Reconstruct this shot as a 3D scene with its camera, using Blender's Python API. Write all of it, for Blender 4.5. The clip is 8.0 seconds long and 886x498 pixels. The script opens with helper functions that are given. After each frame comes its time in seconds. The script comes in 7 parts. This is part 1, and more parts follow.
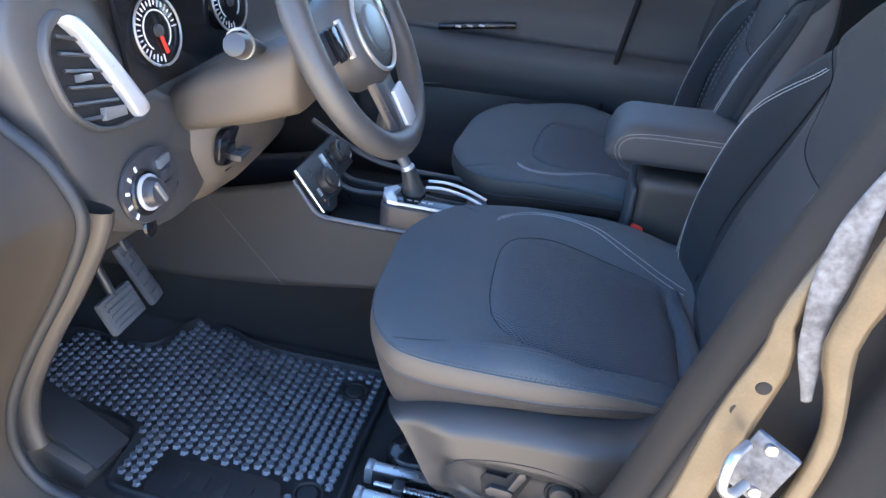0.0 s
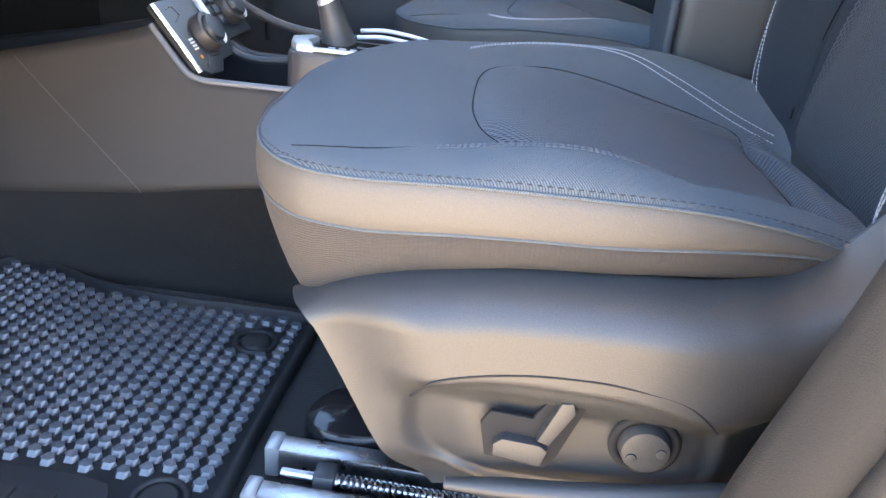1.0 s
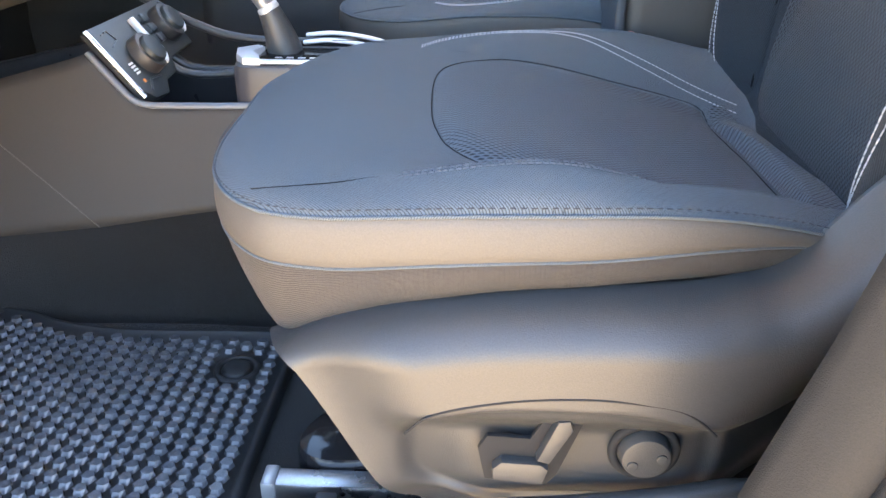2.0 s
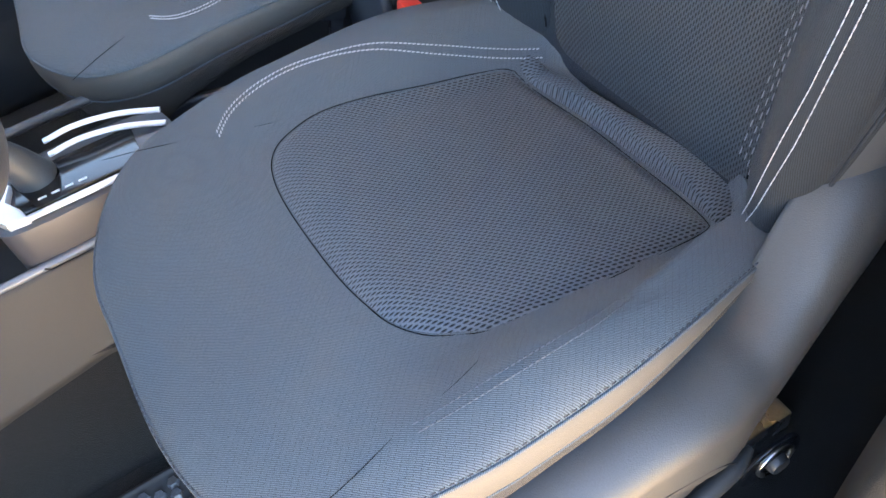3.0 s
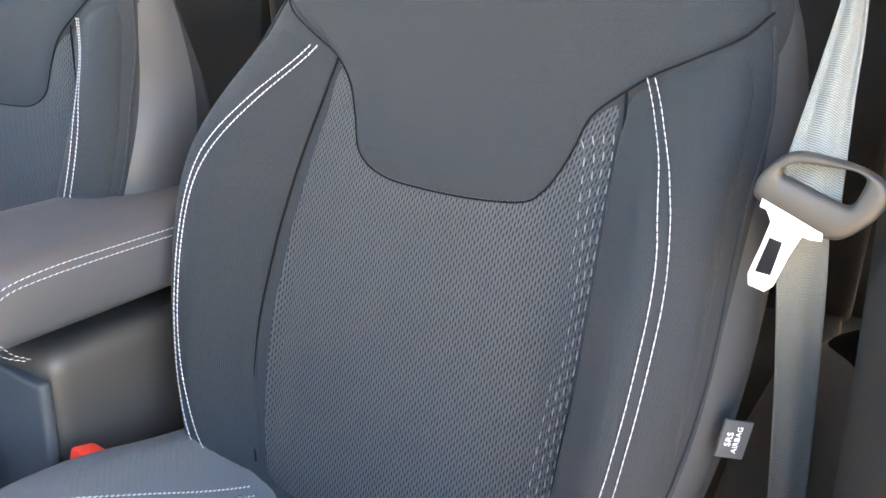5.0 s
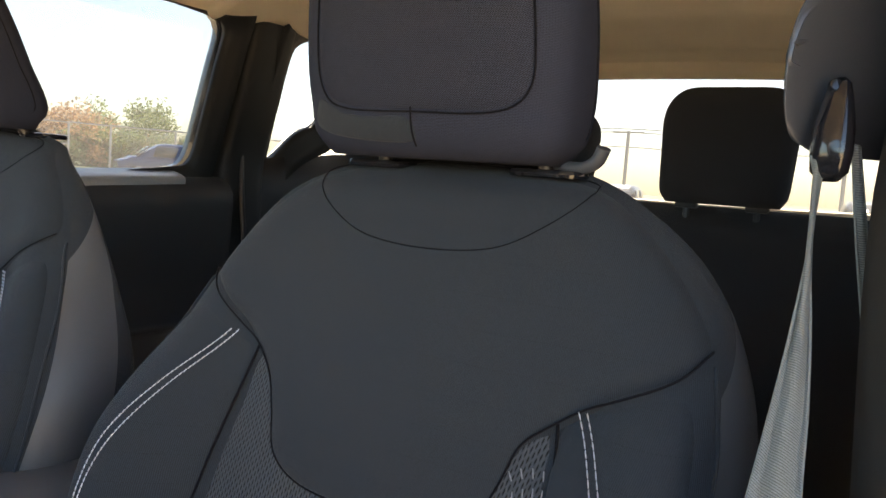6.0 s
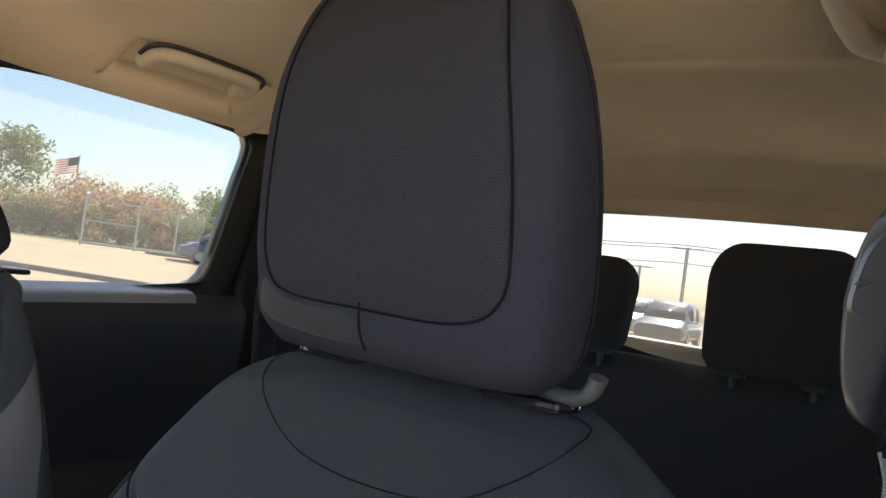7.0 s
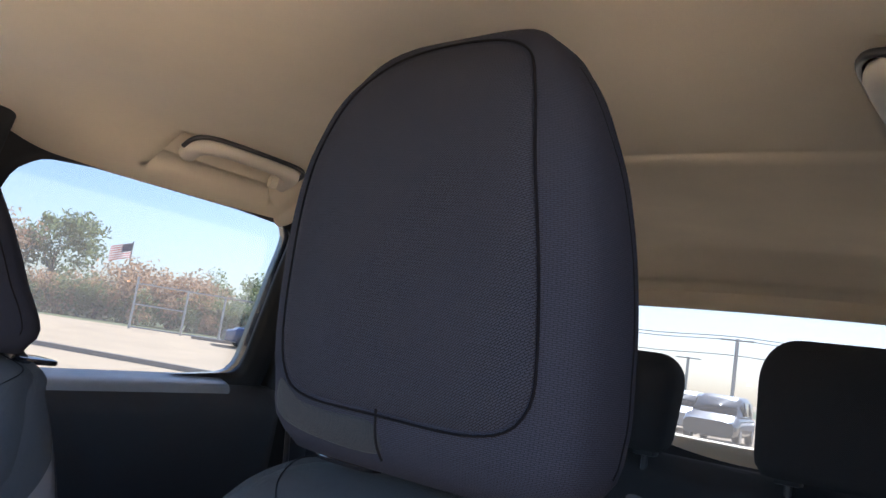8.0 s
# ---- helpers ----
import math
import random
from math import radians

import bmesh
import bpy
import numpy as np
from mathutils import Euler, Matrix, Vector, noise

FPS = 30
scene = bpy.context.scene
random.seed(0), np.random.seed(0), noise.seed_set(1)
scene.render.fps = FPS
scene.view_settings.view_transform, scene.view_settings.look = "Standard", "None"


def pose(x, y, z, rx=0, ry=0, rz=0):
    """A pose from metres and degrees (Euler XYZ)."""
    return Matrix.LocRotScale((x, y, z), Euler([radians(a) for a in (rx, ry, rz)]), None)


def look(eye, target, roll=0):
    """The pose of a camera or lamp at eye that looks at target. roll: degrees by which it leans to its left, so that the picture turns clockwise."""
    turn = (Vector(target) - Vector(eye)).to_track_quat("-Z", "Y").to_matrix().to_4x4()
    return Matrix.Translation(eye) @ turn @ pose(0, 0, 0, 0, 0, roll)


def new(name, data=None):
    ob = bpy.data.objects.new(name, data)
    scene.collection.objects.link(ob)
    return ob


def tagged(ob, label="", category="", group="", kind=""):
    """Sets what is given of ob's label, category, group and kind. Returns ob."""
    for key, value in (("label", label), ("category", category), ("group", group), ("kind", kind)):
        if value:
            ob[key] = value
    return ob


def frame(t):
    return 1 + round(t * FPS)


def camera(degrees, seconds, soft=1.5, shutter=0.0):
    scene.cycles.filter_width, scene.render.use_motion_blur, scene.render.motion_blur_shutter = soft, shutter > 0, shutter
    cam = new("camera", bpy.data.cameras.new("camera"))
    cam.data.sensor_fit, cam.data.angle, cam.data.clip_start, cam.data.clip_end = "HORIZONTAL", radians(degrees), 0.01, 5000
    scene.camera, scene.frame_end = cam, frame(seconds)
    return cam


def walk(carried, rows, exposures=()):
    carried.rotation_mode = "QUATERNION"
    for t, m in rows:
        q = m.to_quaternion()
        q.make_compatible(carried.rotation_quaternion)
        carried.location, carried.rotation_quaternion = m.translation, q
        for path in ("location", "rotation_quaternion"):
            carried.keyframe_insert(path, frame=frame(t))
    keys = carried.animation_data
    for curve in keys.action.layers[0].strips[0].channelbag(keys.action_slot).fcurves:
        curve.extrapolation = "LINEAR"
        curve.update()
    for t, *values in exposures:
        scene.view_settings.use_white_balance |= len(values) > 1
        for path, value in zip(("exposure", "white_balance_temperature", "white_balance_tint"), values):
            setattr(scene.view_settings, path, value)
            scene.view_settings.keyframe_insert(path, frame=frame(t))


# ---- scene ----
cam = camera(59.3, 8.0)
PATH = [
    (0, (0.267, -1.19, 1.099), (-0.013, 0.532, 0.121), 6.6),
    (0.5, (0.223, -0.913, 0.731), (0.019, 0.85, -0.191), 6.2),
    (1, (0.224, -0.795, 0.581), (0.061, 1.009, -0.266), 5.7),
    (1.2, (0.225, -0.782, 0.566), (0.084, 1.028, -0.269), 5.5),
    (2.3, (0.2, -0.733, 0.688), (0.245, 0.97, -0.36), -4.7),
    (2.5, (0.159, -0.654, 0.809), (0.34, 0.89, -0.449), -8.1),
    (3, (0.119, -0.518, 0.894), (0.538, 0.764, -0.582), -14.5),
    (3.5, (0.082, -0.436, 0.839), (0.929, 0.742, -0.538), -8.3),
    (3.8, (0.057, -0.422, 0.816), (1.161, 0.736, -0.384), -3.6),
    (4, (0.057, -0.419, 0.817), (1.285, 0.73, -0.266), -1.9),
    (4.2, (0.053, -0.415, 0.82), (1.384, 0.72, -0.15), -0.2),
    (5.3, (0.031, -0.367, 0.876), (1.693, 0.618, 0.359), 1.9),
    (5.5, (0.052, -0.368, 0.893), (1.734, 0.633, 0.48), 2.5),
    (6, (0.131, -0.369, 0.949), (1.82, 0.688, 0.773), 4.2),
    (6.5, (0.216, -0.353, 0.996), (1.869, 0.773, 0.978), 5.9),
    (7, (0.283, -0.341, 1.033), (1.885, 0.855, 1.102), 7.9),
    (7.5, (0.306, -0.336, 1.044), (1.862, 0.912, 1.185), 9.2),
    (8, (0.312, -0.333, 1.045), (1.811, 0.963, 1.32), 8.8),
]
walk(cam, [(t, look(eye, target, roll)) for t, eye, target, roll in PATH], exposures=[(0.0, 3.92, 5350, 10), (0.5, 4.82, 6250, 12), (1.0, 4.78, 6350, 11), (2.5, 4.8, 6800, 10), (3.0, 5.0, 6900, 10), (3.5, 5.08, 7250, 9), (4.0, 5.6, 7450, 10), (5.5, 5.35, 7200, 10), (6.0, 3.78, 7050, 10), (6.5, 3.58, 7200, 8), (7.0, 3.45, 6400, 10), (8.0, 3.42, 5400, 15)])

# ---- light ----
SUN_AZ, SUN_EL = 14.0, 46.0  # degrees: from the car's rear towards its far side; above the horizon
world = bpy.data.worlds.new("world")
scene.world = world
world.use_nodes = True
wn = world.node_tree
sky = wn.nodes.new("ShaderNodeTexSky")
sky.sky_type, sky.sun_disc = "NISHITA", False
sky.sun_elevation, sky.sun_rotation = radians(SUN_EL), radians(90 - SUN_AZ)
sky.air_density, sky.dust_density = 1.0, 1.5
wn.links.new(sky.outputs[0], wn.nodes["Background"].inputs[0])
wn.nodes["Background"].inputs[1].default_value = 0.08
sun = new("sun", bpy.data.lights.new("sun", "SUN"))
sun.data.energy, sun.data.angle, sun.data.color = 5.0, radians(0.6), (1.0, 0.90, 0.76)
sdir = Vector((math.cos(radians(SUN_AZ)) * math.cos(radians(SUN_EL)), math.sin(radians(SUN_AZ)) * math.cos(radians(SUN_EL)), math.sin(radians(SUN_EL))))
sun.matrix_world = look(tuple(sdir * 30), (0, 0, 0))


# ---- materials ----
def material(name, color, rough=0.6, metal=0.0, grain=0.0, grain_scale=400.0, stain=0.12, stain_scale=6.0, bump=0.0, sheen=0.0, coat=0.0, spec=0.5):
    """A procedural material with stains at one scale and grain with relief at another."""
    m = bpy.data.materials.new(name)
    m.use_nodes = True
    n, l = m.node_tree.nodes, m.node_tree.links
    b = n["Principled BSDF"]
    b.inputs["Roughness"].default_value, b.inputs["Metallic"].default_value = rough, metal
    b.inputs["Sheen Weight"].default_value, b.inputs["Coat Weight"].default_value = sheen, coat
    b.inputs["Specular IOR Level"].default_value = spec
    co = n.new("ShaderNodeTexCoord")
    big, small = n.new("ShaderNodeTexNoise"), n.new("ShaderNodeTexNoise")
    big.inputs["Scale"].default_value, big.inputs["Detail"].default_value = stain_scale, 5
    small.inputs["Scale"].default_value, small.inputs["Detail"].default_value = grain_scale, 2
    for t in (big, small):
        l.new(co.outputs["Object"], t.inputs["Vector"])
    mix = n.new("ShaderNodeMix")
    mix.data_type = "RGBA"
    mix.inputs["A"].default_value = (*[c * (1 - stain) for c in color], 1)
    mix.inputs["B"].default_value = (*[min(1, c * (1 + stain)) for c in color], 1)
    l.new(big.outputs["Fac"], mix.inputs["Factor"])
    hsv = n.new("ShaderNodeHueSaturation")
    mr = n.new("ShaderNodeMapRange")
    mr.inputs["To Min"].default_value, mr.inputs["To Max"].default_value = 1 - grain, 1 + grain
    l.new(small.outputs["Fac"], mr.inputs["Value"])
    l.new(mr.outputs[0], hsv.inputs["Value"])
    l.new(mix.outputs["Result"], hsv.inputs["Color"])
    l.new(hsv.outputs[0], b.inputs["Base Color"])
    rr = n.new("ShaderNodeMapRange")
    rr.inputs["To Min"].default_value, rr.inputs["To Max"].default_value = max(0, rough - 0.07), min(1, rough + 0.07)
    l.new(big.outputs["Fac"], rr.inputs["Value"])
    l.new(rr.outputs[0], b.inputs["Roughness"])
    if bump:
        bp = n.new("ShaderNodeBump")
        bp.inputs["Strength"].default_value, bp.inputs["Distance"].default_value = 0.6, bump
        l.new(small.outputs["Fac"], bp.inputs["Height"])
        l.new(bp.outputs[0], b.inputs["Normal"])
    return m


def woven(name, color, thread, depth, light=1.6, turn=0.0, aspect=2.2, rough=0.85, sheen=0.06, spec=0.2):
    """Cloth whose relief is a brick weave of dashes, in metres per dash, laid along the surface."""
    m = material(name, color, rough, grain=0.35, grain_scale=900, stain=0.08, sheen=sheen, spec=spec)
    n, l = m.node_tree.nodes, m.node_tree.links
    b = n["Principled BSDF"]
    co = n.new("ShaderNodeTexCoord")
    mp = n.new("ShaderNodeMapping")
    mp.inputs["Rotation"].default_value = (0, 0, radians(turn))
    wob = n.new("ShaderNodeTexNoise")
    wob.inputs["Scale"].default_value = 70.0
    l.new(co.outputs["UV"], wob.inputs["Vector"])
    push = n.new("ShaderNodeVectorMath")
    push.operation = "MULTIPLY_ADD"
    push.inputs[1].default_value = (0.0016, 0.0016, 0)
    l.new(wob.outputs["Color"], push.inputs[0])
    l.new(co.outputs["UV"], push.inputs[2])
    l.new(push.outputs[0], mp.inputs["Vector"])
    br = n.new("ShaderNodeTexBrick")
    br.inputs["Scale"].default_value = 1.0
    br.inputs["Brick Width"].default_value, br.inputs["Row Height"].default_value = thread * aspect, thread
    br.inputs["Mortar Size"].default_value, br.inputs["Mortar Smooth"].default_value = thread * 0.28, 1.0
    l.new(mp.outputs[0], br.inputs["Vector"])
    bp = n.new("ShaderNodeBump")
    bp.invert = True
    bp.inputs["Strength"].default_value, bp.inputs["Distance"].default_value = 0.9, depth
    l.new(br.outputs["Fac"], bp.inputs["Height"])
    l.new(bp.outputs[0], b.inputs["Normal"])
    old = b.inputs["Base Color"].links[0].from_socket
    mx = n.new("ShaderNodeMix")
    mx.data_type, mx.blend_type = "RGBA", "MULTIPLY"
    mx.inputs["Factor"].default_value = 1
    ramp = n.new("ShaderNodeMapRange")
    ramp.inputs["To Min"].default_value, ramp.inputs["To Max"].default_value = light, 0.45
    l.new(br.outputs["Fac"], ramp.inputs["Value"])
    l.new(old, mx.inputs["A"])
    l.new(ramp.outputs[0], mx.inputs["B"])
    l.new(mx.outputs["Result"], b.inputs["Base Color"])
    return m


def slitted(name, color, across, along, depth, swap=False, slant=0.25, rough=0.8):
    """Spacer mesh cloth: staggered slender slits, across and along in metres, sunk between pale ribs."""
    m = material(name, color, rough, grain=0.3, grain_scale=900, stain=0.08, sheen=0.06, spec=0.25)
    n, l = m.node_tree.nodes, m.node_tree.links
    b = n["Principled BSDF"]

    def op(kind, a, c=None):
        q = n.new("ShaderNodeMath")
        q.operation = kind
        for s, v in zip(q.inputs, (a, c)):
            if v is None:
                continue
            if isinstance(v, (int, float)):
                s.default_value = v
            else:
                l.new(v, s)
        return q.outputs[0]

    sep = n.new("ShaderNodeSeparateXYZ")
    l.new(n.new("ShaderNodeTexCoord").outputs["UV"], sep.inputs[0])
    u, v = (sep.outputs[1], sep.outputs[0]) if swap else (sep.outputs[0], sep.outputs[1])
    x = op("DIVIDE", u, across)
    y = op("ADD", op("DIVIDE", v, along), op("MULTIPLY", op("FLOORED_MODULO", op("FLOOR", x), 2.0), 0.5))
    fy = op("SUBTRACT", op("FRACT", y), 0.5)
    fx = op("ADD", op("SUBTRACT", op("FRACT", x), 0.5), op("MULTIPLY", fy, slant))
    d = op("ADD", op("MULTIPLY", op("MULTIPLY", fx, fx), 9.0), op("MULTIPLY", op("MULTIPLY", fy, fy), 4.6))
    mr = n.new("ShaderNodeMapRange")
    mr.interpolation_type = "SMOOTHSTEP"
    mr.inputs["From Min"].default_value, mr.inputs["From Max"].default_value = 0.05, 1.15
    l.new(d, mr.inputs["Value"])
    bp = n.new("ShaderNodeBump")
    bp.inputs["Strength"].default_value, bp.inputs["Distance"].default_value = 0.9, depth
    l.new(mr.outputs[0], bp.inputs["Height"])
    l.new(bp.outputs[0], b.inputs["Normal"])
    tone = n.new("ShaderNodeMapRange")
    tone.inputs["To Min"].default_value, tone.inputs["To Max"].default_value = 0.12, 1.45
    l.new(mr.outputs[0], tone.inputs["Value"])
    mx = n.new("ShaderNodeMix")
    mx.data_type, mx.blend_type = "RGBA", "MULTIPLY"
    mx.inputs["Factor"].default_value = 1
    l.new(b.inputs["Base Color"].links[0].from_socket, mx.inputs["A"])
    l.new(tone.outputs[0], mx.inputs["B"])
    l.new(mx.outputs["Result"], b.inputs["Base Color"])
    return m


def glass(name, tint=(0.9, 0.95, 0.93), haze=0.0):
    m = bpy.data.materials.new(name)
    m.use_nodes = True
    n, l = m.node_tree.nodes, m.node_tree.links
    n.clear()
    out, mix = n.new("ShaderNodeOutputMaterial"), n.new("ShaderNodeMixShader")
    tr, gl, fr = n.new("ShaderNodeBsdfTransparent"), n.new("ShaderNodeBsdfGlossy"), n.new("ShaderNodeFresnel")
    tr.inputs[0].default_value = (*tint, 1)
    gl.inputs["Roughness"].default_value = 0.02
    fr.inputs[0].default_value = 1.2
    l.new(fr.outputs[0], mix.inputs[0])
    # Translucent share veils the view, imitating glare haze in the pane.
    film_, dm = n.new("ShaderNodeBsdfTranslucent"), n.new("ShaderNodeMixShader")
    film_.inputs[0].default_value = (0.8, 0.78, 0.74, 1)
    dm.inputs[0].default_value = haze
    l.new(tr.outputs[0], dm.inputs[1])
    l.new(film_.outputs[0], dm.inputs[2])
    l.new(dm.outputs[0], mix.inputs[1])
    l.new(gl.outputs[0], mix.inputs[2])
    l.new(mix.outputs[0], out.inputs[0])
    return m


SEAM = material("black_seam_thread", (0.008, 0.008, 0.010), 0.95, grain=0.2, spec=0.05)
# One twill, coloured twice: paler for the lit cushion, darker for the shaded backrest.
CLOTH = woven("charcoal_twill_lit", (0.075, 0.089, 0.103), 0.0015, 0.00028, 1.3, 40, 7)
CLOTH_V = woven("charcoal_twill_shaded", (0.0192, 0.0236, 0.0298), 0.0013, 0.00018, 1.12, 90, 40)
# Mesh insert cloth likewise: shaded tone upright, lit tone lying flat.
MESH = slitted("charcoal_mesh_shaded", (0.0325, 0.037, 0.043), 0.0030, 0.0076, 0.0016)
MESH_H = slitted("charcoal_mesh_lit", (0.069, 0.081, 0.096), 0.0030, 0.0074, 0.0016, True)
HEAD = woven("charcoal_headrest_weave", (0.0185, 0.0203, 0.029), 0.0013, 0.00045, 1.9, 35, 2.6, sheen=0.0, spec=0.12)
HEADSIDE = woven("dark_headrest_side", (0.025, 0.028, 0.042), 0.0012, 0.00012, 1.12, 0, 3, sheen=0.0, spec=0.12)
# Ledge base colour is raised to stand in for mirrored sky.
LEDGE = material("sky_pale_window_ledge", (0.34, 0.36, 0.39), 0.25, grain=0.1, stain=0.1)
BAND = material("grey_vinyl", (0.074, 0.068, 0.062), 0.58, grain=0.22, grain_scale=800, bump=0.0004, stain=0.06)
RIB = woven("dark_grey_ribbed_cloth", (0.047, 0.041, 0.036), 0.0012, 0.0004, 1.4, 0, 6)
VINYL = material("slate_vinyl", (0.051, 0.056, 0.064), 0.55, grain=0.15, grain_scale=1200, bump=0.0003, stain=0.08)
THREAD = material("pale_grey_thread", (0.36, 0.37, 0.40), 0.6, grain=0.2, grain_scale=2000)
DASHTHREAD = material("light_grey_mesh_thread", (0.17, 0.175, 0.19), 0.6, grain=0.3, grain_scale=2000)
# Near-side copy of the pale thread, darkened for the shade of its groove.
SHADEDTHREAD = material("shaded_grey_thread", (0.066, 0.072, 0.084), 0.6, grain=0.2, grain_scale=2000)
DARKTHREAD = material("dark_grey_thread", (0.020, 0.022, 0.030), 0.7, grain=0.2, grain_scale=2000)
PLASTIC = material("dark_grained_plastic", (0.052, 0.047, 0.043), 0.42, grain=0.25, grain_scale=1400, bump=0.0004, stain=0.12, stain_scale=9)
SHIELD = material("seat_shield_plastic", (0.042, 0.042, 0.0425), 0.42, grain=0.25, grain_scale=850, bump=0.0004, stain=0.04, stain_scale=8)
KNOB = material("satin_black_plastic", (0.05, 0.05, 0.055), 0.3, grain=0.1, grain_scale=900, stain=0.15, stain_scale=25)
TRIM = material("soft_dark_trim", (0.016, 0.018, 0.021), 0.55, grain=0.25, grain_scale=1100, bump=0.0005, stain=0.15)
DASH = material("soft_dash_skin", (0.060, 0.058, 0.057), 0.42, grain=0.3, grain_scale=900, bump=0.0006, stain=0.12)
CARPET = material("black_loop_carpet", (0.012, 0.0115, 0.0115), 0.95, grain=0.8, grain_scale=700, bump=0.003, stain=0.3, stain_scale=14, sheen=0.2, spec=0.1)
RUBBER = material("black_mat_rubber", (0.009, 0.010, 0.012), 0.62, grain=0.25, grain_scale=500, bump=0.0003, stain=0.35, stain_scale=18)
LINER = material("warm_grey_headliner", (0.88, 0.785, 0.63), 0.95, grain=0.08, grain_scale=1200, bump=0.0006, stain=0.14, stain_scale=4, spec=0.1)
KNEE = material("tan_grained_plastic", (0.105, 0.088, 0.070), 0.5, grain=0.2, grain_scale=1000, bump=0.0004, stain=0.12)
TUNNEL = material("brown_grained_console", (0.035, 0.0305, 0.027), 0.58, grain=0.25, grain_scale=1100, bump=0.0004, stain=0.12)
LIGHTPL = material("warm_grey_handle_plastic", (0.74, 0.68, 0.60), 0.45, grain=0.05, grain_scale=800, stain=0.06)
BLACKPAINT = material("glossy_black_car_paint", (0.008, 0.008, 0.010), 0.12, grain=0.1, grain_scale=2000, stain=0.3, coat=0.6)
RECESS = material("dull_black_recess", (0.007, 0.007, 0.008), 0.85, grain=0.3, grain_scale=60, stain=0.4, stain_scale=12)
STEEL = material("brushed_steel", (0.55, 0.55, 0.57), 0.28, 1.0, grain=0.15, grain_scale=300, stain=0.12, stain_scale=20)
CHROME = material("satin_chrome", (0.75, 0.75, 0.77), 0.16, 1.0, grain=0.05, stain=0.08, stain_scale=15)
SILVER = material("silver_painted_plastic", (0.42, 0.43, 0.45), 0.3, 0.7, grain=0.08, stain=0.06)
BRIGHT = material("bright_silver_plastic", (0.72, 0.74, 0.78), 0.34, 0.45, grain=0.05, stain=0.06)
HINGE = material("brown_black_trim", (0.028, 0.023, 0.018), 0.7, grain=0.2, grain_scale=1000, bump=0.0004, stain=0.15, spec=0.25)
FOOT = material("brown_grained_trim", (0.060, 0.049, 0.040), 0.6, grain=0.25, grain_scale=1000, bump=0.0005, stain=0.15)
HOLDER = material("dull_moulded_plastic", (0.034, 0.032, 0.029), 0.55, grain=0.15, grain_scale=900, stain=0.12)
PEDAL = material("worn_grey_rubber", (0.11, 0.11, 0.115), 0.6, grain=0.3, grain_scale=300, stain=0.2, stain_scale=30)
# Mat studs: base colour lifted above the sheet's to stand in for glints.
STUD = material("glinting_mat_rubber", (0.075, 0.080, 0.092), 0.22, grain=0.3, grain_scale=400, stain=0.6, stain_scale=30)
# Flange beige stands in for sunlit ground reflected in the dark body paint.
FLANGE = material("ground_lit_body_paint", (0.10, 0.076, 0.045), 0.35, grain=0.2, grain_scale=300, stain=0.45, stain_scale=22)
STICKER = material("worn_white_sticker", (0.115, 0.118, 0.128), 0.7, grain=0.6, grain_scale=120, stain=0.8, stain_scale=60)
COVER = material("grey_satin_cover", (0.045, 0.046, 0.050), 0.4, grain=0.15, grain_scale=900, stain=0.1)
PILLAR = material("dark_grained_pillar_trim", (0.027, 0.0248, 0.0225), 0.66, grain=0.3, grain_scale=1000, bump=0.0006, stain=0.15, spec=0.2)
EDGE_GREY = material("dull_grey_edge", (0.20, 0.20, 0.215), 0.4, 0.3, grain=0.08, stain=0.08)
CLIMATE = material("dark_slate_panel", (0.030, 0.035, 0.038), 0.42, grain=0.15, grain_scale=900, stain=0.12)
DIALRIM = material("brown_grey_dial_rim", (0.055, 0.048, 0.045), 0.4, grain=0.15, grain_scale=900, stain=0.1)
SHIFTBASE = material("satin_slate_plastic", (0.055, 0.053, 0.060), 0.4, grain=0.15, grain_scale=900, stain=0.08)
BADGE = material("blue_grey_badge", (0.09, 0.11, 0.13), 0.35, 0.3, stain=0.3, stain_scale=60)
DOORTRIM = material("slate_door_trim", (0.046, 0.051, 0.058), 0.55, grain=0.2, grain_scale=1100, bump=0.0004, stain=0.1)
PIANO = material("gloss_black_plastic", (0.012, 0.012, 0.014), 0.1, grain=0.1, stain=0.3, stain_scale=30)
LEATHER = material("black_steering_leather", (0.06, 0.06, 0.062), 0.42, grain=0.25, grain_scale=700, bump=0.0006, stain=0.15, stain_scale=20)
WEB = woven("grey_belt_webbing", (0.16, 0.172, 0.168), 0.0016, 0.0003, 1.15, 90, 80, rough=0.6)
REDPL = material("red_release_plastic", (0.75, 0.05, 0.03), 0.35, grain=0.05, stain=0.08)
ORANGE = material("orange_mark", (0.8, 0.25, 0.04), 0.5)
WHITEPL = material("white_print", (0.75, 0.76, 0.78), 0.5)
GLASS = glass("clear_window_glass")
TINTED = glass("tinted_side_glass", (0.148, 0.160, 0.168), 0.022)
REARGLASS = glass("tinted_rear_glass", (0.115, 0.125, 0.135), 0.012)
REARCLOTH = woven("black_rear_seat_cloth", (0.028, 0.028, 0.031), 0.002, 0.0006, 1.4, 40, 2)


# ---- mesh helpers ----
def mesh_from(name, verts, faces, mat, smooth=True, sharp=None, uv=None):
    me = bpy.data.meshes.new(name)
    me.from_pydata([tuple(map(float, v)) for v in verts], [], faces)
    if uv is not None:
        me.uv_layers.new(name="along").data.foreach_set("uv", np.asarray(uv, "f").ravel())
    bm = bmesh.new()
    bm.from_mesh(me)
    bmesh.ops.recalc_face_normals(bm, faces=bm.faces)
    bm.to_mesh(me)
    bm.free()
    me.materials.append(mat)
    me.polygons.foreach_set("use_smooth", [smooth] * len(me.polygons))
    if sharp:
        me.set_sharp_from_angle(angle=radians(sharp))
    return me


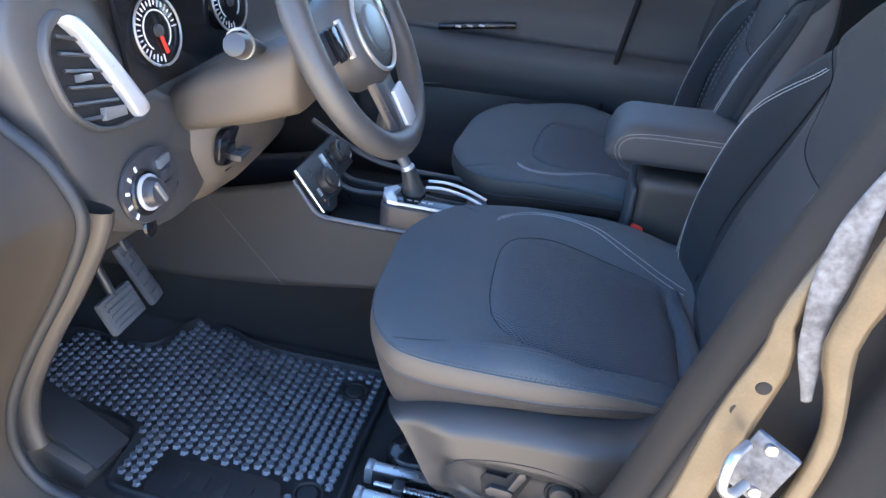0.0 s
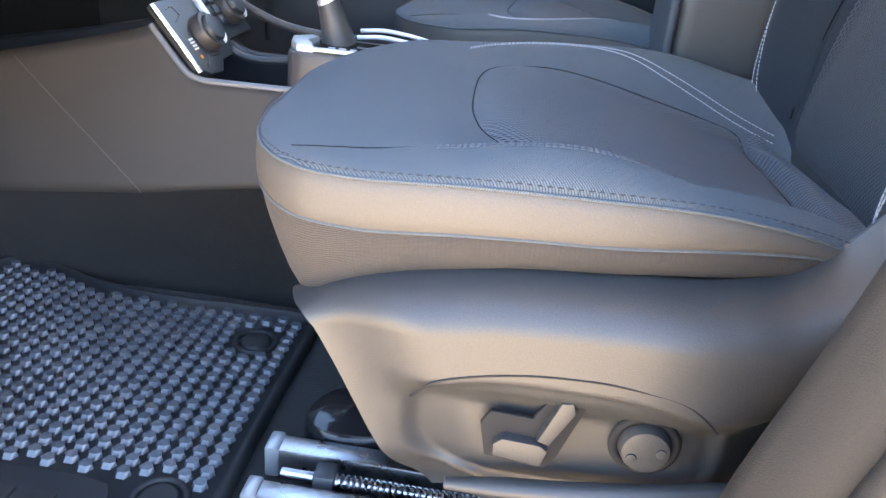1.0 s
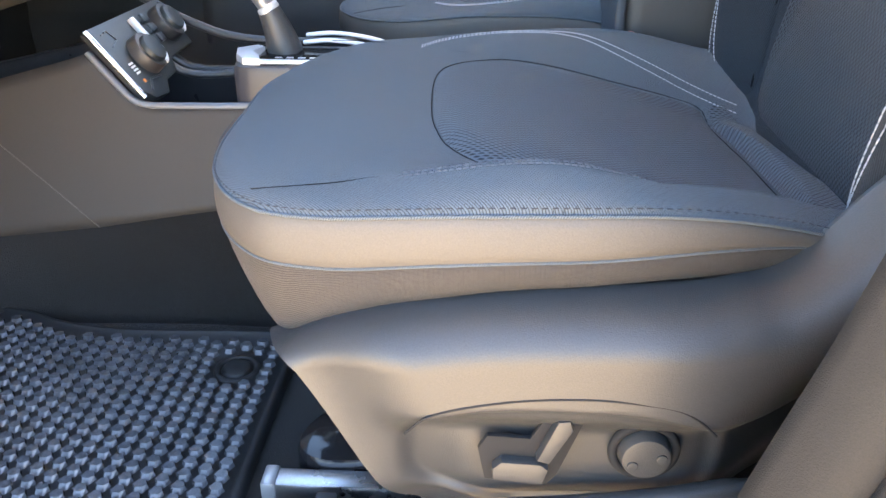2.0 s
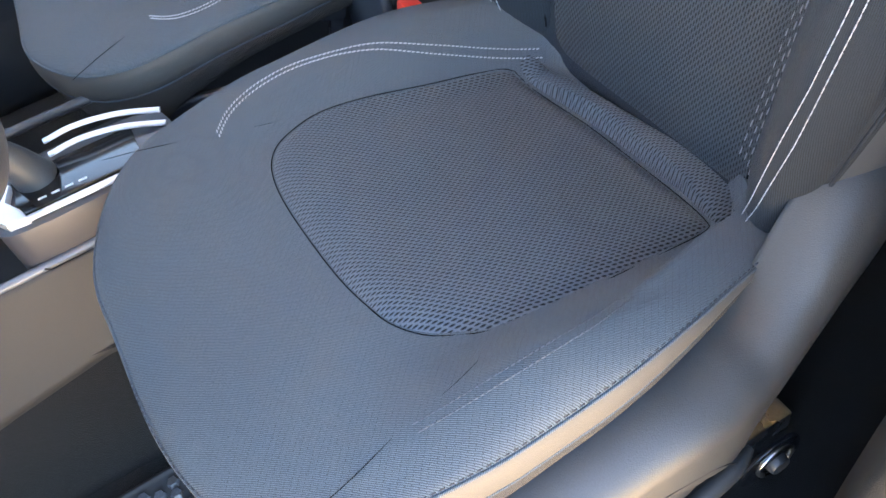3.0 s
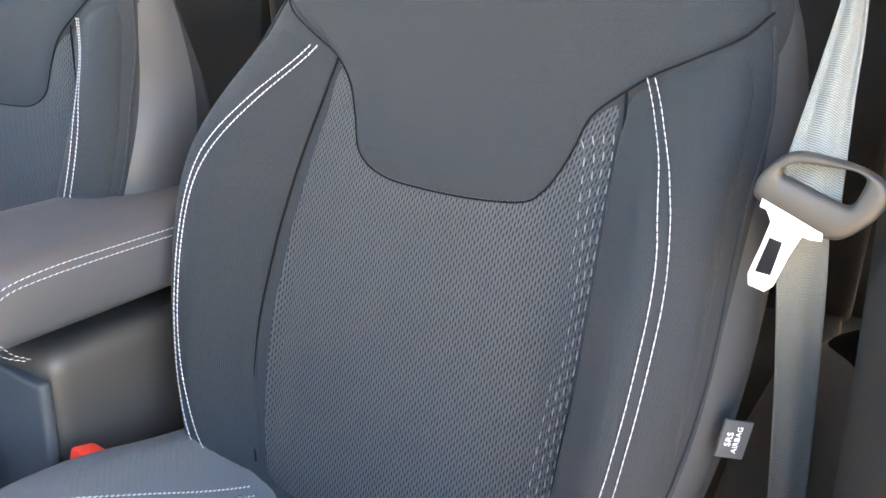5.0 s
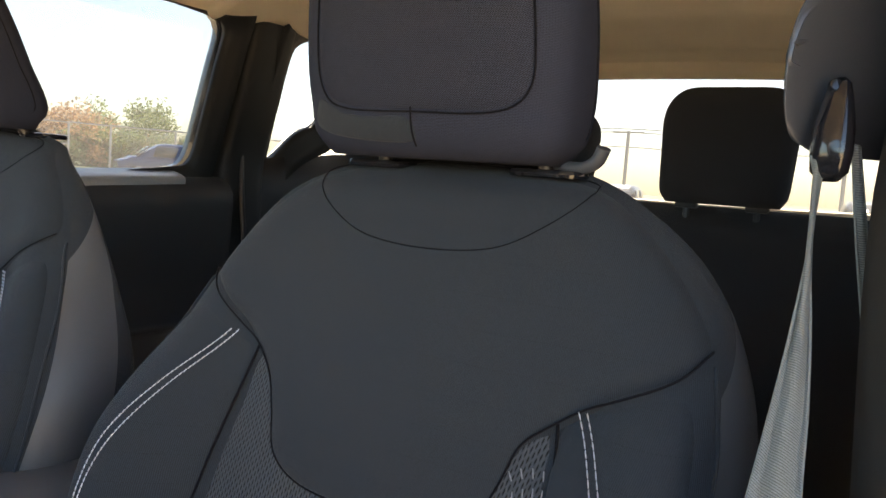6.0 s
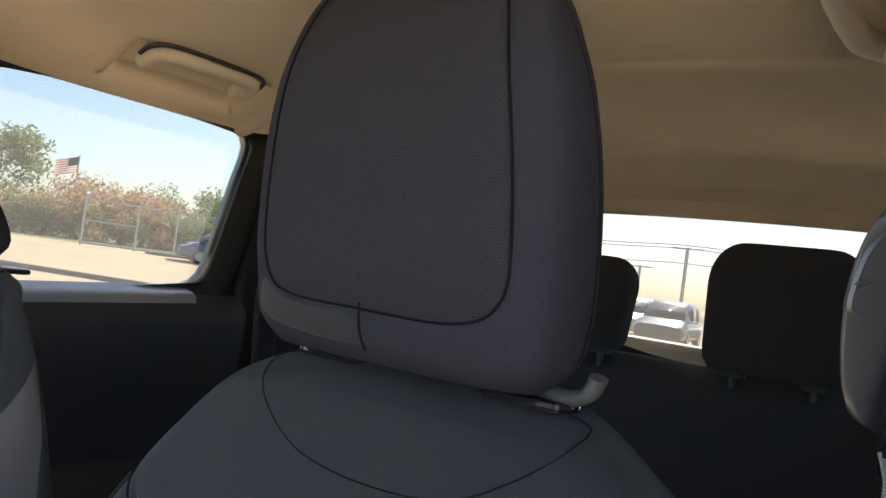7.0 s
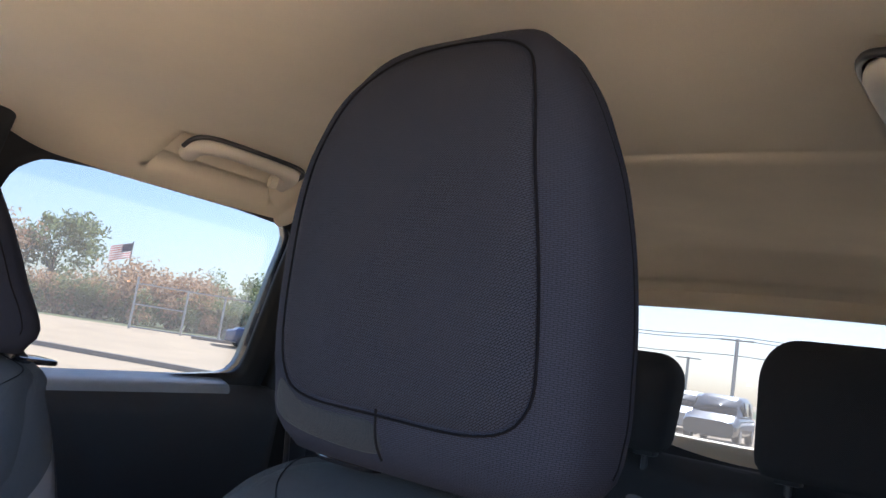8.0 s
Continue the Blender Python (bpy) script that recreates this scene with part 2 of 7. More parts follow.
def link(name, me, parent=None, label="", at=None):
    ob = new(name, me)
    if at is not None:
        ob.matrix_basis = at
    if parent:
        ob.parent = parent
        ob.matrix_parent_inverse = Matrix.Translation(-parent.location)
    return tagged(ob, label)


def part(name, bm, mat, parent, label="", sharp=40):
    """A bmesh as one mesh object under a thing or a part."""
    bmesh.ops.recalc_face_normals(bm, faces=bm.faces)
    me = bpy.data.meshes.new(name)
    bm.to_mesh(me)
    bm.free()
    me.materials.append(mat)
    me.polygons.foreach_set("use_smooth", [True] * len(me.polygons))
    me.set_sharp_from_angle(angle=radians(sharp))
    return link(name, me, parent, label)


def empty(name, label, category, group="", kind="", at=(0, 0, 0)):
    ob = new(name)
    ob.location = at
    ob.empty_display_size = 0.05
    return tagged(ob, label, category, group, kind)


def grid_faces(n, m, closed_u=False, closed_v=False, base=0):
    """Faces of n rows of m points."""
    f = []
    for i in range(n if closed_u else n - 1):
        for j in range(m if closed_v else m - 1):
            a, b = i * m + j, i * m + (j + 1) % m
            c, d = ((i + 1) % n) * m + (j + 1) % m, ((i + 1) % n) * m + j
            f.append((base + a, base + b, base + c, base + d))
    return f


def sheet(name, P, mat, parent=None, label="", closed_u=False, closed_v=False, thick=0.0, cap=False, sharp=None, uv=None):
    """A grid of points as a mesh; thick: a second layer along the inward normal, joined round the rim; cap: closes both end rings.
    uv: a coordinate pair for each point; by default the lengths along the rows and columns."""
    P = np.asarray(P, float)
    n, m = P.shape[:2]
    V, F = list(P.reshape(-1, 3)), grid_faces(n, m, closed_u, closed_v)
    if uv is None:
        seg = np.linalg.norm(np.roll(P, -1, 1) - P, axis=2).mean(0)
        up_ = np.linalg.norm(np.roll(P, -1, 0) - P, axis=2).mean(1)
        A, B = np.r_[0, np.cumsum(seg)], np.r_[0, np.cumsum(up_)]
        pair = lambda i, j: (A[j], B[i])
    else:
        uv = np.asarray(uv, float)
        pair = lambda i, j: tuple(uv[i % n, j % m])
    UV = []
    for i in range(n if closed_u else n - 1):
        for j in range(m if closed_v else m - 1):
            UV += [pair(i, j), pair(i, j + 1), pair(i + 1, j + 1), pair(i + 1, j)]
    UV = UV * (2 if thick else 1)
    if thick:
        du, dv = np.gradient(P, axis=0), np.gradient(P, axis=1)
        N = np.cross(du, dv)
        N /= np.linalg.norm(N, axis=2, keepdims=True) + 1e-12
        V += list((P - N * thick).reshape(-1, 3))
        F += grid_faces(n, m, closed_u, closed_v, n * m)
        k = n * m
        if not closed_u:
            for j in range(m if closed_v else m - 1):
                for i in (0, n - 1):
                    a, b = i * m + j, i * m + (j + 1) % m
                    F.append((a, b, k + b, k + a))
        if not closed_v:
            for i in range(n if closed_u else n - 1):
                for j in (0, m - 1):
                    a, b = i * m + j, ((i + 1) % n) * m + j
                    F.append((a, b, k + b, k + a))
    if cap:
        F.append(tuple(range(m)))
        F.append(tuple((n - 1) * m + j for j in range(m)))
    UV += [(0.0, 0.0)] * (sum(map(len, F)) - len(UV))
    return link(name, mesh_from(name, V, F, mat, True, sharp, UV), parent, label)


def smooth_closed(pts, n, passes=0):
    """n points on a closed Catmull-Rom curve through pts."""
    P = np.asarray(pts, float)
    k = len(P)
    out = []
    for s in np.linspace(0, k, n, endpoint=False):
        i, u = int(s) % k, s - int(s)
        a, b, c, d = P[i - 1], P[i], P[(i + 1) % k], P[(i + 2) % k]
        out.append(0.5 * (2 * b + (c - a) * u + (2 * a - 5 * b + 4 * c - d) * u * u + (3 * b - a - 3 * c + d) * u ** 3))
    Q = np.array(out)
    # even spacing
    L = np.r_[0, np.cumsum(np.linalg.norm(np.diff(np.vstack([Q, Q[:1]]), axis=0), axis=1))]
    t = np.linspace(0, L[-1], n, endpoint=False)
    R = np.vstack([Q, Q[:1]])
    return np.stack([np.interp(t, L, R[:, a]) for a in range(R.shape[1])], 1)


def smooth_open(pts, n):
    """n evenly spaced points on an open Catmull-Rom curve through pts."""
    P = np.asarray(pts, float)
    P = np.vstack([2 * P[0] - P[1], P, 2 * P[-1] - P[-2]])
    out = []
    for s in np.linspace(0, len(P) - 3 - 1e-9, max(8 * n, 40)):
        i, u = int(s), s - int(s)
        a, b, c, d = P[i:i + 4]
        out.append(0.5 * (2 * b + (c - a) * u + (2 * a - 5 * b + 4 * c - d) * u * u + (3 * b - a - 3 * c + d) * u ** 3))
    Q = np.array(out)
    L = np.r_[0, np.cumsum(np.linalg.norm(np.diff(Q, axis=0), axis=1))]
    t = np.linspace(0, L[-1], n)
    return np.stack([np.interp(t, L, Q[:, a]) for a in range(Q.shape[1])], 1)


def tube(name, path, radius, mat, parent=None, label="", sides=12, closed=False, flat=1.0):
    """A round bar along a path; radius a number or one for each point; flat squeezes it along the second normal."""
    P = np.asarray(path, float)
    n = len(P)
    r = np.broadcast_to(radius, (n,))
    T = np.roll(P, -1, 0) - np.roll(P, 1, 0) if closed else np.gradient(P, axis=0)
    T /= np.linalg.norm(T, axis=1, keepdims=True)
    up = np.array((0, 0, 1.0)) if abs(T[0][2]) < 0.9 else np.array((0, 1.0, 0))
    A = np.cross(T[0], up)
    rings = []
    for i in range(n):
        A = A - T[i] * A.dot(T[i])
        A /= np.linalg.norm(A)
        B = np.cross(T[i], A)
        rings.append([P[i] + r[i] * (math.cos(a) * A + flat * math.sin(a) * B) for a in np.linspace(0, 2 * math.pi, sides, endpoint=False)])
    return sheet(name, rings, mat, parent, label, closed_u=closed, closed_v=True, cap=not closed, sharp=50)


def box(size, bevel=0.004, segments=2, at=None, taper=None):
    """A bevelled box bmesh round the origin, or at a pose."""
    bm = bmesh.new()
    bmesh.ops.create_cube(bm, size=1)
    bmesh.ops.scale(bm, vec=size, verts=bm.verts)
    if taper:
        for v in bm.verts:
            if v.co.z > 0:
                v.co.x, v.co.y = v.co.x * taper, v.co.y * taper
    if bevel:
        bmesh.ops.bevel(bm, geom=bm.edges[:], offset=bevel, segments=segments, profile=0.6, affect="EDGES", clamp_overlap=True)
    if at is not None:
        bmesh.ops.transform(bm, matrix=at, verts=bm.verts)
    return bm


def drum(r1, r2, height, at=None, sides=32, bevel=0.002):
    bm = bmesh.new()
    bmesh.ops.create_cone(bm, cap_ends=True, segments=sides, radius1=r1, radius2=r2, depth=height)
    if bevel:
        rim = [e for e in bm.edges if len(e.link_faces) == 2 and any(len(f.verts) > 4 for f in e.link_faces)]
        bmesh.ops.bevel(bm, geom=rim, offset=bevel, segments=2, profile=0.6, affect="EDGES", clamp_overlap=True)
    if at is not None:
        bmesh.ops.transform(bm, matrix=at, verts=bm.verts)
    return bm


def prism(outline, depth, at=None, bevel=0.002):
    """A flat outline (2D) pushed along z by depth, edges bevelled."""
    bm = bmesh.new()
    vs = [bm.verts.new((x, y, 0)) for x, y in outline]
    f = bm.faces.new(vs)
    g = bmesh.ops.extrude_face_region(bm, geom=[f])
    bmesh.ops.translate(bm, vec=(0, 0, depth), verts=[v for v in g["geom"] if isinstance(v, bmesh.types.BMVert)])
    if bevel:
        rim = [e for e in bm.edges if any(len(q.verts) > 4 for q in e.link_faces)] if len(outline) > 4 else bm.edges[:]
        bmesh.ops.bevel(bm, geom=rim, offset=bevel, segments=2, profile=0.6, affect="EDGES", clamp_overlap=True)
    if at is not None:
        bmesh.ops.transform(bm, matrix=at, verts=bm.verts)
    return bm


def stitches(name, path, normals, mat, parent, length=0.0042, gap=0.0018, width=0.00058, lift=0.0006, label="pale grey contrast stitching", lean=0.0):
    """Short threads laid end to end along a seam."""
    P, N = np.asarray(path, float), np.asarray(normals, float)
    L = np.r_[0, np.cumsum(np.linalg.norm(np.diff(P, axis=0), axis=1))]
    V, F = [], []
    at = lambda s, A: np.array([np.interp(s, L, A[:, k]) for k in range(3)])
    s = 0.0
    while s + length < L[-1]:
        a, b, nrm = at(s, P), at(s + length, P), at(s + length / 2, N)
        nrm /= np.linalg.norm(nrm)
        side = np.cross(b - a, nrm)
        side /= np.linalg.norm(side) + 1e-12
        a, b = a + side * lean * width, b - side * lean * width
        k = len(V)
        for q, e in ((a, 0.6), ((a + b) / 2, 1.0), (b, 0.6)):
            V += [q - side * width * e - nrm * 0.0006, q - side * width * 0.5 * e + nrm * lift * e, q + side * width * 0.5 * e + nrm * lift * e, q + side * width * e - nrm * 0.0006]
        for i in range(2):
            for j in range(3):
                F.append((k + 4 * i + j, k + 4 * i + j + 1, k + 4 * i + 5 + j, k + 4 * i + 4 + j))
        F += [(k, k + 1, k + 2, k + 3), (k + 8, k + 9, k + 10, k + 11)]
        s += length + gap
    return link(name, mesh_from(name, V, F, mat), parent, label)


def sstep(a, b, x):
    t = np.clip((np.asarray(x, float) - a) / (b - a), 0, 1)
    return t * t * (3 - 2 * t)


def curve(table):
    """A smooth function through (x, value) pairs."""
    X, Y = np.array([p[0] for p in table], float), np.array([p[1] for p in table], float)
    D = np.gradient(Y, X)

    def f(x):
        x = np.clip(np.asarray(x, float), X[0], X[-1])
        i = np.clip(np.searchsorted(X, x) - 1, 0, len(X) - 2)
        h = X[i + 1] - X[i]
        u = (x - X[i]) / h
        return (2 * u**3 - 3 * u**2 + 1) * Y[i] + (u**3 - 2 * u**2 + u) * h * D[i] + (-2 * u**3 + 3 * u**2) * Y[i + 1] + (u**3 - u**2) * h * D[i + 1]
    return f


# ---- front seats ----
Z_MID = curve([(-0.06, 0.372), (0.0, 0.384), (0.10, 0.393), (0.185, 0.386), (0.35, 0.352), (0.495, 0.318), (0.62, 0.305)])
Z_SEAM1 = curve([(-0.06, 0.364), (0.0, 0.372), (0.05, 0.376), (0.10, 0.379), (0.15, 0.385), (0.20, 0.390), (0.25, 0.391), (0.30, 0.391), (0.35, 0.389), (0.40, 0.382), (0.45, 0.370), (0.50, 0.354), (0.62, 0.335)])
Z_SEAM2 = curve([(-0.06, 0.326), (0.0, 0.332), (0.05, 0.335), (0.10, 0.338), (0.20, 0.352), (0.30, 0.356), (0.40, 0.359), (0.45, 0.356), (0.50, 0.346), (0.62, 0.330)])
Z_SEAM3 = curve([(-0.06, 0.252), (0.03, 0.256), (0.065, 0.266), (0.10, 0.290), (0.20, 0.323), (0.30, 0.332), (0.40, 0.335), (0.45, 0.333), (0.50, 0.328), (0.62, 0.315)])
CUSHION_EDGE = smooth_closed([(-0.026, 0.02), (-0.018, -0.10), (0.006, -0.185), (0.050, -0.243), (0.10, -0.263), (0.15, -0.273), (0.20, -0.279), (0.25, -0.278), (0.30, -0.275), (0.35, -0.268), (0.40, -0.257), (0.45, -0.243),
                              (0.50, -0.228), (0.57, -0.205), (0.612, -0.14), (0.62, 0.0), (0.615, 0.15), (0.58, 0.27), (0.45, 0.292), (0.30, 0.300), (0.15, 0.298),
                              (0.06, 0.276), (0.005, 0.215), (-0.028, 0.12)], 160)
BACK_X = curve([(0.28, 0.545), (0.34, 0.550), (0.45, 0.578), (0.56, 0.605), (0.68, 0.633), (0.79, 0.655), (0.85, 0.672), (0.90, 0.693), (0.94, 0.718), (0.970, 0.765)])
BACK_W = curve([(0.28, 0.225), (0.34, 0.245), (0.41, 0.268), (0.53, 0.298), (0.62, 0.304), (0.70, 0.300), (0.78, 0.280), (0.84, 0.262), (0.88, 0.240), (0.91, 0.214), (0.935, 0.181), (0.955, 0.142), (0.970, 0.092)])
BACK_R = curve([(0.28, 0.228), (0.34, 0.250), (0.45, 0.285), (0.60, 0.302), (0.70, 0.298), (0.78, 0.282), (0.84, 0.260), (0.88, 0.236), (0.91, 0.210), (0.94, 0.168), (0.970, 0.090)])
BACK_OFF = curve([(0.28, 0.012), (0.55, 0.020), (0.68, 0.018), (0.79, 0.0), (0.87, -0.005), (0.93, -0.005), (0.97, 0.0)])
BACK_WIDE = curve([(0.28, 0.0), (0.50, 0.0), (0.60, 0.008), (0.68, 0.014), (0.74, 0.012), (0.79, 0.004), (0.83, 0.0), (0.97, 0.0)])
BACK_D = curve([(0.28, 0.115), (0.45, 0.120), (0.62, 0.108), (0.72, 0.095), (0.80, 0.076), (0.86, 0.054), (0.91, 0.030), (0.95, 0.010), (0.970, 0.003)])
BACK_B = curve([(0.28, 0.045), (0.40, 0.066), (0.55, 0.074), (0.68, 0.060), (0.79, 0.020), (0.85, 0.004), (0.970, 0.0)])


def cushion_top(x, y):
    y, t = np.asarray(y, float), np.abs(y - 0.014)
    rise = np.where(y < 0, sstep(0.10, 0.30, x) * 0.047 * sstep(0.172, 0.250, t), sstep(0.10, 0.45, x) * 0.073 * sstep(0.12, 0.225, t))
    return Z_MID(x) + rise - 0.004 * np.cos(np.clip(t / 0.12, 0, 1) * np.pi / 2)


def back_front(y, z):
    w = BACK_W(z)
    e = np.abs(y) / w
    bump = sstep(0.145, 0.235, np.abs(y))
    k = np.clip((e - 0.74) / 0.26, 0, 1)
    return BACK_X(z) - BACK_B(z) * bump + (np.minimum(0.062, 0.8 * BACK_D(z)) + BACK_B(z) * 0.4) * (1 - np.sqrt(np.maximum(0, 1 - k * k)))


def patch(boundary, centre, surface, lift, rings=18, n=110, sink=0.0025, power=9, out=(-1, 0, 0)):
    """Points of a padded panel: polar rings inside a closed outline (a, b), raised off a surface given as f(a, b) -> points; also its outward normals."""
    B = smooth_closed(boundary, n)
    C = np.asarray(centre, float)
    R = 1 - (1 - np.linspace(0.0, 1, rings)) ** 1.7
    Q = C + R[:, None, None] * (B - C)[None]
    S = surface(Q[..., 0], Q[..., 1])
    e = 1e-4
    N = np.cross(surface(Q[..., 0] + e, Q[..., 1]) - surface(Q[..., 0] - e, Q[..., 1]), surface(Q[..., 0], Q[..., 1] + e) - surface(Q[..., 0], Q[..., 1] - e))
    N /= np.linalg.norm(N, axis=2, keepdims=True) + 1e-12
    N *= np.where((N * np.array(out)).sum(2, keepdims=True) < 0, -1, 1)
    off = lift * (1 - R ** power) - sink * R ** power
    return S + N * off[:, None, None], Q


def front_seat(yc, s, label, upright):
    seat = empty("bucket_chair", label, "car seat", "front seats", at=(0.3, yc, 0.03))

    def M(P):
        P = np.array(P, float)
        P[..., 1] = yc + s * P[..., 1]
        P[..., 1] += (upright > 0) * 0.012 * sstep(0.95, 0.98, P[..., 2])
        P[..., 2] += (upright > 0) * 0.008 * sstep(0.45, 0.75, P[..., 2])
        P[..., 0] -= upright * np.maximum(0, P[..., 2] - 0.42) + (upright > 0) * (0.42 * np.maximum(0, P[..., 2] - 1.0) + 0.034 * sstep(0.95, 0.98, P[..., 2]))
        return P

    def shift(P):
        P = np.array(P, float)
        P[..., 1] += BACK_OFF(P[..., 2]) + BACK_WIDE(P[..., 2]) * sstep(0.12, 0.24, P[..., 1])
        return P

    def sheet_(name, P, mat, parent, lab="", **k):
        if isinstance(P, tuple):
            P, k["uv"] = P
        return sheet(name, M(P), mat, parent, lab, **k)

    # cushion: padded top, then the bands below its edge
    E = CUSHION_EDGE
    C = np.array((0.30, 0.014))
    R = np.r_[np.linspace(0.0, 0.80, 14), 1 - 0.2 * np.linspace(1, 0, 14)[1:] ** 1.6]
    X = C[0] + R[:, None] * (E[None, :, 0] - C[0])
    Y = C[1] + R[:, None] * (E[None, :, 1] - C[1])
    k = np.clip((R - 0.80) / 0.20, 0, 1)[:, None]
    dome = np.sqrt(np.maximum(0, 1 - k ** 2.4))
    zt, zs = cushion_top(X, Y), Z_SEAM1(X)
    Z = np.where(k > 0, zs + (np.maximum(zt, zs + 0.004) - zs) * dome, zt)
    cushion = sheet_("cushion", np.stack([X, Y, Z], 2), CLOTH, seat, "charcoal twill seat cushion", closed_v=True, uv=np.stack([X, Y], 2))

    def band(name, za, zb, out, mat, lab):
        n = E - C
        n /= np.linalg.norm(n, axis=1, keepdims=True)
        rows = []
        for v in np.linspace(0, 1, 9):
            o = out[0] + (out[1] - out[0]) * v - (0.022 * v * (1 - sstep(-0.01, 0.10, E[:, 0:1])) if name == "lower_band" else 0) + 0.004 * math.sin(math.pi * v) ** 0.5 - 0.003
            z = za(E[:, 0]) * (1 - v) + zb(E[:, 0]) * v
            rows.append(np.c_[E + n * o, z])
        return sheet_(name, np.array(rows), mat, seat, lab, closed_v=True)

    band("upper_band", Z_SEAM1, Z_SEAM2, (0.002, 0.003), BAND, "smooth grey vinyl band")
    band("lower_band", Z_SEAM2, Z_SEAM3, (0.002, -0.004), RIB, "ribbed grey cloth band")
    band("seat_base", Z_SEAM3, lambda x: Z_SEAM3(x) * 0 + 0.10, (-0.030, -0.11), PLASTIC, "dark plastic seat pan")

    flat = lambda x, y: np.stack([x, y, cushion_top(x, y)], -1)
    ins = [(0.166, 0.085), (0.167, 0.02), (0.172, -0.05), (0.180, -0.095), (0.188, -0.122), (0.206, -0.146), (0.232, -0.161), (0.265, -0.172), (0.32, -0.170), (0.39, -0.163), (0.45, -0.157), (0.494, -0.153), (0.506, -0.145), (0.509, -0.09), (0.507, 0.03), (0.497, 0.10), (0.487, 0.155), (0.476, 0.167), (0.44, 0.170), (0.37, 0.172), (0.30, 0.179), (0.249, 0.181), (0.215, 0.173), (0.189, 0.158), (0.173, 0.130)]
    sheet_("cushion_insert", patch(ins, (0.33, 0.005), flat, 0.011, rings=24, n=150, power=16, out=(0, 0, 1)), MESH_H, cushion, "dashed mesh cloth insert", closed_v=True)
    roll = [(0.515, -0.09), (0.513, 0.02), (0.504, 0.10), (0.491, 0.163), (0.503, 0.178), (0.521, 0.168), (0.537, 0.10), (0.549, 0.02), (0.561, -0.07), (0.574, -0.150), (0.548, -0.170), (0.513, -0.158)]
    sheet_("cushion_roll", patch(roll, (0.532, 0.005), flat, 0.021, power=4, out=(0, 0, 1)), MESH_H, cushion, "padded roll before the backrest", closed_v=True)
    sm = smooth_closed(ins, 150)
    # dark tube marks the seam and paints in the shade of its crease
    tube("insert_seam", M(np.c_[sm, cushion_top(sm[:, 0], sm[:, 1]) - 0.0002]), 0.0008, SEAM, cushion, "dark sewn seam and crease shade round the insert", sides=6, closed=True)
    top = lambda pts, lift: np.array([(x, y, cushion_top(x, y) + lift) for x, y in pts])
    up = np.array((0, 0, 1.0))
    for d in (0.0, 0.0085):
        for sgn, pts in ((1, [(0.142, 0.217), (0.160, 0.240), (0.182, 0.255), (0.215, 0.263), (0.260, 0.259), (0.33, 0.231), (0.40, 0.203), (0.529, 0.174)]), (-1, [(0.160, 0.231), (0.210, 0.237), (0.262, 0.239), (0.310, 0.234), (0.355, 0.221), (0.42, 0.201), (0.50, 0.186), (0.55, 0.176)])):
            line = smooth_open([(x, sgn * (y - d)) for x, y in pts], 90)
            P = M(top(line, 0.0012 if sgn > 0 else 0.0005))
            stitches("stitching", P, np.tile(up, (90, 1)), THREAD if sgn > 0 else SHADEDTHREAD, cushion, gap=0.0010, width=0.00100 if sgn > 0 else 0.00045, lean=0.8 if sgn > 0 else 0.3)
    # sewn seam, drawn dark for the crease's shade, where the bolster meets the front panel
    for sgn in (1, -1):
        crease = smooth_open([(0.02, 0.272), (0.080, 0.243), (0.135, 0.218), (0.19, 0.196), (0.243, 0.183)] if sgn > 0 else [(0.050, -0.240), (0.087, -0.236), (0.147, -0.221), (0.205, -0.212), (0.254, -0.192), (0.30, -0.178), (0.40, -0.168), (0.52, -0.160)], 60)
        tube("seam", M(top(crease, -0.0005)), 0.0004, SEAM, cushion, "sewn seam", sides=6)
    e1 = np.c_[E, Z_SEAM1(E[:, 0])]
    nrm = np.c_[E - C, np.zeros(len(E))]
    nrm /= np.linalg.norm(nrm, axis=1, keepdims=True)
    tube("piping", M(e1 + nrm * 0.0008), 0.0016, CLOTH, cushion, "dark piping at the cushion edge", sides=8, closed=True)
    nm = M(nrm) - np.array((0, yc, 0))
    sel = slice(4, 72)
    stitches("edge_stitching", M((e1 + nrm * 0.0006 + up * 0.006)[sel]), nm[sel], DARKTHREAD, cushion, 0.0042, 0.003, label="dark grey edge stitching")
    tube("lower_piping", M(np.c_[E, Z_SEAM2(E[:, 0])] + nrm * 0.0005), 0.0012, CLOTH, cushion, "dark seam below the vinyl band", sides=6, closed=True)

    # backrest core: rings of front, side and rear
    zs = np.r_[np.linspace(0.285, 0.84, 40), np.linspace(0.85, 0.970, 18)]
    yn = np.sin(np.linspace(-math.pi / 2, math.pi / 2, 81))
    side, rear = [], []
    for z in zs:
        w, d = BACK_W(z), BACK_D(z)
        y = yn * w
        xf = back_front(y, z)
        f = np.c_[xf, y, np.full(81, z)]
        xb = BACK_X(z) + d
        side.append(f)
        t = np.linspace(0, 1, 12)[1:]
        wr = BACK_R(z)
        half = [np.c_[xf[-1] + (xb - xf[-1]) * t, w + (wr - w) * sstep(0, 0.55, t) - 0.035 * t ** 5, np.full(11, z)]]
        wr = half[0][-1, 1]
        bk = np.c_[np.full(21, xb) + 0.012 * (1 - np.linspace(-1, 1, 21) ** 2), np.linspace(wr, -wr, 21), np.full(21, z)]
        other = half[0][::-1] * np.array((1, -1, 1))
        rear.append(np.vstack([half[0], bk[1:-1], other]))
    front, rear = shift(side), shift(rear)
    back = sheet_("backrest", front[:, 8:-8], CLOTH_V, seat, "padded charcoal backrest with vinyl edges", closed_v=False)
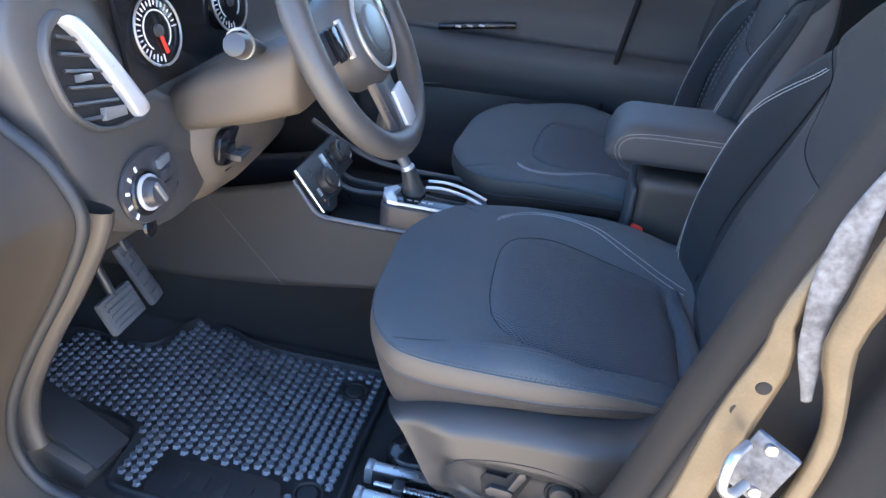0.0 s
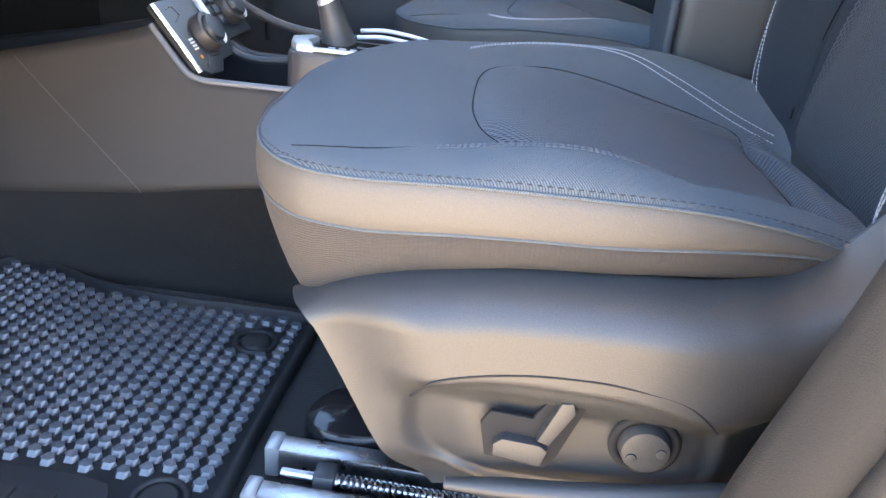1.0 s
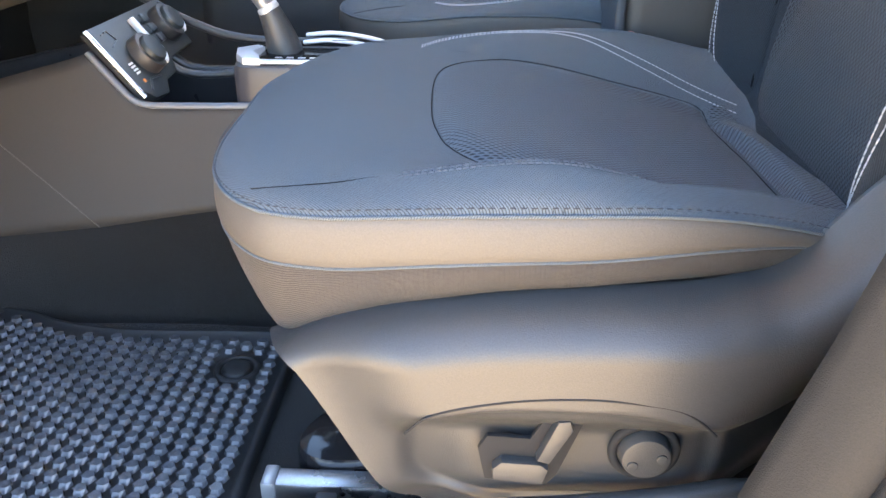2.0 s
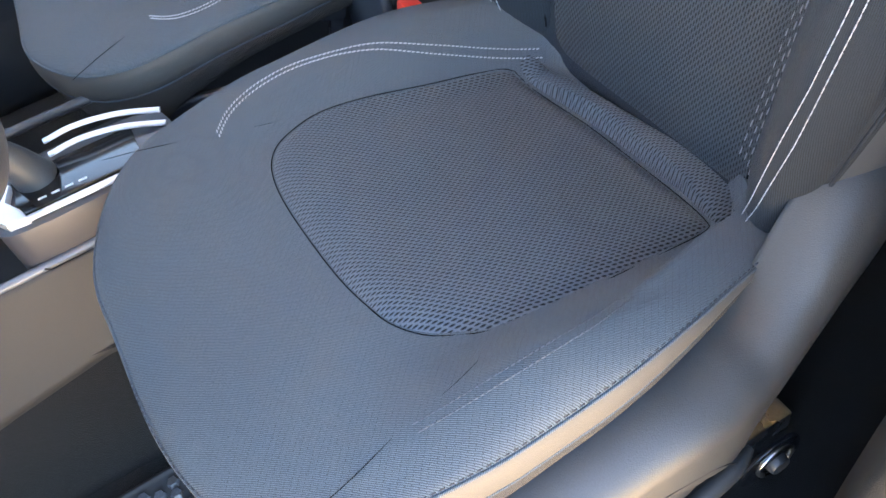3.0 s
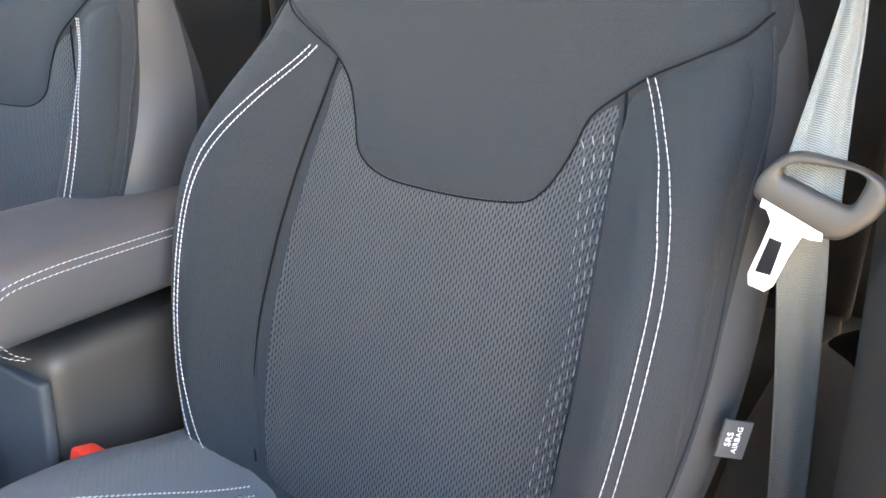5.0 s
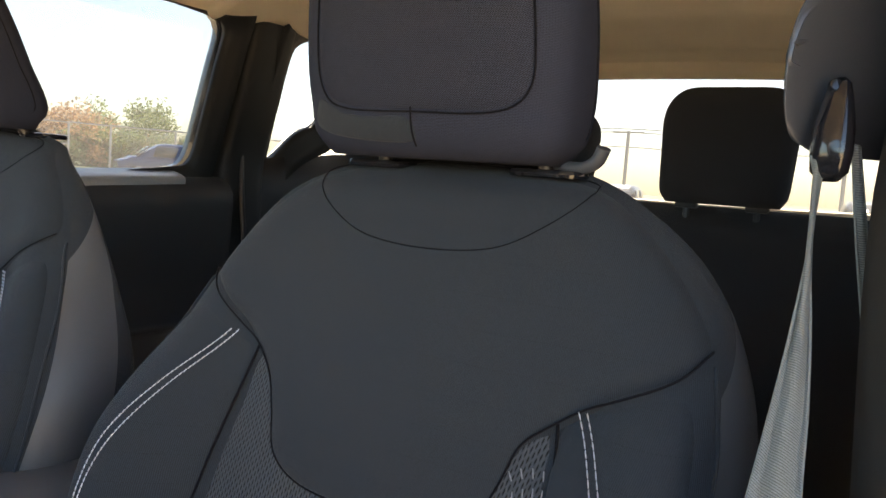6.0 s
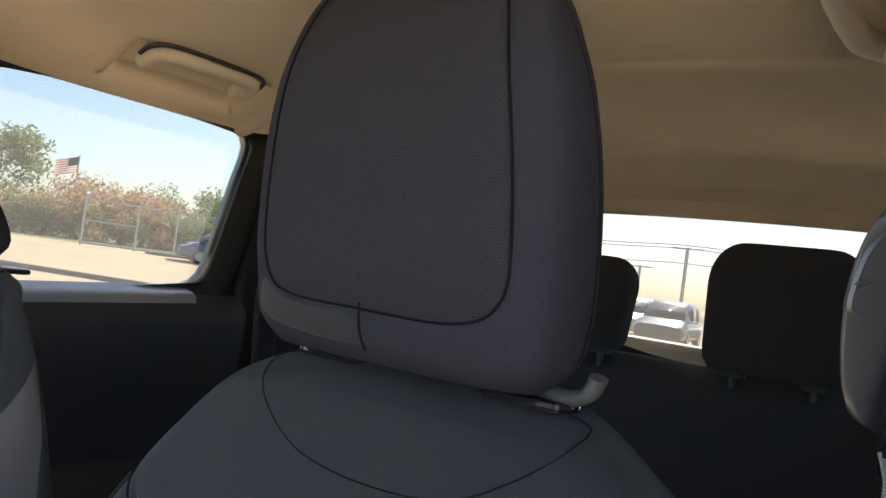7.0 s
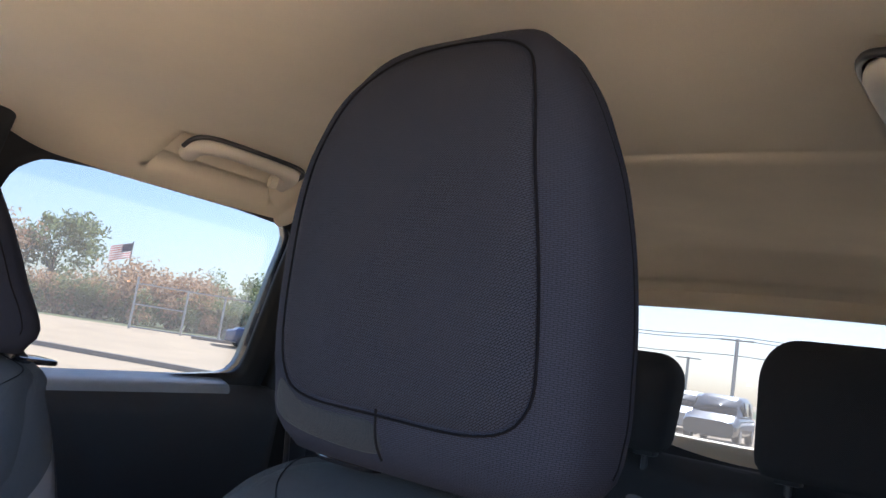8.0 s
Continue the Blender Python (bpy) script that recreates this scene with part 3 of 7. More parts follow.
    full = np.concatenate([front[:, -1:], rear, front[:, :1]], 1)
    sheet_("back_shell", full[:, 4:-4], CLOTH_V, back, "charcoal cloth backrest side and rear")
    for rearmost, cut in ((-1, np.concatenate([front[:, -9:-1], full[:, :5]], 1)), (0, np.concatenate([full[:, -5:], front[:, 1:9]], 1))):
        ends = np.linspace(0.815, 0.900, cut.shape[1]) if rearmost else np.linspace(0.900, 0.815, cut.shape[1])
        for name_, lo, hi, n, mat, lab in (("side_band", zs[0], ends, 44, VINYL, "smooth slate vinyl side band"), ("shoulder_edge", ends, zs[-1], 18, CLOTH_V, "charcoal cloth shoulder edge")):
            t = np.linspace(0, 1, n)[:, None]
            level = lo * (1 - t) + hi * t
            P = np.stack([np.stack([np.interp(level[:, j], zs, cut[:, j, c]) for j in range(cut.shape[1])], 1) for c in range(3)], 2)
            sheet_(name_, P, mat, back, lab)
    last = np.vstack([front[-1], rear[-1]])
    cen = np.array((last[:, 0].mean(), 0, 0.974))
    sheet_("back_top", np.array([cen + (last - cen) * r for r in (0.02, 0.5, 1.0)]), CLOTH_V, back, closed_v=True)

    bsurf = lambda y, z: np.stack([back_front(y, z), y + BACK_OFF(z) + BACK_WIDE(z) * sstep(0.12, 0.24, y), z], -1)
    def bnorm(y, z, e=1e-4):
        n_ = np.cross(bsurf(y + e, z) - bsurf(y - e, z), bsurf(y, z + e) - bsurf(y, z - e))
        n_ /= np.linalg.norm(n_, axis=-1, keepdims=True)
        return n_ * np.where(n_[..., :1] > 0, -1, 1)

    q = lambda pts: [(y, z) for y, z in pts]
    ins = q([(0.0, 0.322), (-0.11, 0.322), (-0.158, 0.330), (-0.174, 0.40), (-0.181, 0.50), (-0.188, 0.58), (-0.185, 0.65), (-0.177, 0.70), (-0.166, 0.74), (-0.153, 0.785), (-0.10, 0.79), (0, 0.79), (0.10, 0.79), (0.147, 0.787), (0.152, 0.734), (0.159, 0.67), (0.168, 0.59), (0.174, 0.50), (0.172, 0.42), (0.164, 0.358), (0.155, 0.330), (0.11, 0.322)])
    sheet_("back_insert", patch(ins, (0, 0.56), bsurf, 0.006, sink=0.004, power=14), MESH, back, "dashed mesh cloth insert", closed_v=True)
    yoke = [(0.007, 0.674), (0.057, 0.679), (0.090, 0.697), (0.107, 0.732), (0.124, 0.763), (0.148, 0.787), (0.174, 0.803), (0.215, 0.828), (0.240, 0.845), (0.222, 0.884), (0.185, 0.922), (0.137, 0.951), (0.06, 0.962),
            (0.0, 0.963), (-0.06, 0.962), (-0.137, 0.951), (-0.185, 0.922), (-0.222, 0.884), (-0.247, 0.845), (-0.232, 0.826), (-0.198, 0.807), (-0.175, 0.795), (-0.153, 0.778), (-0.137, 0.763), (-0.131, 0.750), (-0.128, 0.730), (-0.122, 0.708), (-0.112, 0.690), (-0.096, 0.679), (-0.05, 0.674)]
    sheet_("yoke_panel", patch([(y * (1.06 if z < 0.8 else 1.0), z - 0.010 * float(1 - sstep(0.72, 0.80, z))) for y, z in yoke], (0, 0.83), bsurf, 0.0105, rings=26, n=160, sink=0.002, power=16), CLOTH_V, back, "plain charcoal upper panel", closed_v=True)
    collar = [(0.0, 0.890), (0.064, 0.896), (0.109, 0.915), (0.137, 0.940), (0.125, 0.956), (0.0, 0.964), (-0.125, 0.956), (-0.134, 0.942), (-0.104, 0.916), (-0.064, 0.896)]
    ym = smooth_open(yoke[18:] + yoke[:9], 170)
    # seam tube also stands in for the shadow under the panel's lower edge
    tube("yoke_seam", M(bsurf(ym[:, 0], ym[:, 1]) + np.array((-0.0066, 0, 0.0))), 0.0009, SEAM, back, "dark seam and shadow line below the upper panel", sides=6)
    for sgn in (1, -1):
        sl = smooth_open([(sgn * (a + 0.0015), b_) for a, b_ in (((0.164, 0.36), (0.172, 0.42), (0.174, 0.50), (0.168, 0.59), (0.159, 0.67), (0.152, 0.734), (0.147, 0.785)) if sgn > 0 else ((0.166, 0.36), (0.174, 0.40), (0.181, 0.50), (0.188, 0.58), (0.185, 0.65), (0.177, 0.70), (0.166, 0.74), (0.153, 0.783)))], 80)
        tube("insert_seam", M(bsurf(sl[:, 0], sl[:, 1]) + np.array((-0.0030, 0, 0))), 0.0013, SEAM, back, "dark seam beside the insert", sides=6)
    for k in range(4):
        c0 = -0.178 + 0.0085 * k
        sl = smooth_open([(c0 + 0.006, 0.37), (c0 + 0.001, 0.46), (c0 - 0.004, 0.56), (c0 - 0.001, 0.65), (c0 + 0.012, 0.72), (c0 + 0.022, 0.752 - 0.004 * k)], 120)
        stitches("mesh_thread", M(bsurf(sl[:, 0], sl[:, 1]) + np.array((-0.0056, 0, 0))), np.tile((-1.0, 0, 0.1), (120, 1)), DASHTHREAD, back, 0.0075, 0.0062 + 0.0004 * k, 0.0006, 0.0005, "pale dashes in the mesh cloth")
    crv = smooth_closed(collar, 120)
    low = np.array([p for p in crv])
    rim = bsurf(low[:, 0], low[:, 1]) + np.array((-0.0112, 0, 0.001))
    tube("collar_seam", M(rim), 0.0006, SEAM, back, "dark sewn collar seam", sides=6, closed=True)
    for sgn in (1, -1):
        bol = [(0.168, 0.345), (0.172, 0.45), (0.174, 0.56), (0.166, 0.68), (0.152, 0.775), (0.176, 0.796), (0.220, 0.818), (0.244, 0.815), (0.263, 0.75), (0.279, 0.66), (0.279, 0.54), (0.255, 0.42), (0.226, 0.345)]
        if sgn < 0:
            bol[:5] = [(0.168, 0.345), (0.178, 0.45), (0.187, 0.57), (0.181, 0.67), (0.157, 0.772)]
        else:
            bol[:5] = [(0.164, 0.345), (0.172, 0.45), (0.171, 0.56), (0.159, 0.67), (0.150, 0.775)]
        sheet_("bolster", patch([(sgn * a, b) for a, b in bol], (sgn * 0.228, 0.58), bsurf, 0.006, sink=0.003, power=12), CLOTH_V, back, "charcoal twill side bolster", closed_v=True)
        for d in (0.0, 0.0075):
            line = smooth_open([(sgn * (a - d), b) for a, b in ([(0.203, 0.352), (0.222, 0.40), (0.238, 0.48), (0.246, 0.58), (0.238, 0.67), (0.213, 0.742), (0.178, 0.797)] if sgn > 0 else [(0.205, 0.352), (0.222, 0.40), (0.241, 0.50), (0.249, 0.60), (0.246, 0.665), (0.227, 0.722), (0.201, 0.762), (0.177, 0.795)])], 140)
            P = bsurf(line[:, 0], line[:, 1]) + bnorm(line[:, 0], line[:, 1]) * 0.0072
            stitches("stitching", M(P), np.tile((-1.0, sgn * s * 0.25, 0.1), (140, 1)), THREAD, back, *((0.0042, 0.0010) if sgn > 0 else (0.0062, 0.0008)), lean=0.6 if sgn > 0 else 0.0)
        edge = smooth_open([(sgn * a, b) for a, b in [(0.238, 0.36), (0.261, 0.44), (0.282, 0.54), (0.2865, 0.64), (0.272, 0.75), (0.249, 0.835)]], 80)
        P = bsurf(edge[:, 0], edge[:, 1]) + np.array((-0.001, sgn * 0.001, 0))
        tube("piping", M(P), 0.0018, CLOTH_V, back, "dark piping beside the bolster", sides=6)

    # headrest
    ZH = np.r_[np.linspace(0.967, 1.21, 25), np.linspace(1.218, 1.2845, 16)]
    WH = curve([(0.966, 0.112), (0.980, 0.126), (1.010, 0.133), (1.060, 0.137), (1.134, 0.135), (1.191, 0.124), (1.237, 0.104), (1.265, 0.078), (1.279, 0.052), (1.285, 0.02)])
    XF = curve([(0.966, 0.692), (0.980, 0.679), (1.020, 0.668), (1.100, 0.663), (1.191, 0.670), (1.243, 0.688), (1.271, 0.708), (1.285, 0.735)])
    XB = curve([(0.966, 0.762), (0.985, 0.778), (1.050, 0.780), (1.157, 0.770), (1.225, 0.757), (1.271, 0.750), (1.285, 0.738)])
    NARROW = curve([(0.966, 1.0), (1.03, 1.0), (1.10, 0.975), (1.19, 0.955), (1.24, 0.92), (1.27, 0.87), (1.285, 0.8)])
    rings = []
    for z in ZH:
        w, a, b = WH(z), XF(z), XB(z)
        th = np.linspace(0, 2 * math.pi, 72, endpoint=False)
        c, sn = np.cos(th), np.sin(th)
        px = (a + b) / 2 - (b - a) / 2 * np.sign(c) * np.abs(c) ** 0.55
        py = w * np.sign(sn) * np.abs(sn) ** 0.55 * np.where(sn < 0, NARROW(z), 1.0)
        rings.append(np.c_[px, py + 0.012 + 0.007 * sstep(1.03, 1.25, z), np.full(72, z)])
    head = sheet_("headrest", np.array(rings), HEADSIDE, seat, "tall dark cloth headrest", closed_v=True, cap=True)

    def hsurf(y, z):
        w, a, b = WH(z) * np.where(y < 0, NARROW(z), 1.0), XF(z), XB(z)
        u = np.clip(np.abs(y) / w, 0, 0.999)
        sn = u ** (1 / 0.55)
        return np.stack([(a + b) / 2 - (b - a) / 2 * np.sqrt(np.maximum(0, 1 - sn * sn)) ** 0.55, y + 0.010 + 0.007 * sstep(1.03, 1.25, z), z], -1)

    hp = [(0.0, 1.004), (0.07, 1.006), (0.098, 1.020), (0.106, 1.06), (0.104, 1.14), (0.094, 1.200), (0.070, 1.242), (0.03, 1.258), (-0.02, 1.260), (-0.062, 1.250), (-0.084, 1.215), (-0.101, 1.14), (-0.110, 1.06), (-0.106, 1.022), (-0.078, 1.005)]
    sheet_("headrest_panel", patch(hp, (0, 1.12), hsurf, 0.0045, sink=0.0025, power=18, rings=24), HEAD, head, "woven dark headrest front", closed_v=True)
    rim = smooth_closed(hp, 120)
    tube("panel_seam", M(hsurf(rim[:, 0], rim[:, 1]) + np.array((-0.0010, 0, 0))), 0.0009, SEAM, head, "dark sewn seam round the headrest front", sides=6, closed=True)
    seam = hsurf(np.zeros(8), np.linspace(0.976, 1.008, 8)) + np.array((-0.0008, 0, 0))
    tube("centre_seam", M(seam), 0.0009, SEAM, head, "short upright seam", sides=6)
    lowp = [(0.003, 0.979), (0.003, 0.999), (0.05, 1.000), (0.085, 1.004), (0.104, 1.016), (0.116, 1.012), (0.117, 0.992), (0.08, 0.981)]
    sheet_("lower_strip", patch(lowp, (0.05, 0.99), hsurf, 0.0015, sink=0.001, power=12), CLOTH_V, head, "finely ribbed grey strip below the front panel", closed_v=True)
    for sgn in (1, -1):
        ed = np.array([(XB(z) - 0.040, 0.012 + 0.007 * sstep(1.03, 1.25, z) + sgn * (WH(z) * (NARROW(z) if sgn < 0 else 1.0) * 0.998 - 0.0006), z) for z in np.linspace(0.99, 1.24, 40)])
        tube("side_seam", M(ed), 0.0010, SEAM, head, "sewn side seam", sides=6)
        tube("post", M([(0.742, sgn * 0.085, 0.93), (0.738, sgn * 0.085, 1.0)]), 0.0065, KNOB, head, "dark steel headrest post", sides=14)
        guide = prism(smooth_closed([(-0.018, -0.03), (0.018, -0.03), (0.022, 0.0), (0.018, 0.03), (-0.018, 0.03), (-0.022, 0)], 24).tolist(), 0.007, pose(0.742 - upright * 0.54, yc + s * sgn * 0.088, 0.957 + 0.008 * (upright > 0)), 0.004)
        g = part("post_guide", guide, PIANO, back, "gloss black headrest post guide")
        if sgn < 0:
            lev = smooth_open([(0.742, -0.095, 0.968), (0.738, -0.118, 0.967), (0.735, -0.132, 0.973), (0.733, -0.138, 0.984)], 16)
            tube("release_button", M(lev), 0.0075, VINYL, g, "curved grey release button", sides=12, flat=0.7)
    return seat, M


driver, MD = front_seat(0.0, 1, "charcoal cloth driver's seat with pale double stitching", 0.0)
passenger, MP = front_seat(0.736, -1, "charcoal cloth passenger seat with pale double stitching", 0.025)


def side_shield(M, seat, yc, s):
    """The moulded plastic shield on a seat's outer side, with its switches."""
    top = curve([(0.05, 0.262), (0.075, 0.272), (0.10, 0.289), (0.15, 0.310), (0.20, 0.322), (0.31, 0.332), (0.40, 0.336), (0.44, 0.344), (0.47, 0.366), (0.50, 0.398), (0.53, 0.424), (0.57, 0.440), (0.62, 0.425), (0.68, 0.36)])
    inner_y = curve([(0.05, -0.262), (0.30, -0.262), (0.40, -0.250), (0.45, -0.238), (0.50, -0.226), (0.58, -0.216), (0.68, -0.205)])
    outer_y = curve([(0.05, -0.318), (0.30, -0.321), (0.38, -0.320), (0.44, -0.310), (0.48, -0.300), (0.52, -0.291), (0.56, -0.282), (0.60, -0.270), (0.68, -0.250)])
    nu, nv, vs = 150, 84, 0.30
    U, Vv = np.linspace(0, 1, nu), np.r_[-0.05, np.linspace(0, 1, nv - 1)]
    P = np.zeros((nv, nu, 3))
    for j, v in enumerate(Vv):
        w = max(0.0, v)
        x0 = 0.050 + 0.135 * w ** 1.15
        x = x0 + (0.68 - x0) * U
        zt = top(x * (1 - w) + w * np.clip(x, 0.2, 0.44))
        zb = 0.085 + 0.02 * U
        a = min(1.0, w / vs) * math.pi / 2
        ease = sstep(0.37, 0.51, x)
        round_y, round_z = math.sin(a), 0.034 * (1 - math.cos(a)) ** 1.15
        low = max(0.0, (w - vs) / (1 - vs))
        z = (zt - round_z) * (1 - low) + zb * low - (0.06 * sstep(0.15, 0.35, x) if v < 0 else 0)
        yi, yo = inner_y(x), outer_y(x)
        y = yi + (yo - yi) * round_y - 0.004 * math.sin(math.pi * low) + 0.035 * sstep(0.60, 1.0, low) + (0.004 if v < 0 else 0)
        y = y + 0.03 * (1 - sstep(0, 0.16, U)) * (1 - 0.3 * w)
        y = y + 0.058 * ease * sstep(0.0, 0.5, low)
        # sunken switch field
        d = np.maximum(np.abs((x - 0.285) / 0.125) ** 3 + np.abs((z - 0.195) / np.where(z > 0.195, 0.064, 0.060)) ** 3, 0) ** (1 / 3)
        slope = 1 - 0.35 * sstep(0.30, 0.42, x)
        y = y + 0.011 * slope * (1 - sstep(0.90, 1.03, d))
        y = y + 0.026 * sstep(0.13, 0.20, x) * (1 - sstep(0.212, 0.252, z))
        P[j] = np.stack([x, y, z], 1)
    sh = sheet("side_shield", M(P), SHIELD, seat, "moulded grey-brown plastic side shield", thick=0.0)
    # black tube painted in as the shadow between cushion skirt and shield
    gap = [(x, float(inner_y(x)) + 0.004 + 0.03 * (1 - sstep(0.05, 0.15, x)), float(top(x)) + 0.002) for x in np.linspace(0.075, 0.42, 44)]
    tube("shield_shade", M(gap), 0.004, RECESS, sh, "dark tube for the shadow line over the shield", sides=8)
    wy, wz = -0.2955, 0.204
    kn = part("lumbar_knob", drum(0.0215, 0.0185, 0.016, pose(0.349, yc + s * (wy - 0.002), wz, 90 * s, 0, 0), 40, 0.003), SHIELD, sh, "round four-way lumbar knob")
    for a in (190, 350):
        ca, sa = math.cos(radians(a + 20)), math.sin(radians(a + 20))
        part("dimple", drum(0.0042, 0.0042, 0.003, pose(0.349 + 0.0115 * ca, yc + s * (wy - 0.010), wz + 0.0115 * sa, 90 * s, 0, 0), 16, 0.001), SHIELD, kn)
    ring = [(0.349 + 0.0242 * math.cos(a), wy + 0.0015, wz + 0.0242 * math.sin(a)) for a in np.linspace(0, 2 * math.pi, 40, endpoint=False)]
    tube("knob_surround", M(ring), 0.0036, RECESS, sh, "dark gap round the knob", closed=True, sides=8)
    m = Matrix.Translation((0.004, yc + s * wy, -0.009)) @ Matrix(((1, 0, 0, 0), (0, 0, -s, 0), (0, 1, 0, 0), (0, 0, 0, 1)))
    recess = [(0.224, 0.222), (0.229, 0.203), (0.270, 0.200), (0.277, 0.207), (0.293, 0.243), (0.290, 0.252), (0.279, 0.253), (0.271, 0.247), (0.258, 0.229), (0.230, 0.230)]
    tall = lambda pts: [(x, 0.258 + (z - 0.253) * 1.36) for x, z in pts]
    recess = tall(recess)
    rc_ = np.array(recess).mean(0)
    recess = [tuple(rc_ + (np.array(p) - rc_) * 1.16) for p in recess]
    part("switch_well", prism(recess, 0.005, m, 0.001), RECESS, sh, "dark sunken switch well")
    part("slide_switch", prism(tall([(0.230, 0.204), (0.268, 0.201), (0.272, 0.212), (0.266, 0.216), (0.236, 0.217), (0.229, 0.212)]), 0.014, m, 0.003), SHIELD, sh, "grey seat slide switch")
    part("recline_switch", prism(tall([(0.262, 0.219), (0.272, 0.217), (0.288, 0.241), (0.285, 0.248), (0.276, 0.247)]), 0.015, m, 0.003), SHIELD, sh, "grey recline switch")
    line = [(x, -0.3225, z) for x, z in smooth_open([(0.168, 0.236), (0.190, 0.254), (0.245, 0.268), (0.301, 0.272), (0.339, 0.269), (0.361, 0.265), (0.376, 0.257), (0.390, 0.244)], 50)]
    tube("recess_line", M(line), 0.0009, RECESS, sh, "dark line over the switch field", sides=6)
    ledge = smooth_open([(0.20, -0.300, 0.140), (0.28, -0.308, 0.155), (0.35, -0.310, 0.168), (0.41, -0.305, 0.177), (0.437, -0.298, 0.180)], 30)
    tube("lower_ledge", M(ledge), np.interp(np.linspace(0, 1, 30), (0, 0.2, 0.9, 1), (0.006, 0.010, 0.010, 0.004)), SHIELD, sh, "satin rounded lower edge", sides=12, flat=0.8)
    return sh


side_shield(MD, driver, 0.0, 1)
side_shield(MP, passenger, 0.736, -1)

# airbag tag sewn on the driver's backrest
def lettering(text, size, m, mat, parent, name="lettering"):
    cu = bpy.data.curves.new(name, "FONT")
    cu.body, cu.size, cu.extrude, cu.align_x, cu.align_y = text, size, 0.0003, "CENTER", "CENTER"
    tmp = bpy.data.objects.new(name, cu)
    scene.collection.objects.link(tmp)
    me = bpy.data.meshes.new_from_object(tmp.evaluated_get(bpy.context.evaluated_depsgraph_get()))
    bpy.data.objects.remove(tmp)
    me.transform(m)
    me.materials.append(mat)
    return link(name, me, parent)


TX, TY = Vector((0.22, -0.10, 0.97)).normalized(), Vector((-0.70, 0.70, 0.23)).normalized()
TN = TX.cross(TY).normalized()
TM = Matrix(((TX.x, TY.x, TN.x, 0.577), (TX.y, TY.y, TN.y, -0.290), (TX.z, TY.z, TN.z, 0.545), (0, 0, 0, 1)))
tag = part("airbag_tag", box((0.030, 0.024, 0.003), 0.001, at=TM), VINYL, driver, "small grey airbag tag with white print")
lettering("SRS", 0.0075, TM @ pose(0, 0.005, 0.0016), WHITEPL, tag)
lettering("AIRBAG", 0.0062, TM @ pose(0, -0.002, 0.0016), WHITEPL, tag)


# ---- cabin shell ----
ground_z = -0.38
carpet = np.array([[(x, y, 0.0 + 0.012 * math.sin(9 * x + 3) * math.sin(7 * y) * 0.3 + (0.35 * max(0, -0.82 - x) * 1.6 if x < -0.82 else 0)) for y in np.linspace(-0.45, 1.28, 66)] for x in np.linspace(-0.95, 2.5, 120)])
tagged(sheet("floor", carpet, CARPET, thick=0.03), "black loop carpet on the car floor", "carpet", kind="structure")


def ruled(name, lower, upper, mat, label="", category="trim", n=24, bulge=0.0, thick=0.0, kind="structure", across=10):
    """A panel between two open curves, smooth between them; bulge lifts its middle along the normal."""
    A, B = smooth_open(lower, n), smooth_open(upper, n)
    P = np.array([A * (1 - v) + B * v for v in np.linspace(0, 1, across)])
    if bulge:
        N = np.cross(np.gradient(P, axis=0), np.gradient(P, axis=1))
        N /= np.linalg.norm(N, axis=2, keepdims=True) + 1e-12
        P = P + N * (bulge * np.sin(np.pi * np.linspace(0, 1, across)))[:, None, None]
    return tagged(sheet(name, P, mat, thick=thick), label, category, kind=kind)


YC = 0.36  # middle of the car
mir = lambda pts: [(x, 2 * YC - y, z) for x, y, z in pts]


def pillar(name, spine, widths, mat, label, inward=1):
    """A rounded post along a spine; widths are (along x, along y) half sizes for each spine point."""
    S = smooth_open(spine, 26)
    W = smooth_open([(*w, 0) for w in widths], 26)
    rings = []
    for p, w in zip(S, W):
        th = np.linspace(0, 2 * math.pi, 28, endpoint=False)
        c, sn = np.cos(th), np.sin(th)
        rings.append(np.c_[p[0] + w[0] * np.sign(c) * np.abs(c) ** 0.5, p[1] + w[1] * np.sign(sn) * np.abs(sn) ** 0.5, np.full(28, p[2])])
    return tagged(sheet(name, np.array(rings), mat, closed_v=True, cap=True, sharp=50), label, "pillar", kind="structure")


# headliner with its shallow ribs
hx, hy = np.linspace(-0.25, 2.36, 280), np.linspace(-0.365, 1.085, 180)
HL = np.zeros((280, 180, 3))
for i, x in enumerate(hx):
    t = np.abs(hy - YC) / 0.725
    z = 1.412 - 0.030 * t ** 2 - 0.080 * sstep(0.70, 1.06, t)
    z = z - 0.05 * sstep(0.05, -0.25, x) - 0.012 * math.exp(-((x - 1.378) / 0.012) ** 2)
    z = z - 0.050 * sstep(2.06, 2.24, x) - 0.028 * sstep(2.26, 2.36, x)
    for yy in (0.982, 2 * YC - 0.964):
        z = z + 0.030 * sstep(1.003, 1.018, x) * sstep(1.318, 1.296, x) * sstep(0.066, 0.052, np.abs(hy - yy))
    HL[i] = np.c_[np.full(180, x), hy, z]
tagged(sheet("ceiling", HL, LINER, thick=0.02), "warm grey woven headliner", "headliner", kind="structure")
roof = HL * np.array((1, 1, 0)) + np.array((0, 0, 1.0)) * (1.47 - 0.10 * (np.abs(HL[..., 1:2] - YC) / 0.76) ** 3)
roof[..., 1] = YC + (roof[..., 1] - YC) * 1.09
tagged(sheet("roof", roof, BLACKPAINT, thick=0.02), "black painted car roof", "roof", kind="structure")

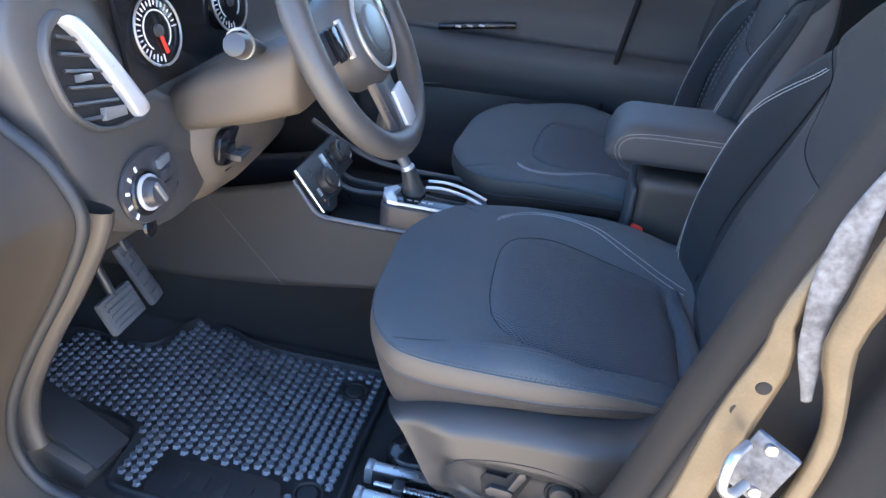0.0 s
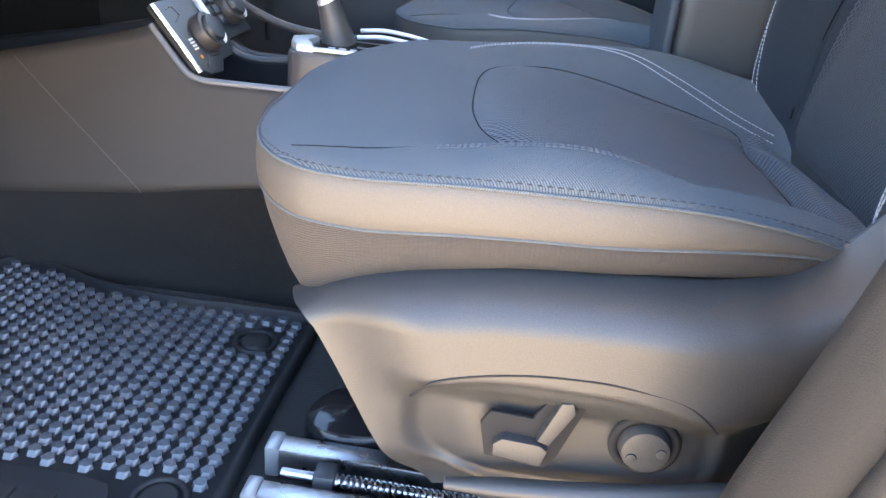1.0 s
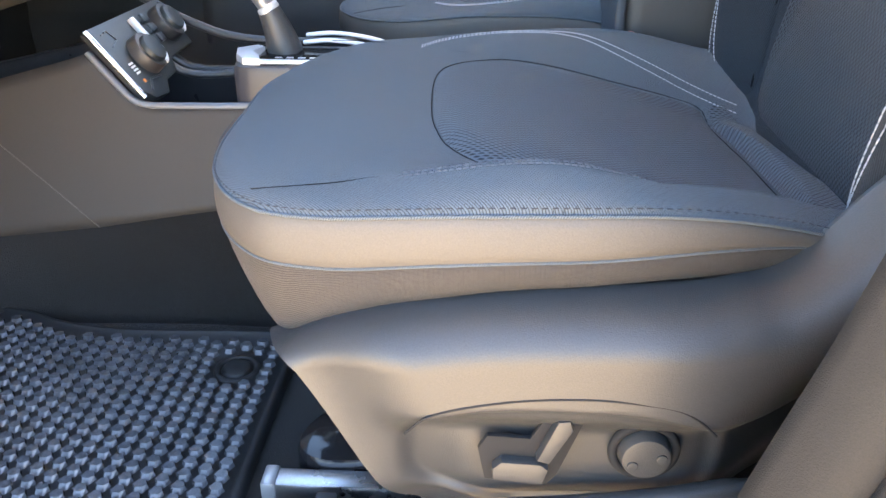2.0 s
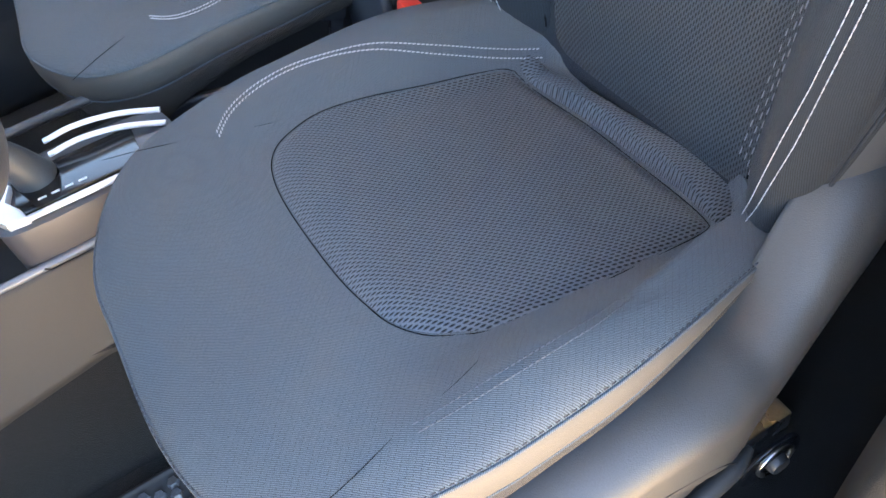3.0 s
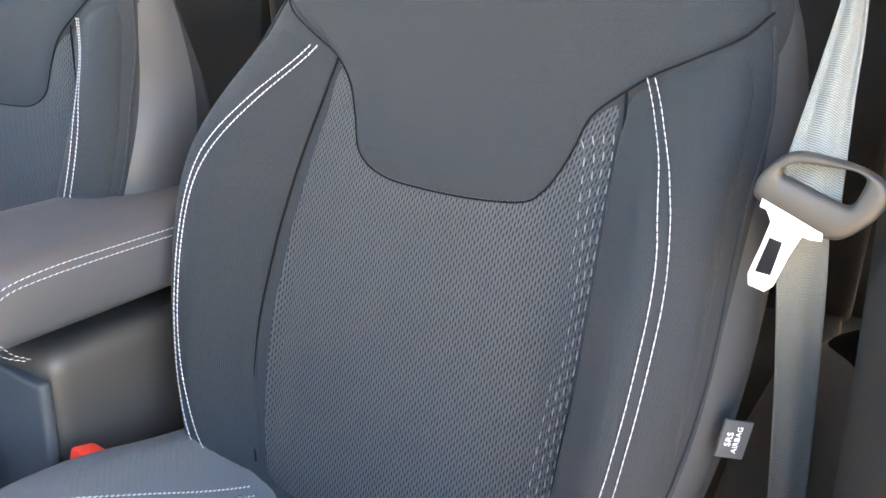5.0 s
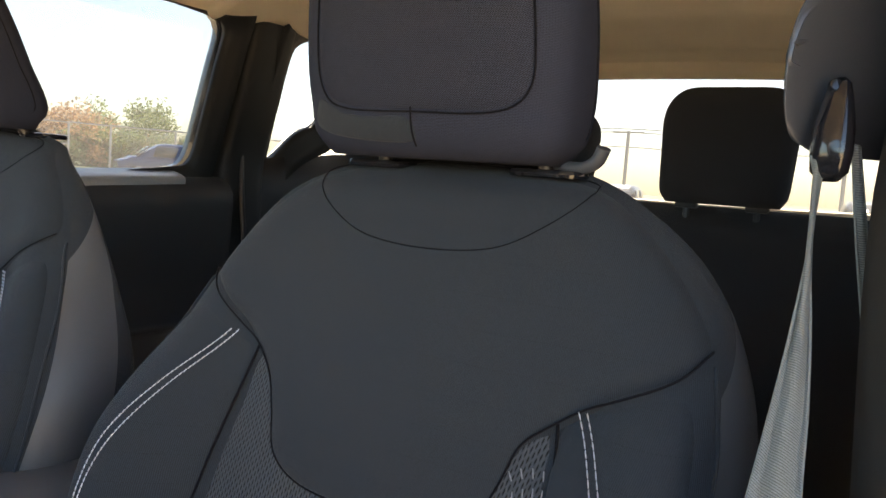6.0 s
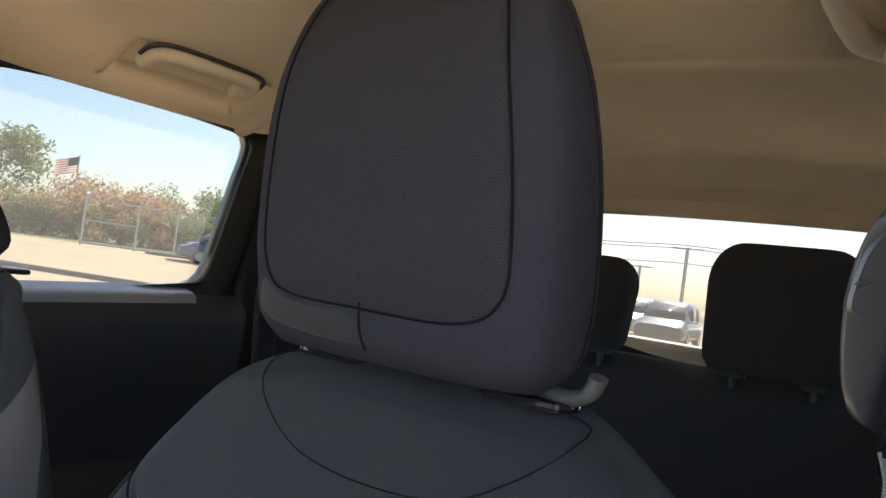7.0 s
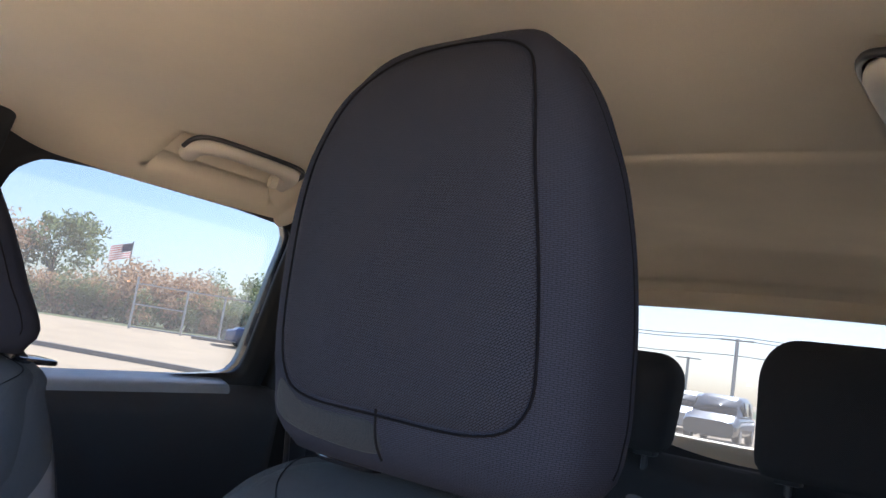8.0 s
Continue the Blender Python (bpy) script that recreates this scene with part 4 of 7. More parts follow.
# pillars
for side, tagname in ((1, "far"), (-1, "near")):
    f = (lambda pts: pts) if side > 0 else mir
    if side > 0:
        pillar("pillar_b", f([(0.60, 1.19, 0.0), (0.62, 1.19, 0.5), (0.66, 1.15, 0.92), (0.70, 1.08, 1.15), (0.72, 1.03, 1.34)]), [(0.10, 0.05), (0.08, 0.05), (0.065, 0.05), (0.06, 0.045), (0.06, 0.04)], TRIM, "dark middle door pillar")
    pillar("pillar_a", f([(-0.86, 1.16, 0.80), (-0.62, 1.13, 1.02), (-0.35, 1.07, 1.22), (-0.15, 1.03, 1.33)]), [(0.05, 0.04), (0.05, 0.04), (0.05, 0.04), (0.05, 0.04)], TRIM, "dark windscreen pillar")
    pillar("pillar_c", f([(1.60, 1.22, 0.55), (1.582, 1.21, 0.93), (1.572, 1.15, 1.12), (1.566, 1.09, 1.33)]), [(0.08, 0.05), (0.075, 0.05), (0.074, 0.05), (0.072, 0.05)], TRIM, "dark rear door pillar")
    pillar("pillar_d", f([(2.28, 1.17, 0.40), (2.26, 1.15, 0.9), (2.16, 1.10, 1.1), (2.12, 1.05, 1.33)]), [(0.20, 0.07), (0.20, 0.07), (0.17, 0.06), (0.13, 0.05)], TRIM, "dark tailgate pillar")
    tagged(tube("roof_rail", f([(x, 1.115 if x > 0 else 1.115 + 0.05 * x, 1.345 - 0.05 * max(0, -x) - 0.02 * max(0, x - 1.5)) for x in np.linspace(-0.3, 2.3, 40)]), 0.036, BLACKPAINT, sides=16), "black painted roof rail", "roof rail", kind="structure")
    seal = smooth_open(f([(1.512, 1.083, 1.275), (1.524, 1.100, 1.22), (1.540, 1.122, 1.15), (1.555, 1.155, 1.02), (1.567, 1.160, 0.89), (1.583, 1.158, 0.74), (1.598, 1.158, 0.60), (1.60, 1.16, 0.40)]), 50)
    tagged(tube("door_seal", seal, 0.007, KNOB, sides=10), "black rubber seal along the rear door pillar", "door seal", kind="structure")
    # walls below the glass
    yb = lambda x: 1.20
    ruled("wall_rear_far" if side > 0 else "wall_rear_near", f([(1.52, 1.22, 0.0), (2.0, 1.2, 0.0), (2.45, 1.15, 0.0)]), f([(1.52, 1.22, 0.95), (1.9, 1.21, 1.0), (2.45, 1.15, 1.02)]), TRIM, "black cargo side trim", "side trim", thick=0.04)

# tailgate
tg = empty("tailgate", "black tailgate trim round the rear window", "tailgate", kind="structure", at=(2.4, YC, 0.0))
low = np.array([[(2.42 + 0.03 * math.cos(3 * (y - YC)), y, z) for y in np.linspace(-0.36, 1.08, 30)] for z in np.linspace(0.0, 0.925, 8)])
sheet("lower_panel", low, TRIM, tg, "black tailgate lower trim", thick=0.03)
ring_o = smooth_closed([(-0.40, 0.88), (YC, 0.86), (1.12, 0.88), (1.10, 1.10), (1.03, 1.385), (YC, 1.41), (-0.31, 1.385), (-0.38, 1.10)], 96)
ring_i = smooth_closed([(-0.27, 0.945), (-0.2, 0.935), (YC, 0.93), (0.92, 0.935), (0.99, 0.945), (0.985, 1.0), (0.93, 1.22), (0.90, 1.264), (YC, 1.277), (-0.18, 1.264), (-0.21, 1.22), (-0.265, 1.0)], 96)
tgx = lambda z: 2.44 - 0.30 * (z - 0.92)
ringm = []
for v in np.linspace(0, 1, 5):
    q = ring_o * (1 - v) + ring_i * v
    ringm.append(np.c_[tgx(q[:, 1]), q])
sheet("window_frame", np.array(ringm), LINER, tg, "beige tailgate window surround", closed_v=True, thick=0.025)
pane = np.array([np.c_[tgx(q[:, 1]) + 0.012, q] for q in (ring_i.mean(0) + (ring_i - ring_i.mean(0)) * r for r in (0.01, 0.5, 1.02))])
g = sheet("pane", pane, REARGLASS, tg, "tinted rear window", closed_v=True)


def door(name, f, x0, x1, window, label, ytop=1.165, category="car door"):
    """A car door seen from inside: padded panel, window frame with a rounded opening, and glass."""
    d = empty(name, label, category, kind="structure", at=(x0, f([(0, 1.2, 0)])[0][1], 0.0))
    belt = lambda x: np.interp(x, (x0, x1), window["belt"])
    xs = np.linspace(x0, x1, 40)
    rows = []
    prof = [(1.235, 0.0), (1.19, 0.04), (1.17, 0.12), (1.165, 0.26), (1.175, 0.30), (1.175, 0.40), (1.150, 0.44), (1.135, 0.50), (1.14, 0.56), (1.175, 0.60), (1.185, 0.72), (1.172, 0.84), (1.167, 0.965), (1.185, 0.985), (1.25, 0.985)]
    for y, v in prof:
        z = [v / 1.03 * (belt(x)) for x in xs]
        rows.append(f([(x, y, q) for x, q in zip(xs, z)]))
    # wide smooth version of the profile
    A = np.array(rows)
    t = np.linspace(0, len(prof) - 1, 60)
    P = np.stack([[np.interp(t, range(len(prof)), A[:, i, k]) for k in range(3)] for i in range(len(xs))], 0).transpose(2, 0, 1)
    sheet("door_panel", P, DOORTRIM, d, "dark moulded door panel", thick=0.03)
    wo = smooth_closed(window["outline"], 96)
    c = wo.mean(0)
    yw = lambda z: 1.235 - (z - 0.93) * 0.36
    outer = np.array([(min(max(c[0] + (p[0] - c[0]) * 1.16, x0), x1), c[1] + (p[1] - c[1]) * 1.28) for p in wo])
    rings = []
    for v in np.linspace(0, 1, 4):
        q = outer * (1 - v) + wo * v
        rings.append(f(np.c_[q[:, 0], yw(q[:, 1]) - 0.03 * (1 - v), q[:, 1]].tolist()))
    ledge = [f([(x, y, belt(x) + dz) for x in np.linspace(x0, min(x1, 1.385), 40)]) for y, dz in ((1.170, -0.055), (1.158, -0.035), (1.157, -0.016), (1.161, -0.009), (1.172, -0.003), (1.225, 0.010), (1.235, 0.0))]
    sheet("window_ledge", np.array(ledge), LEDGE, d, "satin window ledge, pale for reflected sky")
    sheet("window_frame", np.array(rings), TRIM, d, "black window frame", closed_v=True, thick=0.03)
    pan = np.array([f(np.c_[q[:, 0], yw(q[:, 1]) + 0.012, q[:, 1]].tolist()) for q in (c + (wo - c) * r for r in (0.01, 0.5, 1.03))])
    skin = [f(np.c_[q[:, 0], yw(q[:, 1]) + o, q[:, 1]].tolist()) for r, o in ((1.0, 0.016), (1.0, 0.034), (1.22, 0.034)) for q in (c + (wo - c) * r,)]
    sheet("outer_surround", np.array(skin), BLACKPAINT, d, "black outer window surround", closed_v=True)
    gl = sheet("pane", pan, TINTED if x0 > 0 else GLASS, d, "side window glass", closed_v=True)
    gl.visible_shadow = x0 > 0
    return d


keep = lambda pts: pts
rear_win = {"belt": (0.886, 0.926), "outline": [(0.80, 0.905), (0.84, 0.893), (1.1, 0.900), (1.36, 0.926), (1.43, 0.940), (1.447, 0.975), (1.446, 1.05), (1.441, 1.18), (1.438, 1.262), (1.415, 1.290), (1.36, 1.303), (1.1, 1.313), (0.90, 1.305), (0.84, 1.29), (0.80, 1.24), (0.785, 1.1), (0.785, 0.97)]}
front_win = {"belt": (0.86, 0.90), "outline": [(-0.62, 0.87), (-0.3, 0.865), (0.2, 0.88), (0.52, 0.895), (0.55, 0.93), (0.57, 1.1), (0.57, 1.25), (0.52, 1.30), (0.2, 1.31), (-0.05, 1.295), (-0.2, 1.25), (-0.45, 1.06), (-0.6, 0.92)]}
d1 = door("door_1", keep, 0.70, 1.52, rear_win, "closed far rear car door with dark trim")
tube("panel_ridge", smooth_open([(1.02, 1.170, 0.60), (1.12, 1.176, 0.675), (1.20, 1.176, 0.745), (1.27, 1.170, 0.815), (1.345, 1.167, 0.850), (1.50, 1.167, 0.862)], 40), 0.006, DOORTRIM, d1, "moulded ridge on the door panel", sides=10)
door("door_2", mir, 0.70, 1.52, rear_win, "closed near rear car door with dark trim")
d3 = door("door_3", keep, -0.97, 0.60, front_win, "closed far front car door with dark trim")
pk = np.array([[(x, 1.128 + 0.012 * (1 - math.sin(math.pi * min(1, 0.08 + v))), (0.406 + 0.233 * x) * (1 - v) + 0.16 * v) for x in np.linspace(-0.45, 0.335, 30)] for v in np.linspace(0, 1, 10)])
pocket = sheet("map_pocket", pk, DOORTRIM, d3, "slate map pocket with a raised rim", thick=0.006)
tube("pocket_rim", [(x, 1.128, 0.406 + 0.233 * x) for x in np.linspace(-0.45, 0.335, 20)], 0.005, DOORTRIM, pocket, "rounded pocket rim", sides=10)
sp = tube("switch_strip", [(-0.20, 1.128, 0.534), (-0.10, 1.127, 0.551), (0.03, 1.128, 0.571)], 0.010, PIANO, d3, "gloss black switch strip", sides=12)
for k in range(3):
    part("switch_key", box((0.018, 0.006, 0.006), 0.002, at=pose(-0.14 + 0.035 * k, 1.118, 0.546 + 0.006 * k)), SILVER, sp)
tube("door_gap", [(0.372, 1.125, 0.78), (0.360, 1.125, 0.682), (0.337, 1.125, 0.525), (0.315, 1.125, 0.357), (0.30, 1.125, 0.24)], 0.008, RECESS, d3, "dark gap at the door edge", sides=8)

# near middle pillar: slim lower trim, body side and belt guide cover
near = empty("pillar_b_near", "dark trim and black painted body of the open doorway's pillar", "pillar", kind="structure", at=(0.55, -0.42, 0.0))
edge = [(0.30, -0.440, 0.02), (0.345, -0.430, 0.18), (0.368, -0.422, 0.28), (0.402, -0.42, 0.40), (0.440, -0.42, 0.56), (0.502, -0.415, 0.78), (0.565, -0.39, 0.96), (0.61, -0.385, 1.12), (0.63, -0.38, 1.34)]
inner = [(0.44, -0.385, 0.02), (0.47, -0.375, 0.18), (0.50, -0.37, 0.28), (0.53, -0.365, 0.40), (0.57, -0.36, 0.56), (0.63, -0.345, 0.78), (0.68, -0.335, 0.96), (0.71, -0.35, 1.12), (0.72, -0.36, 1.34)]
backed = [(x + 0.36, y - 0.07, z) for x, y, z in inner]
outer = [(x + 0.035, y - 0.045, z) for x, y, z in edge]
body = [(x + 0.16, y - 0.065, z) for x, y, z in edge]
far_out = [(x + 0.32, y - 0.14, z) for x, y, z in edge]
E_, I_, K_, O_, B_, X_ = (smooth_open(c, 40) for c in (edge, inner, backed, outer, body, far_out))
mid = lambda a, b, v, push=(0, 0, 0), p=0.0: a * (1 - v) + b * v + np.array(push) * math.sin(math.pi * v) * p
sheet("pillar_trim", np.array([mid(O_, E_, v, (-0.3, -0.6, 0), 0.012) for v in np.linspace(0, 1, 7)] + [mid(E_, I_, v, (-0.5, 0.6, 0), 0.012) for v in np.linspace(0.15, 1, 8)] + [mid(I_, K_, v) for v in np.linspace(0.2, 1, 5)]), PILLAR, near, "grained dark pillar trim", thick=0.0)
seal = smooth_open([(x + 0.040, y - 0.052, z) for x, y, z in edge], 60)
tube("door_seal", seal, 0.011, PILLAR, near, "soft rubber door seal", sides=10)


def plate_between(name, left, right, mat, label, bulge=0.004):
    """A pressed panel between two upright curves."""
    A, B = smooth_open(left, 44), smooth_open(right, 44)
    return sheet(name, np.array([mid(A, B, v, (-0.6, -0.8, 0), bulge) for v in np.linspace(0, 1, 7)]), mat, near, label, thick=0.004)


plate_between("flange", [(0.66, -0.44, 1.20), (0.56, -0.46, 0.88), (0.503, -0.478, 0.720), (0.494, -0.480, 0.66), (0.472, -0.480, 0.57), (0.455, -0.480, 0.45), (0.430, -0.484, 0.28), (0.40, -0.49, 0.08)],
              [(0.665, -0.445, 1.20), (0.565, -0.465, 0.88), (0.514, -0.482, 0.705), (0.524, -0.485, 0.65), (0.515, -0.485, 0.585), (0.500, -0.487, 0.50), (0.462, -0.49, 0.30), (0.43, -0.50, 0.08)], FLANGE, "painted pillar flange, beige for light off the ground")
plate_between("flange", [(0.68, -0.46, 1.20), (0.600, -0.48, 0.95), (0.553, -0.50, 0.808), (0.546, -0.50, 0.737), (0.541, -0.50, 0.682), (0.562, -0.50, 0.625), (0.571, -0.50, 0.57), (0.563, -0.50, 0.485), (0.535, -0.50, 0.34), (0.49, -0.51, 0.08)],
              [(0.72, -0.465, 1.20), (0.640, -0.485, 0.95), (0.592, -0.505, 0.80), (0.576, -0.505, 0.740), (0.567, -0.505, 0.690), (0.582, -0.505, 0.610), (0.588, -0.505, 0.56), (0.582, -0.505, 0.485), (0.560, -0.505, 0.34), (0.515, -0.515, 0.08)], FLANGE, "painted outer pillar flange, beige for light off the ground", 0.008)
plate_between("sticker", [(0.540, -0.484, 0.870), (0.528, -0.485, 0.842), (0.516, -0.485, 0.80), (0.512, -0.486, 0.745), (0.519, -0.488, 0.69), (0.525, -0.489, 0.66), (0.546, -0.492, 0.61)],
              [(0.556, -0.486, 0.862), (0.547, -0.487, 0.830), (0.546, -0.488, 0.775), (0.541, -0.489, 0.727), (0.540, -0.490, 0.695), (0.545, -0.491, 0.662), (0.550, -0.492, 0.612)], STICKER, "long white sticker with worn print", 0.002)
sheet("body_side", np.array([mid(O_, B_, v, (1, 1, 0), 0.035) for v in np.linspace(0.0, 1, 9)] + [mid(B_, X_, v, (0, -1, 0), 0.01) for v in np.linspace(0.12, 1, 7)]), RECESS, near, "dull black recess of the door pillar")
st = part("striker_plate", box((0.052, 0.008, 0.085), 0.006, at=pose(0.528, -0.500, 0.515, 0, 14, -30)), STICKER, near, "pale worn striker plate")
tube("striker_loop", smooth_open([(0.505, -0.505, 0.548), (0.488, -0.530, 0.546), (0.484, -0.538, 0.528), (0.487, -0.538, 0.508), (0.500, -0.530, 0.498), (0.516, -0.510, 0.498)], 24), 0.006, SILVER, st, "bright bent striker loop", sides=10)
for z in (0.548, 0.486):
    part("striker_screw", drum(0.008, 0.007, 0.006, pose(0.530, -0.506, z, 90, 0, 0), 12, 0.001), STEEL, st)
part("plug", drum(0.010, 0.008, 0.006, pose(0.505, -0.488, 0.612, 90, 0, 0), 16, 0.001), RECESS, near, "round rubber plug")
part("latch_hole", drum(0.013, 0.011, 0.005, pose(0.492, -0.486, 0.575, 90, 0, 0), 18, 0.001), RECESS, near, "dark hole in the flange")
# belt height cover: a rounded shell with a framed field and a slot
GUIDE_Y = -0.308
CV = lambda a, b, o=0.0: (0.716 + 0.25 * a - 0.50 * o, -0.296 + 0.50 * o - 0.20 * a - 0.05 * max(0, b - 0.05), 1.025 + 0.64 * b)
co_ = smooth_closed([(-0.012, -0.055), (-0.030, -0.035), (-0.040, 0.0), (-0.040, 0.04), (-0.028, 0.085), (-0.002, 0.115), (0.05, 0.135), (0.11, 0.13), (0.13, 0.05), (0.11, -0.03), (0.05, -0.06)], 60)
cc_ = co_.mean(0)
cover = sheet("belt_cover", np.array([[CV(*(cc_ + (p - cc_) * r), o) for p in co_] for r, o in ((1.02, -0.10), (1.02, -0.02), (1.0, 0.012), (0.93, 0.026), (0.80, 0.034), (0.4, 0.040), (0.01, 0.041))]), COVER, near, "bulged satin belt height cover", closed_v=True)
fr2 = smooth_closed([(-0.006, 0.028), (-0.008, 0.045), (0.010, 0.078), (0.05, 0.09), (0.06, 0.032)], 40)
tube("framed_field", [CV(a, b_, 0.036) for a, b_ in fr2], 0.0022, KNOB, cover, "fine groove round the cover field", sides=6, closed=True)
slot_ = smooth_closed([(0.050, -0.030), (0.046, 0.0), (0.046, 0.030), (0.054, 0.044), (0.085, 0.050), (0.118, 0.056), (0.126, 0.02), (0.122, -0.03), (0.085, -0.045)], 40)
sheet("slot", np.array([[CV(*(slot_.mean(0) + (p - slot_.mean(0)) * r), 0.0425) for p in slot_] for r in (1.0, 0.5, 0.01)]), RECESS, cover, "dark belt slot", closed_v=True)
tube("cover_ridge", smooth_open([CV(-0.024, 0.046, 0.027), CV(0.0, 0.049, 0.036), CV(0.05, 0.055, 0.042), CV(0.12, 0.066, 0.042)], 24), 0.0028, COVER, cover, "raised ridge across the cover", sides=8)

# ---- driver's belt ----
belt = empty("seat_belt", "grey seat belt hanging beside the driver's seat", "seat belt", at=(0.69, -0.31, 0.97))
body_ = []
for z, w, d, dx in ((1.034, 0.003, 0.003, 0.010), (1.030, 0.007, 0.006, 0.008), (1.018, 0.010, 0.009, 0.004), (1.000, 0.013, 0.012, 0.0), (0.985, 0.0135, 0.012, -0.002), (0.972, 0.012, 0.010, -0.003), (0.966, 0.006, 0.005, -0.002)):
    body_.append([(0.690 + dx + d * math.cos(t) + 0.4 * w * math.sin(t), GUIDE_Y + w * math.sin(t), z) for t in np.linspace(0, 2 * math.pi, 28, endpoint=False)])
dr = sheet("d_ring", np.array(body_), PIANO, belt, "gloss black belt guide loop", closed_v=True, cap=True)
part("pivot_bolt", drum(0.005, 0.004, 0.004, pose(0.692, -0.306, 1.028, 0, -70, 20), 16, 0.001), PIANO, dr, "dull pivot bolt")


def ribbon(name, left, right, mat, parent, label="", folds=0.0, thick=0.0014):
    A, B = smooth_open(left, 40), smooth_open(right, 40)
    rows = []
    for v in np.linspace(0, 1, 17):
        p = A * (1 - v) + B * v
        d = (B - A)
        nrm = np.cross(d, np.gradient(A, axis=0))
        nrm /= np.linalg.norm(nrm, axis=1, keepdims=True) + 1e-12
        rows.append(p + nrm * (folds * math.sin(v * 9.5)))
    return sheet(name, np.array(rows), mat, parent, label, thick=thick)


ribbon("shoulder_strap", [(0.684, -0.296, 0.982), (0.6818, -0.3008, 0.9631), (0.6636, -0.3035, 0.9279), (0.644, -0.303, 0.8911), (0.6174, -0.3004, 0.8429), (0.5908, -0.2969, 0.7968), (0.5624, -0.2932, 0.7493), (0.5635, -0.2945, 0.742)],
       [(0.686, -0.307, 0.976), (0.6776, -0.3042, 0.9548), (0.6622, -0.3056, 0.9252), (0.6398, -0.3134, 0.884), (0.6118, -0.3206, 0.8353), (0.5866, -0.3247, 0.7941), (0.5624, -0.3308, 0.7334), (0.5645, -0.3312, 0.725)], WEB, belt, "folded grey webbing", 0.0026)
ribbon("return_strap", [(0.695, -0.318, 0.992), (0.705, -0.326, 0.93), (0.720, -0.340, 0.84)], [(0.699, -0.324, 0.990), (0.712, -0.334, 0.93), (0.730, -0.350, 0.84)], WEB, belt, "webbing running down into the pillar", 0.0008)
ribbon("lap_strap", [(0.568, -0.2925, 0.728), (0.605, -0.296, 0.66), (0.690, -0.300, 0.515), (0.725, -0.315, 0.30), (0.73, -0.325, 0.10)], [(0.580, -0.324, 0.722), (0.622, -0.327, 0.66), (0.708, -0.331, 0.515), (0.745, -0.343, 0.30), (0.75, -0.350, 0.10)], WEB, belt, "lap webbing falling to the sill", 0.001)
HT = Matrix.Translation((0.00624, -0.04416, 0.10716)) @ Matrix.Scale(0.88, 4)  # tongue and holder, at the strap's fold
yz = Matrix(((0, 0, 1, 0), (1, 0, 0, 0), (0, 1, 0, 0), (0, 0, 0, 1)))
plate = smooth_closed([(-0.2680, 0.7170), (-0.2725, 0.7320), (-0.2890, 0.7480), (-0.3150, 0.7470), (-0.3400, 0.7410), (-0.3550, 0.7290), (-0.3500, 0.7110), (-0.3330, 0.6935), (-0.3190, 0.6915), (-0.2970, 0.7000), (-0.2740, 0.7095)], 48)
hole = smooth_closed([(-0.286, 0.731), (-0.287, 0.737), (-0.294, 0.741), (-0.312, 0.741), (-0.329, 0.741), (-0.338, 0.737), (-0.3375, 0.728), (-0.332, 0.716), (-0.320, 0.719), (-0.306, 0.724), (-0.292, 0.729)], 48)
hold = []
for a in np.linspace(0, 2 * math.pi, 21):
    u, o = -math.cos(a), math.sin(a)
    u, o = np.sign(u) * abs(u) ** 0.7, np.sign(o) * abs(o) ** 0.7
    q = plate * (0.5 - 0.5 * u) + hole * (0.5 + 0.5 * u)
    hold.append(np.c_[0.622 - 0.009 * o + 0.06 * (q[:, 1] - 0.72), q])
hld = sheet("tongue_holder", np.array(hold) * 0.88 + np.array((0.00624, -0.04416, 0.10716)), HOLDER, belt, "dark moulded tongue holder with a belt slot", closed_v=True)
tongue = [(-0.276, 0.7135), (-0.319, 0.6955), (-0.3195, 0.6895), (-0.312, 0.6890), (-0.3065, 0.6905), (-0.3000, 0.6735), (-0.2935, 0.6500), (-0.2880, 0.6440), (-0.2760, 0.6470), (-0.2745, 0.6560), (-0.2805, 0.6800), (-0.2840, 0.6975), (-0.2800, 0.7055), (-0.2750, 0.7075)]
part("tongue", prism(tongue, 0.003, HT @ pose(0.6125, 0, 0) @ yz, 0.0008), BRIGHT, hld, "bright steel belt tongue")
part("tongue_slot", prism([(-0.2855, 0.686), (-0.2945, 0.684), (-0.2905, 0.658), (-0.2795, 0.659)], 0.0044, HT @ pose(0.6118, 0, 0) @ yz, 0.0), PIANO, hld, "slot in the tongue")
part("belt_button", drum(0.004, 0.003, 0.003, HT @ pose(0.628, -0.284, 0.733, 0, 90, 0), 12, 0.001), KNOB, belt, "small belt stop button")

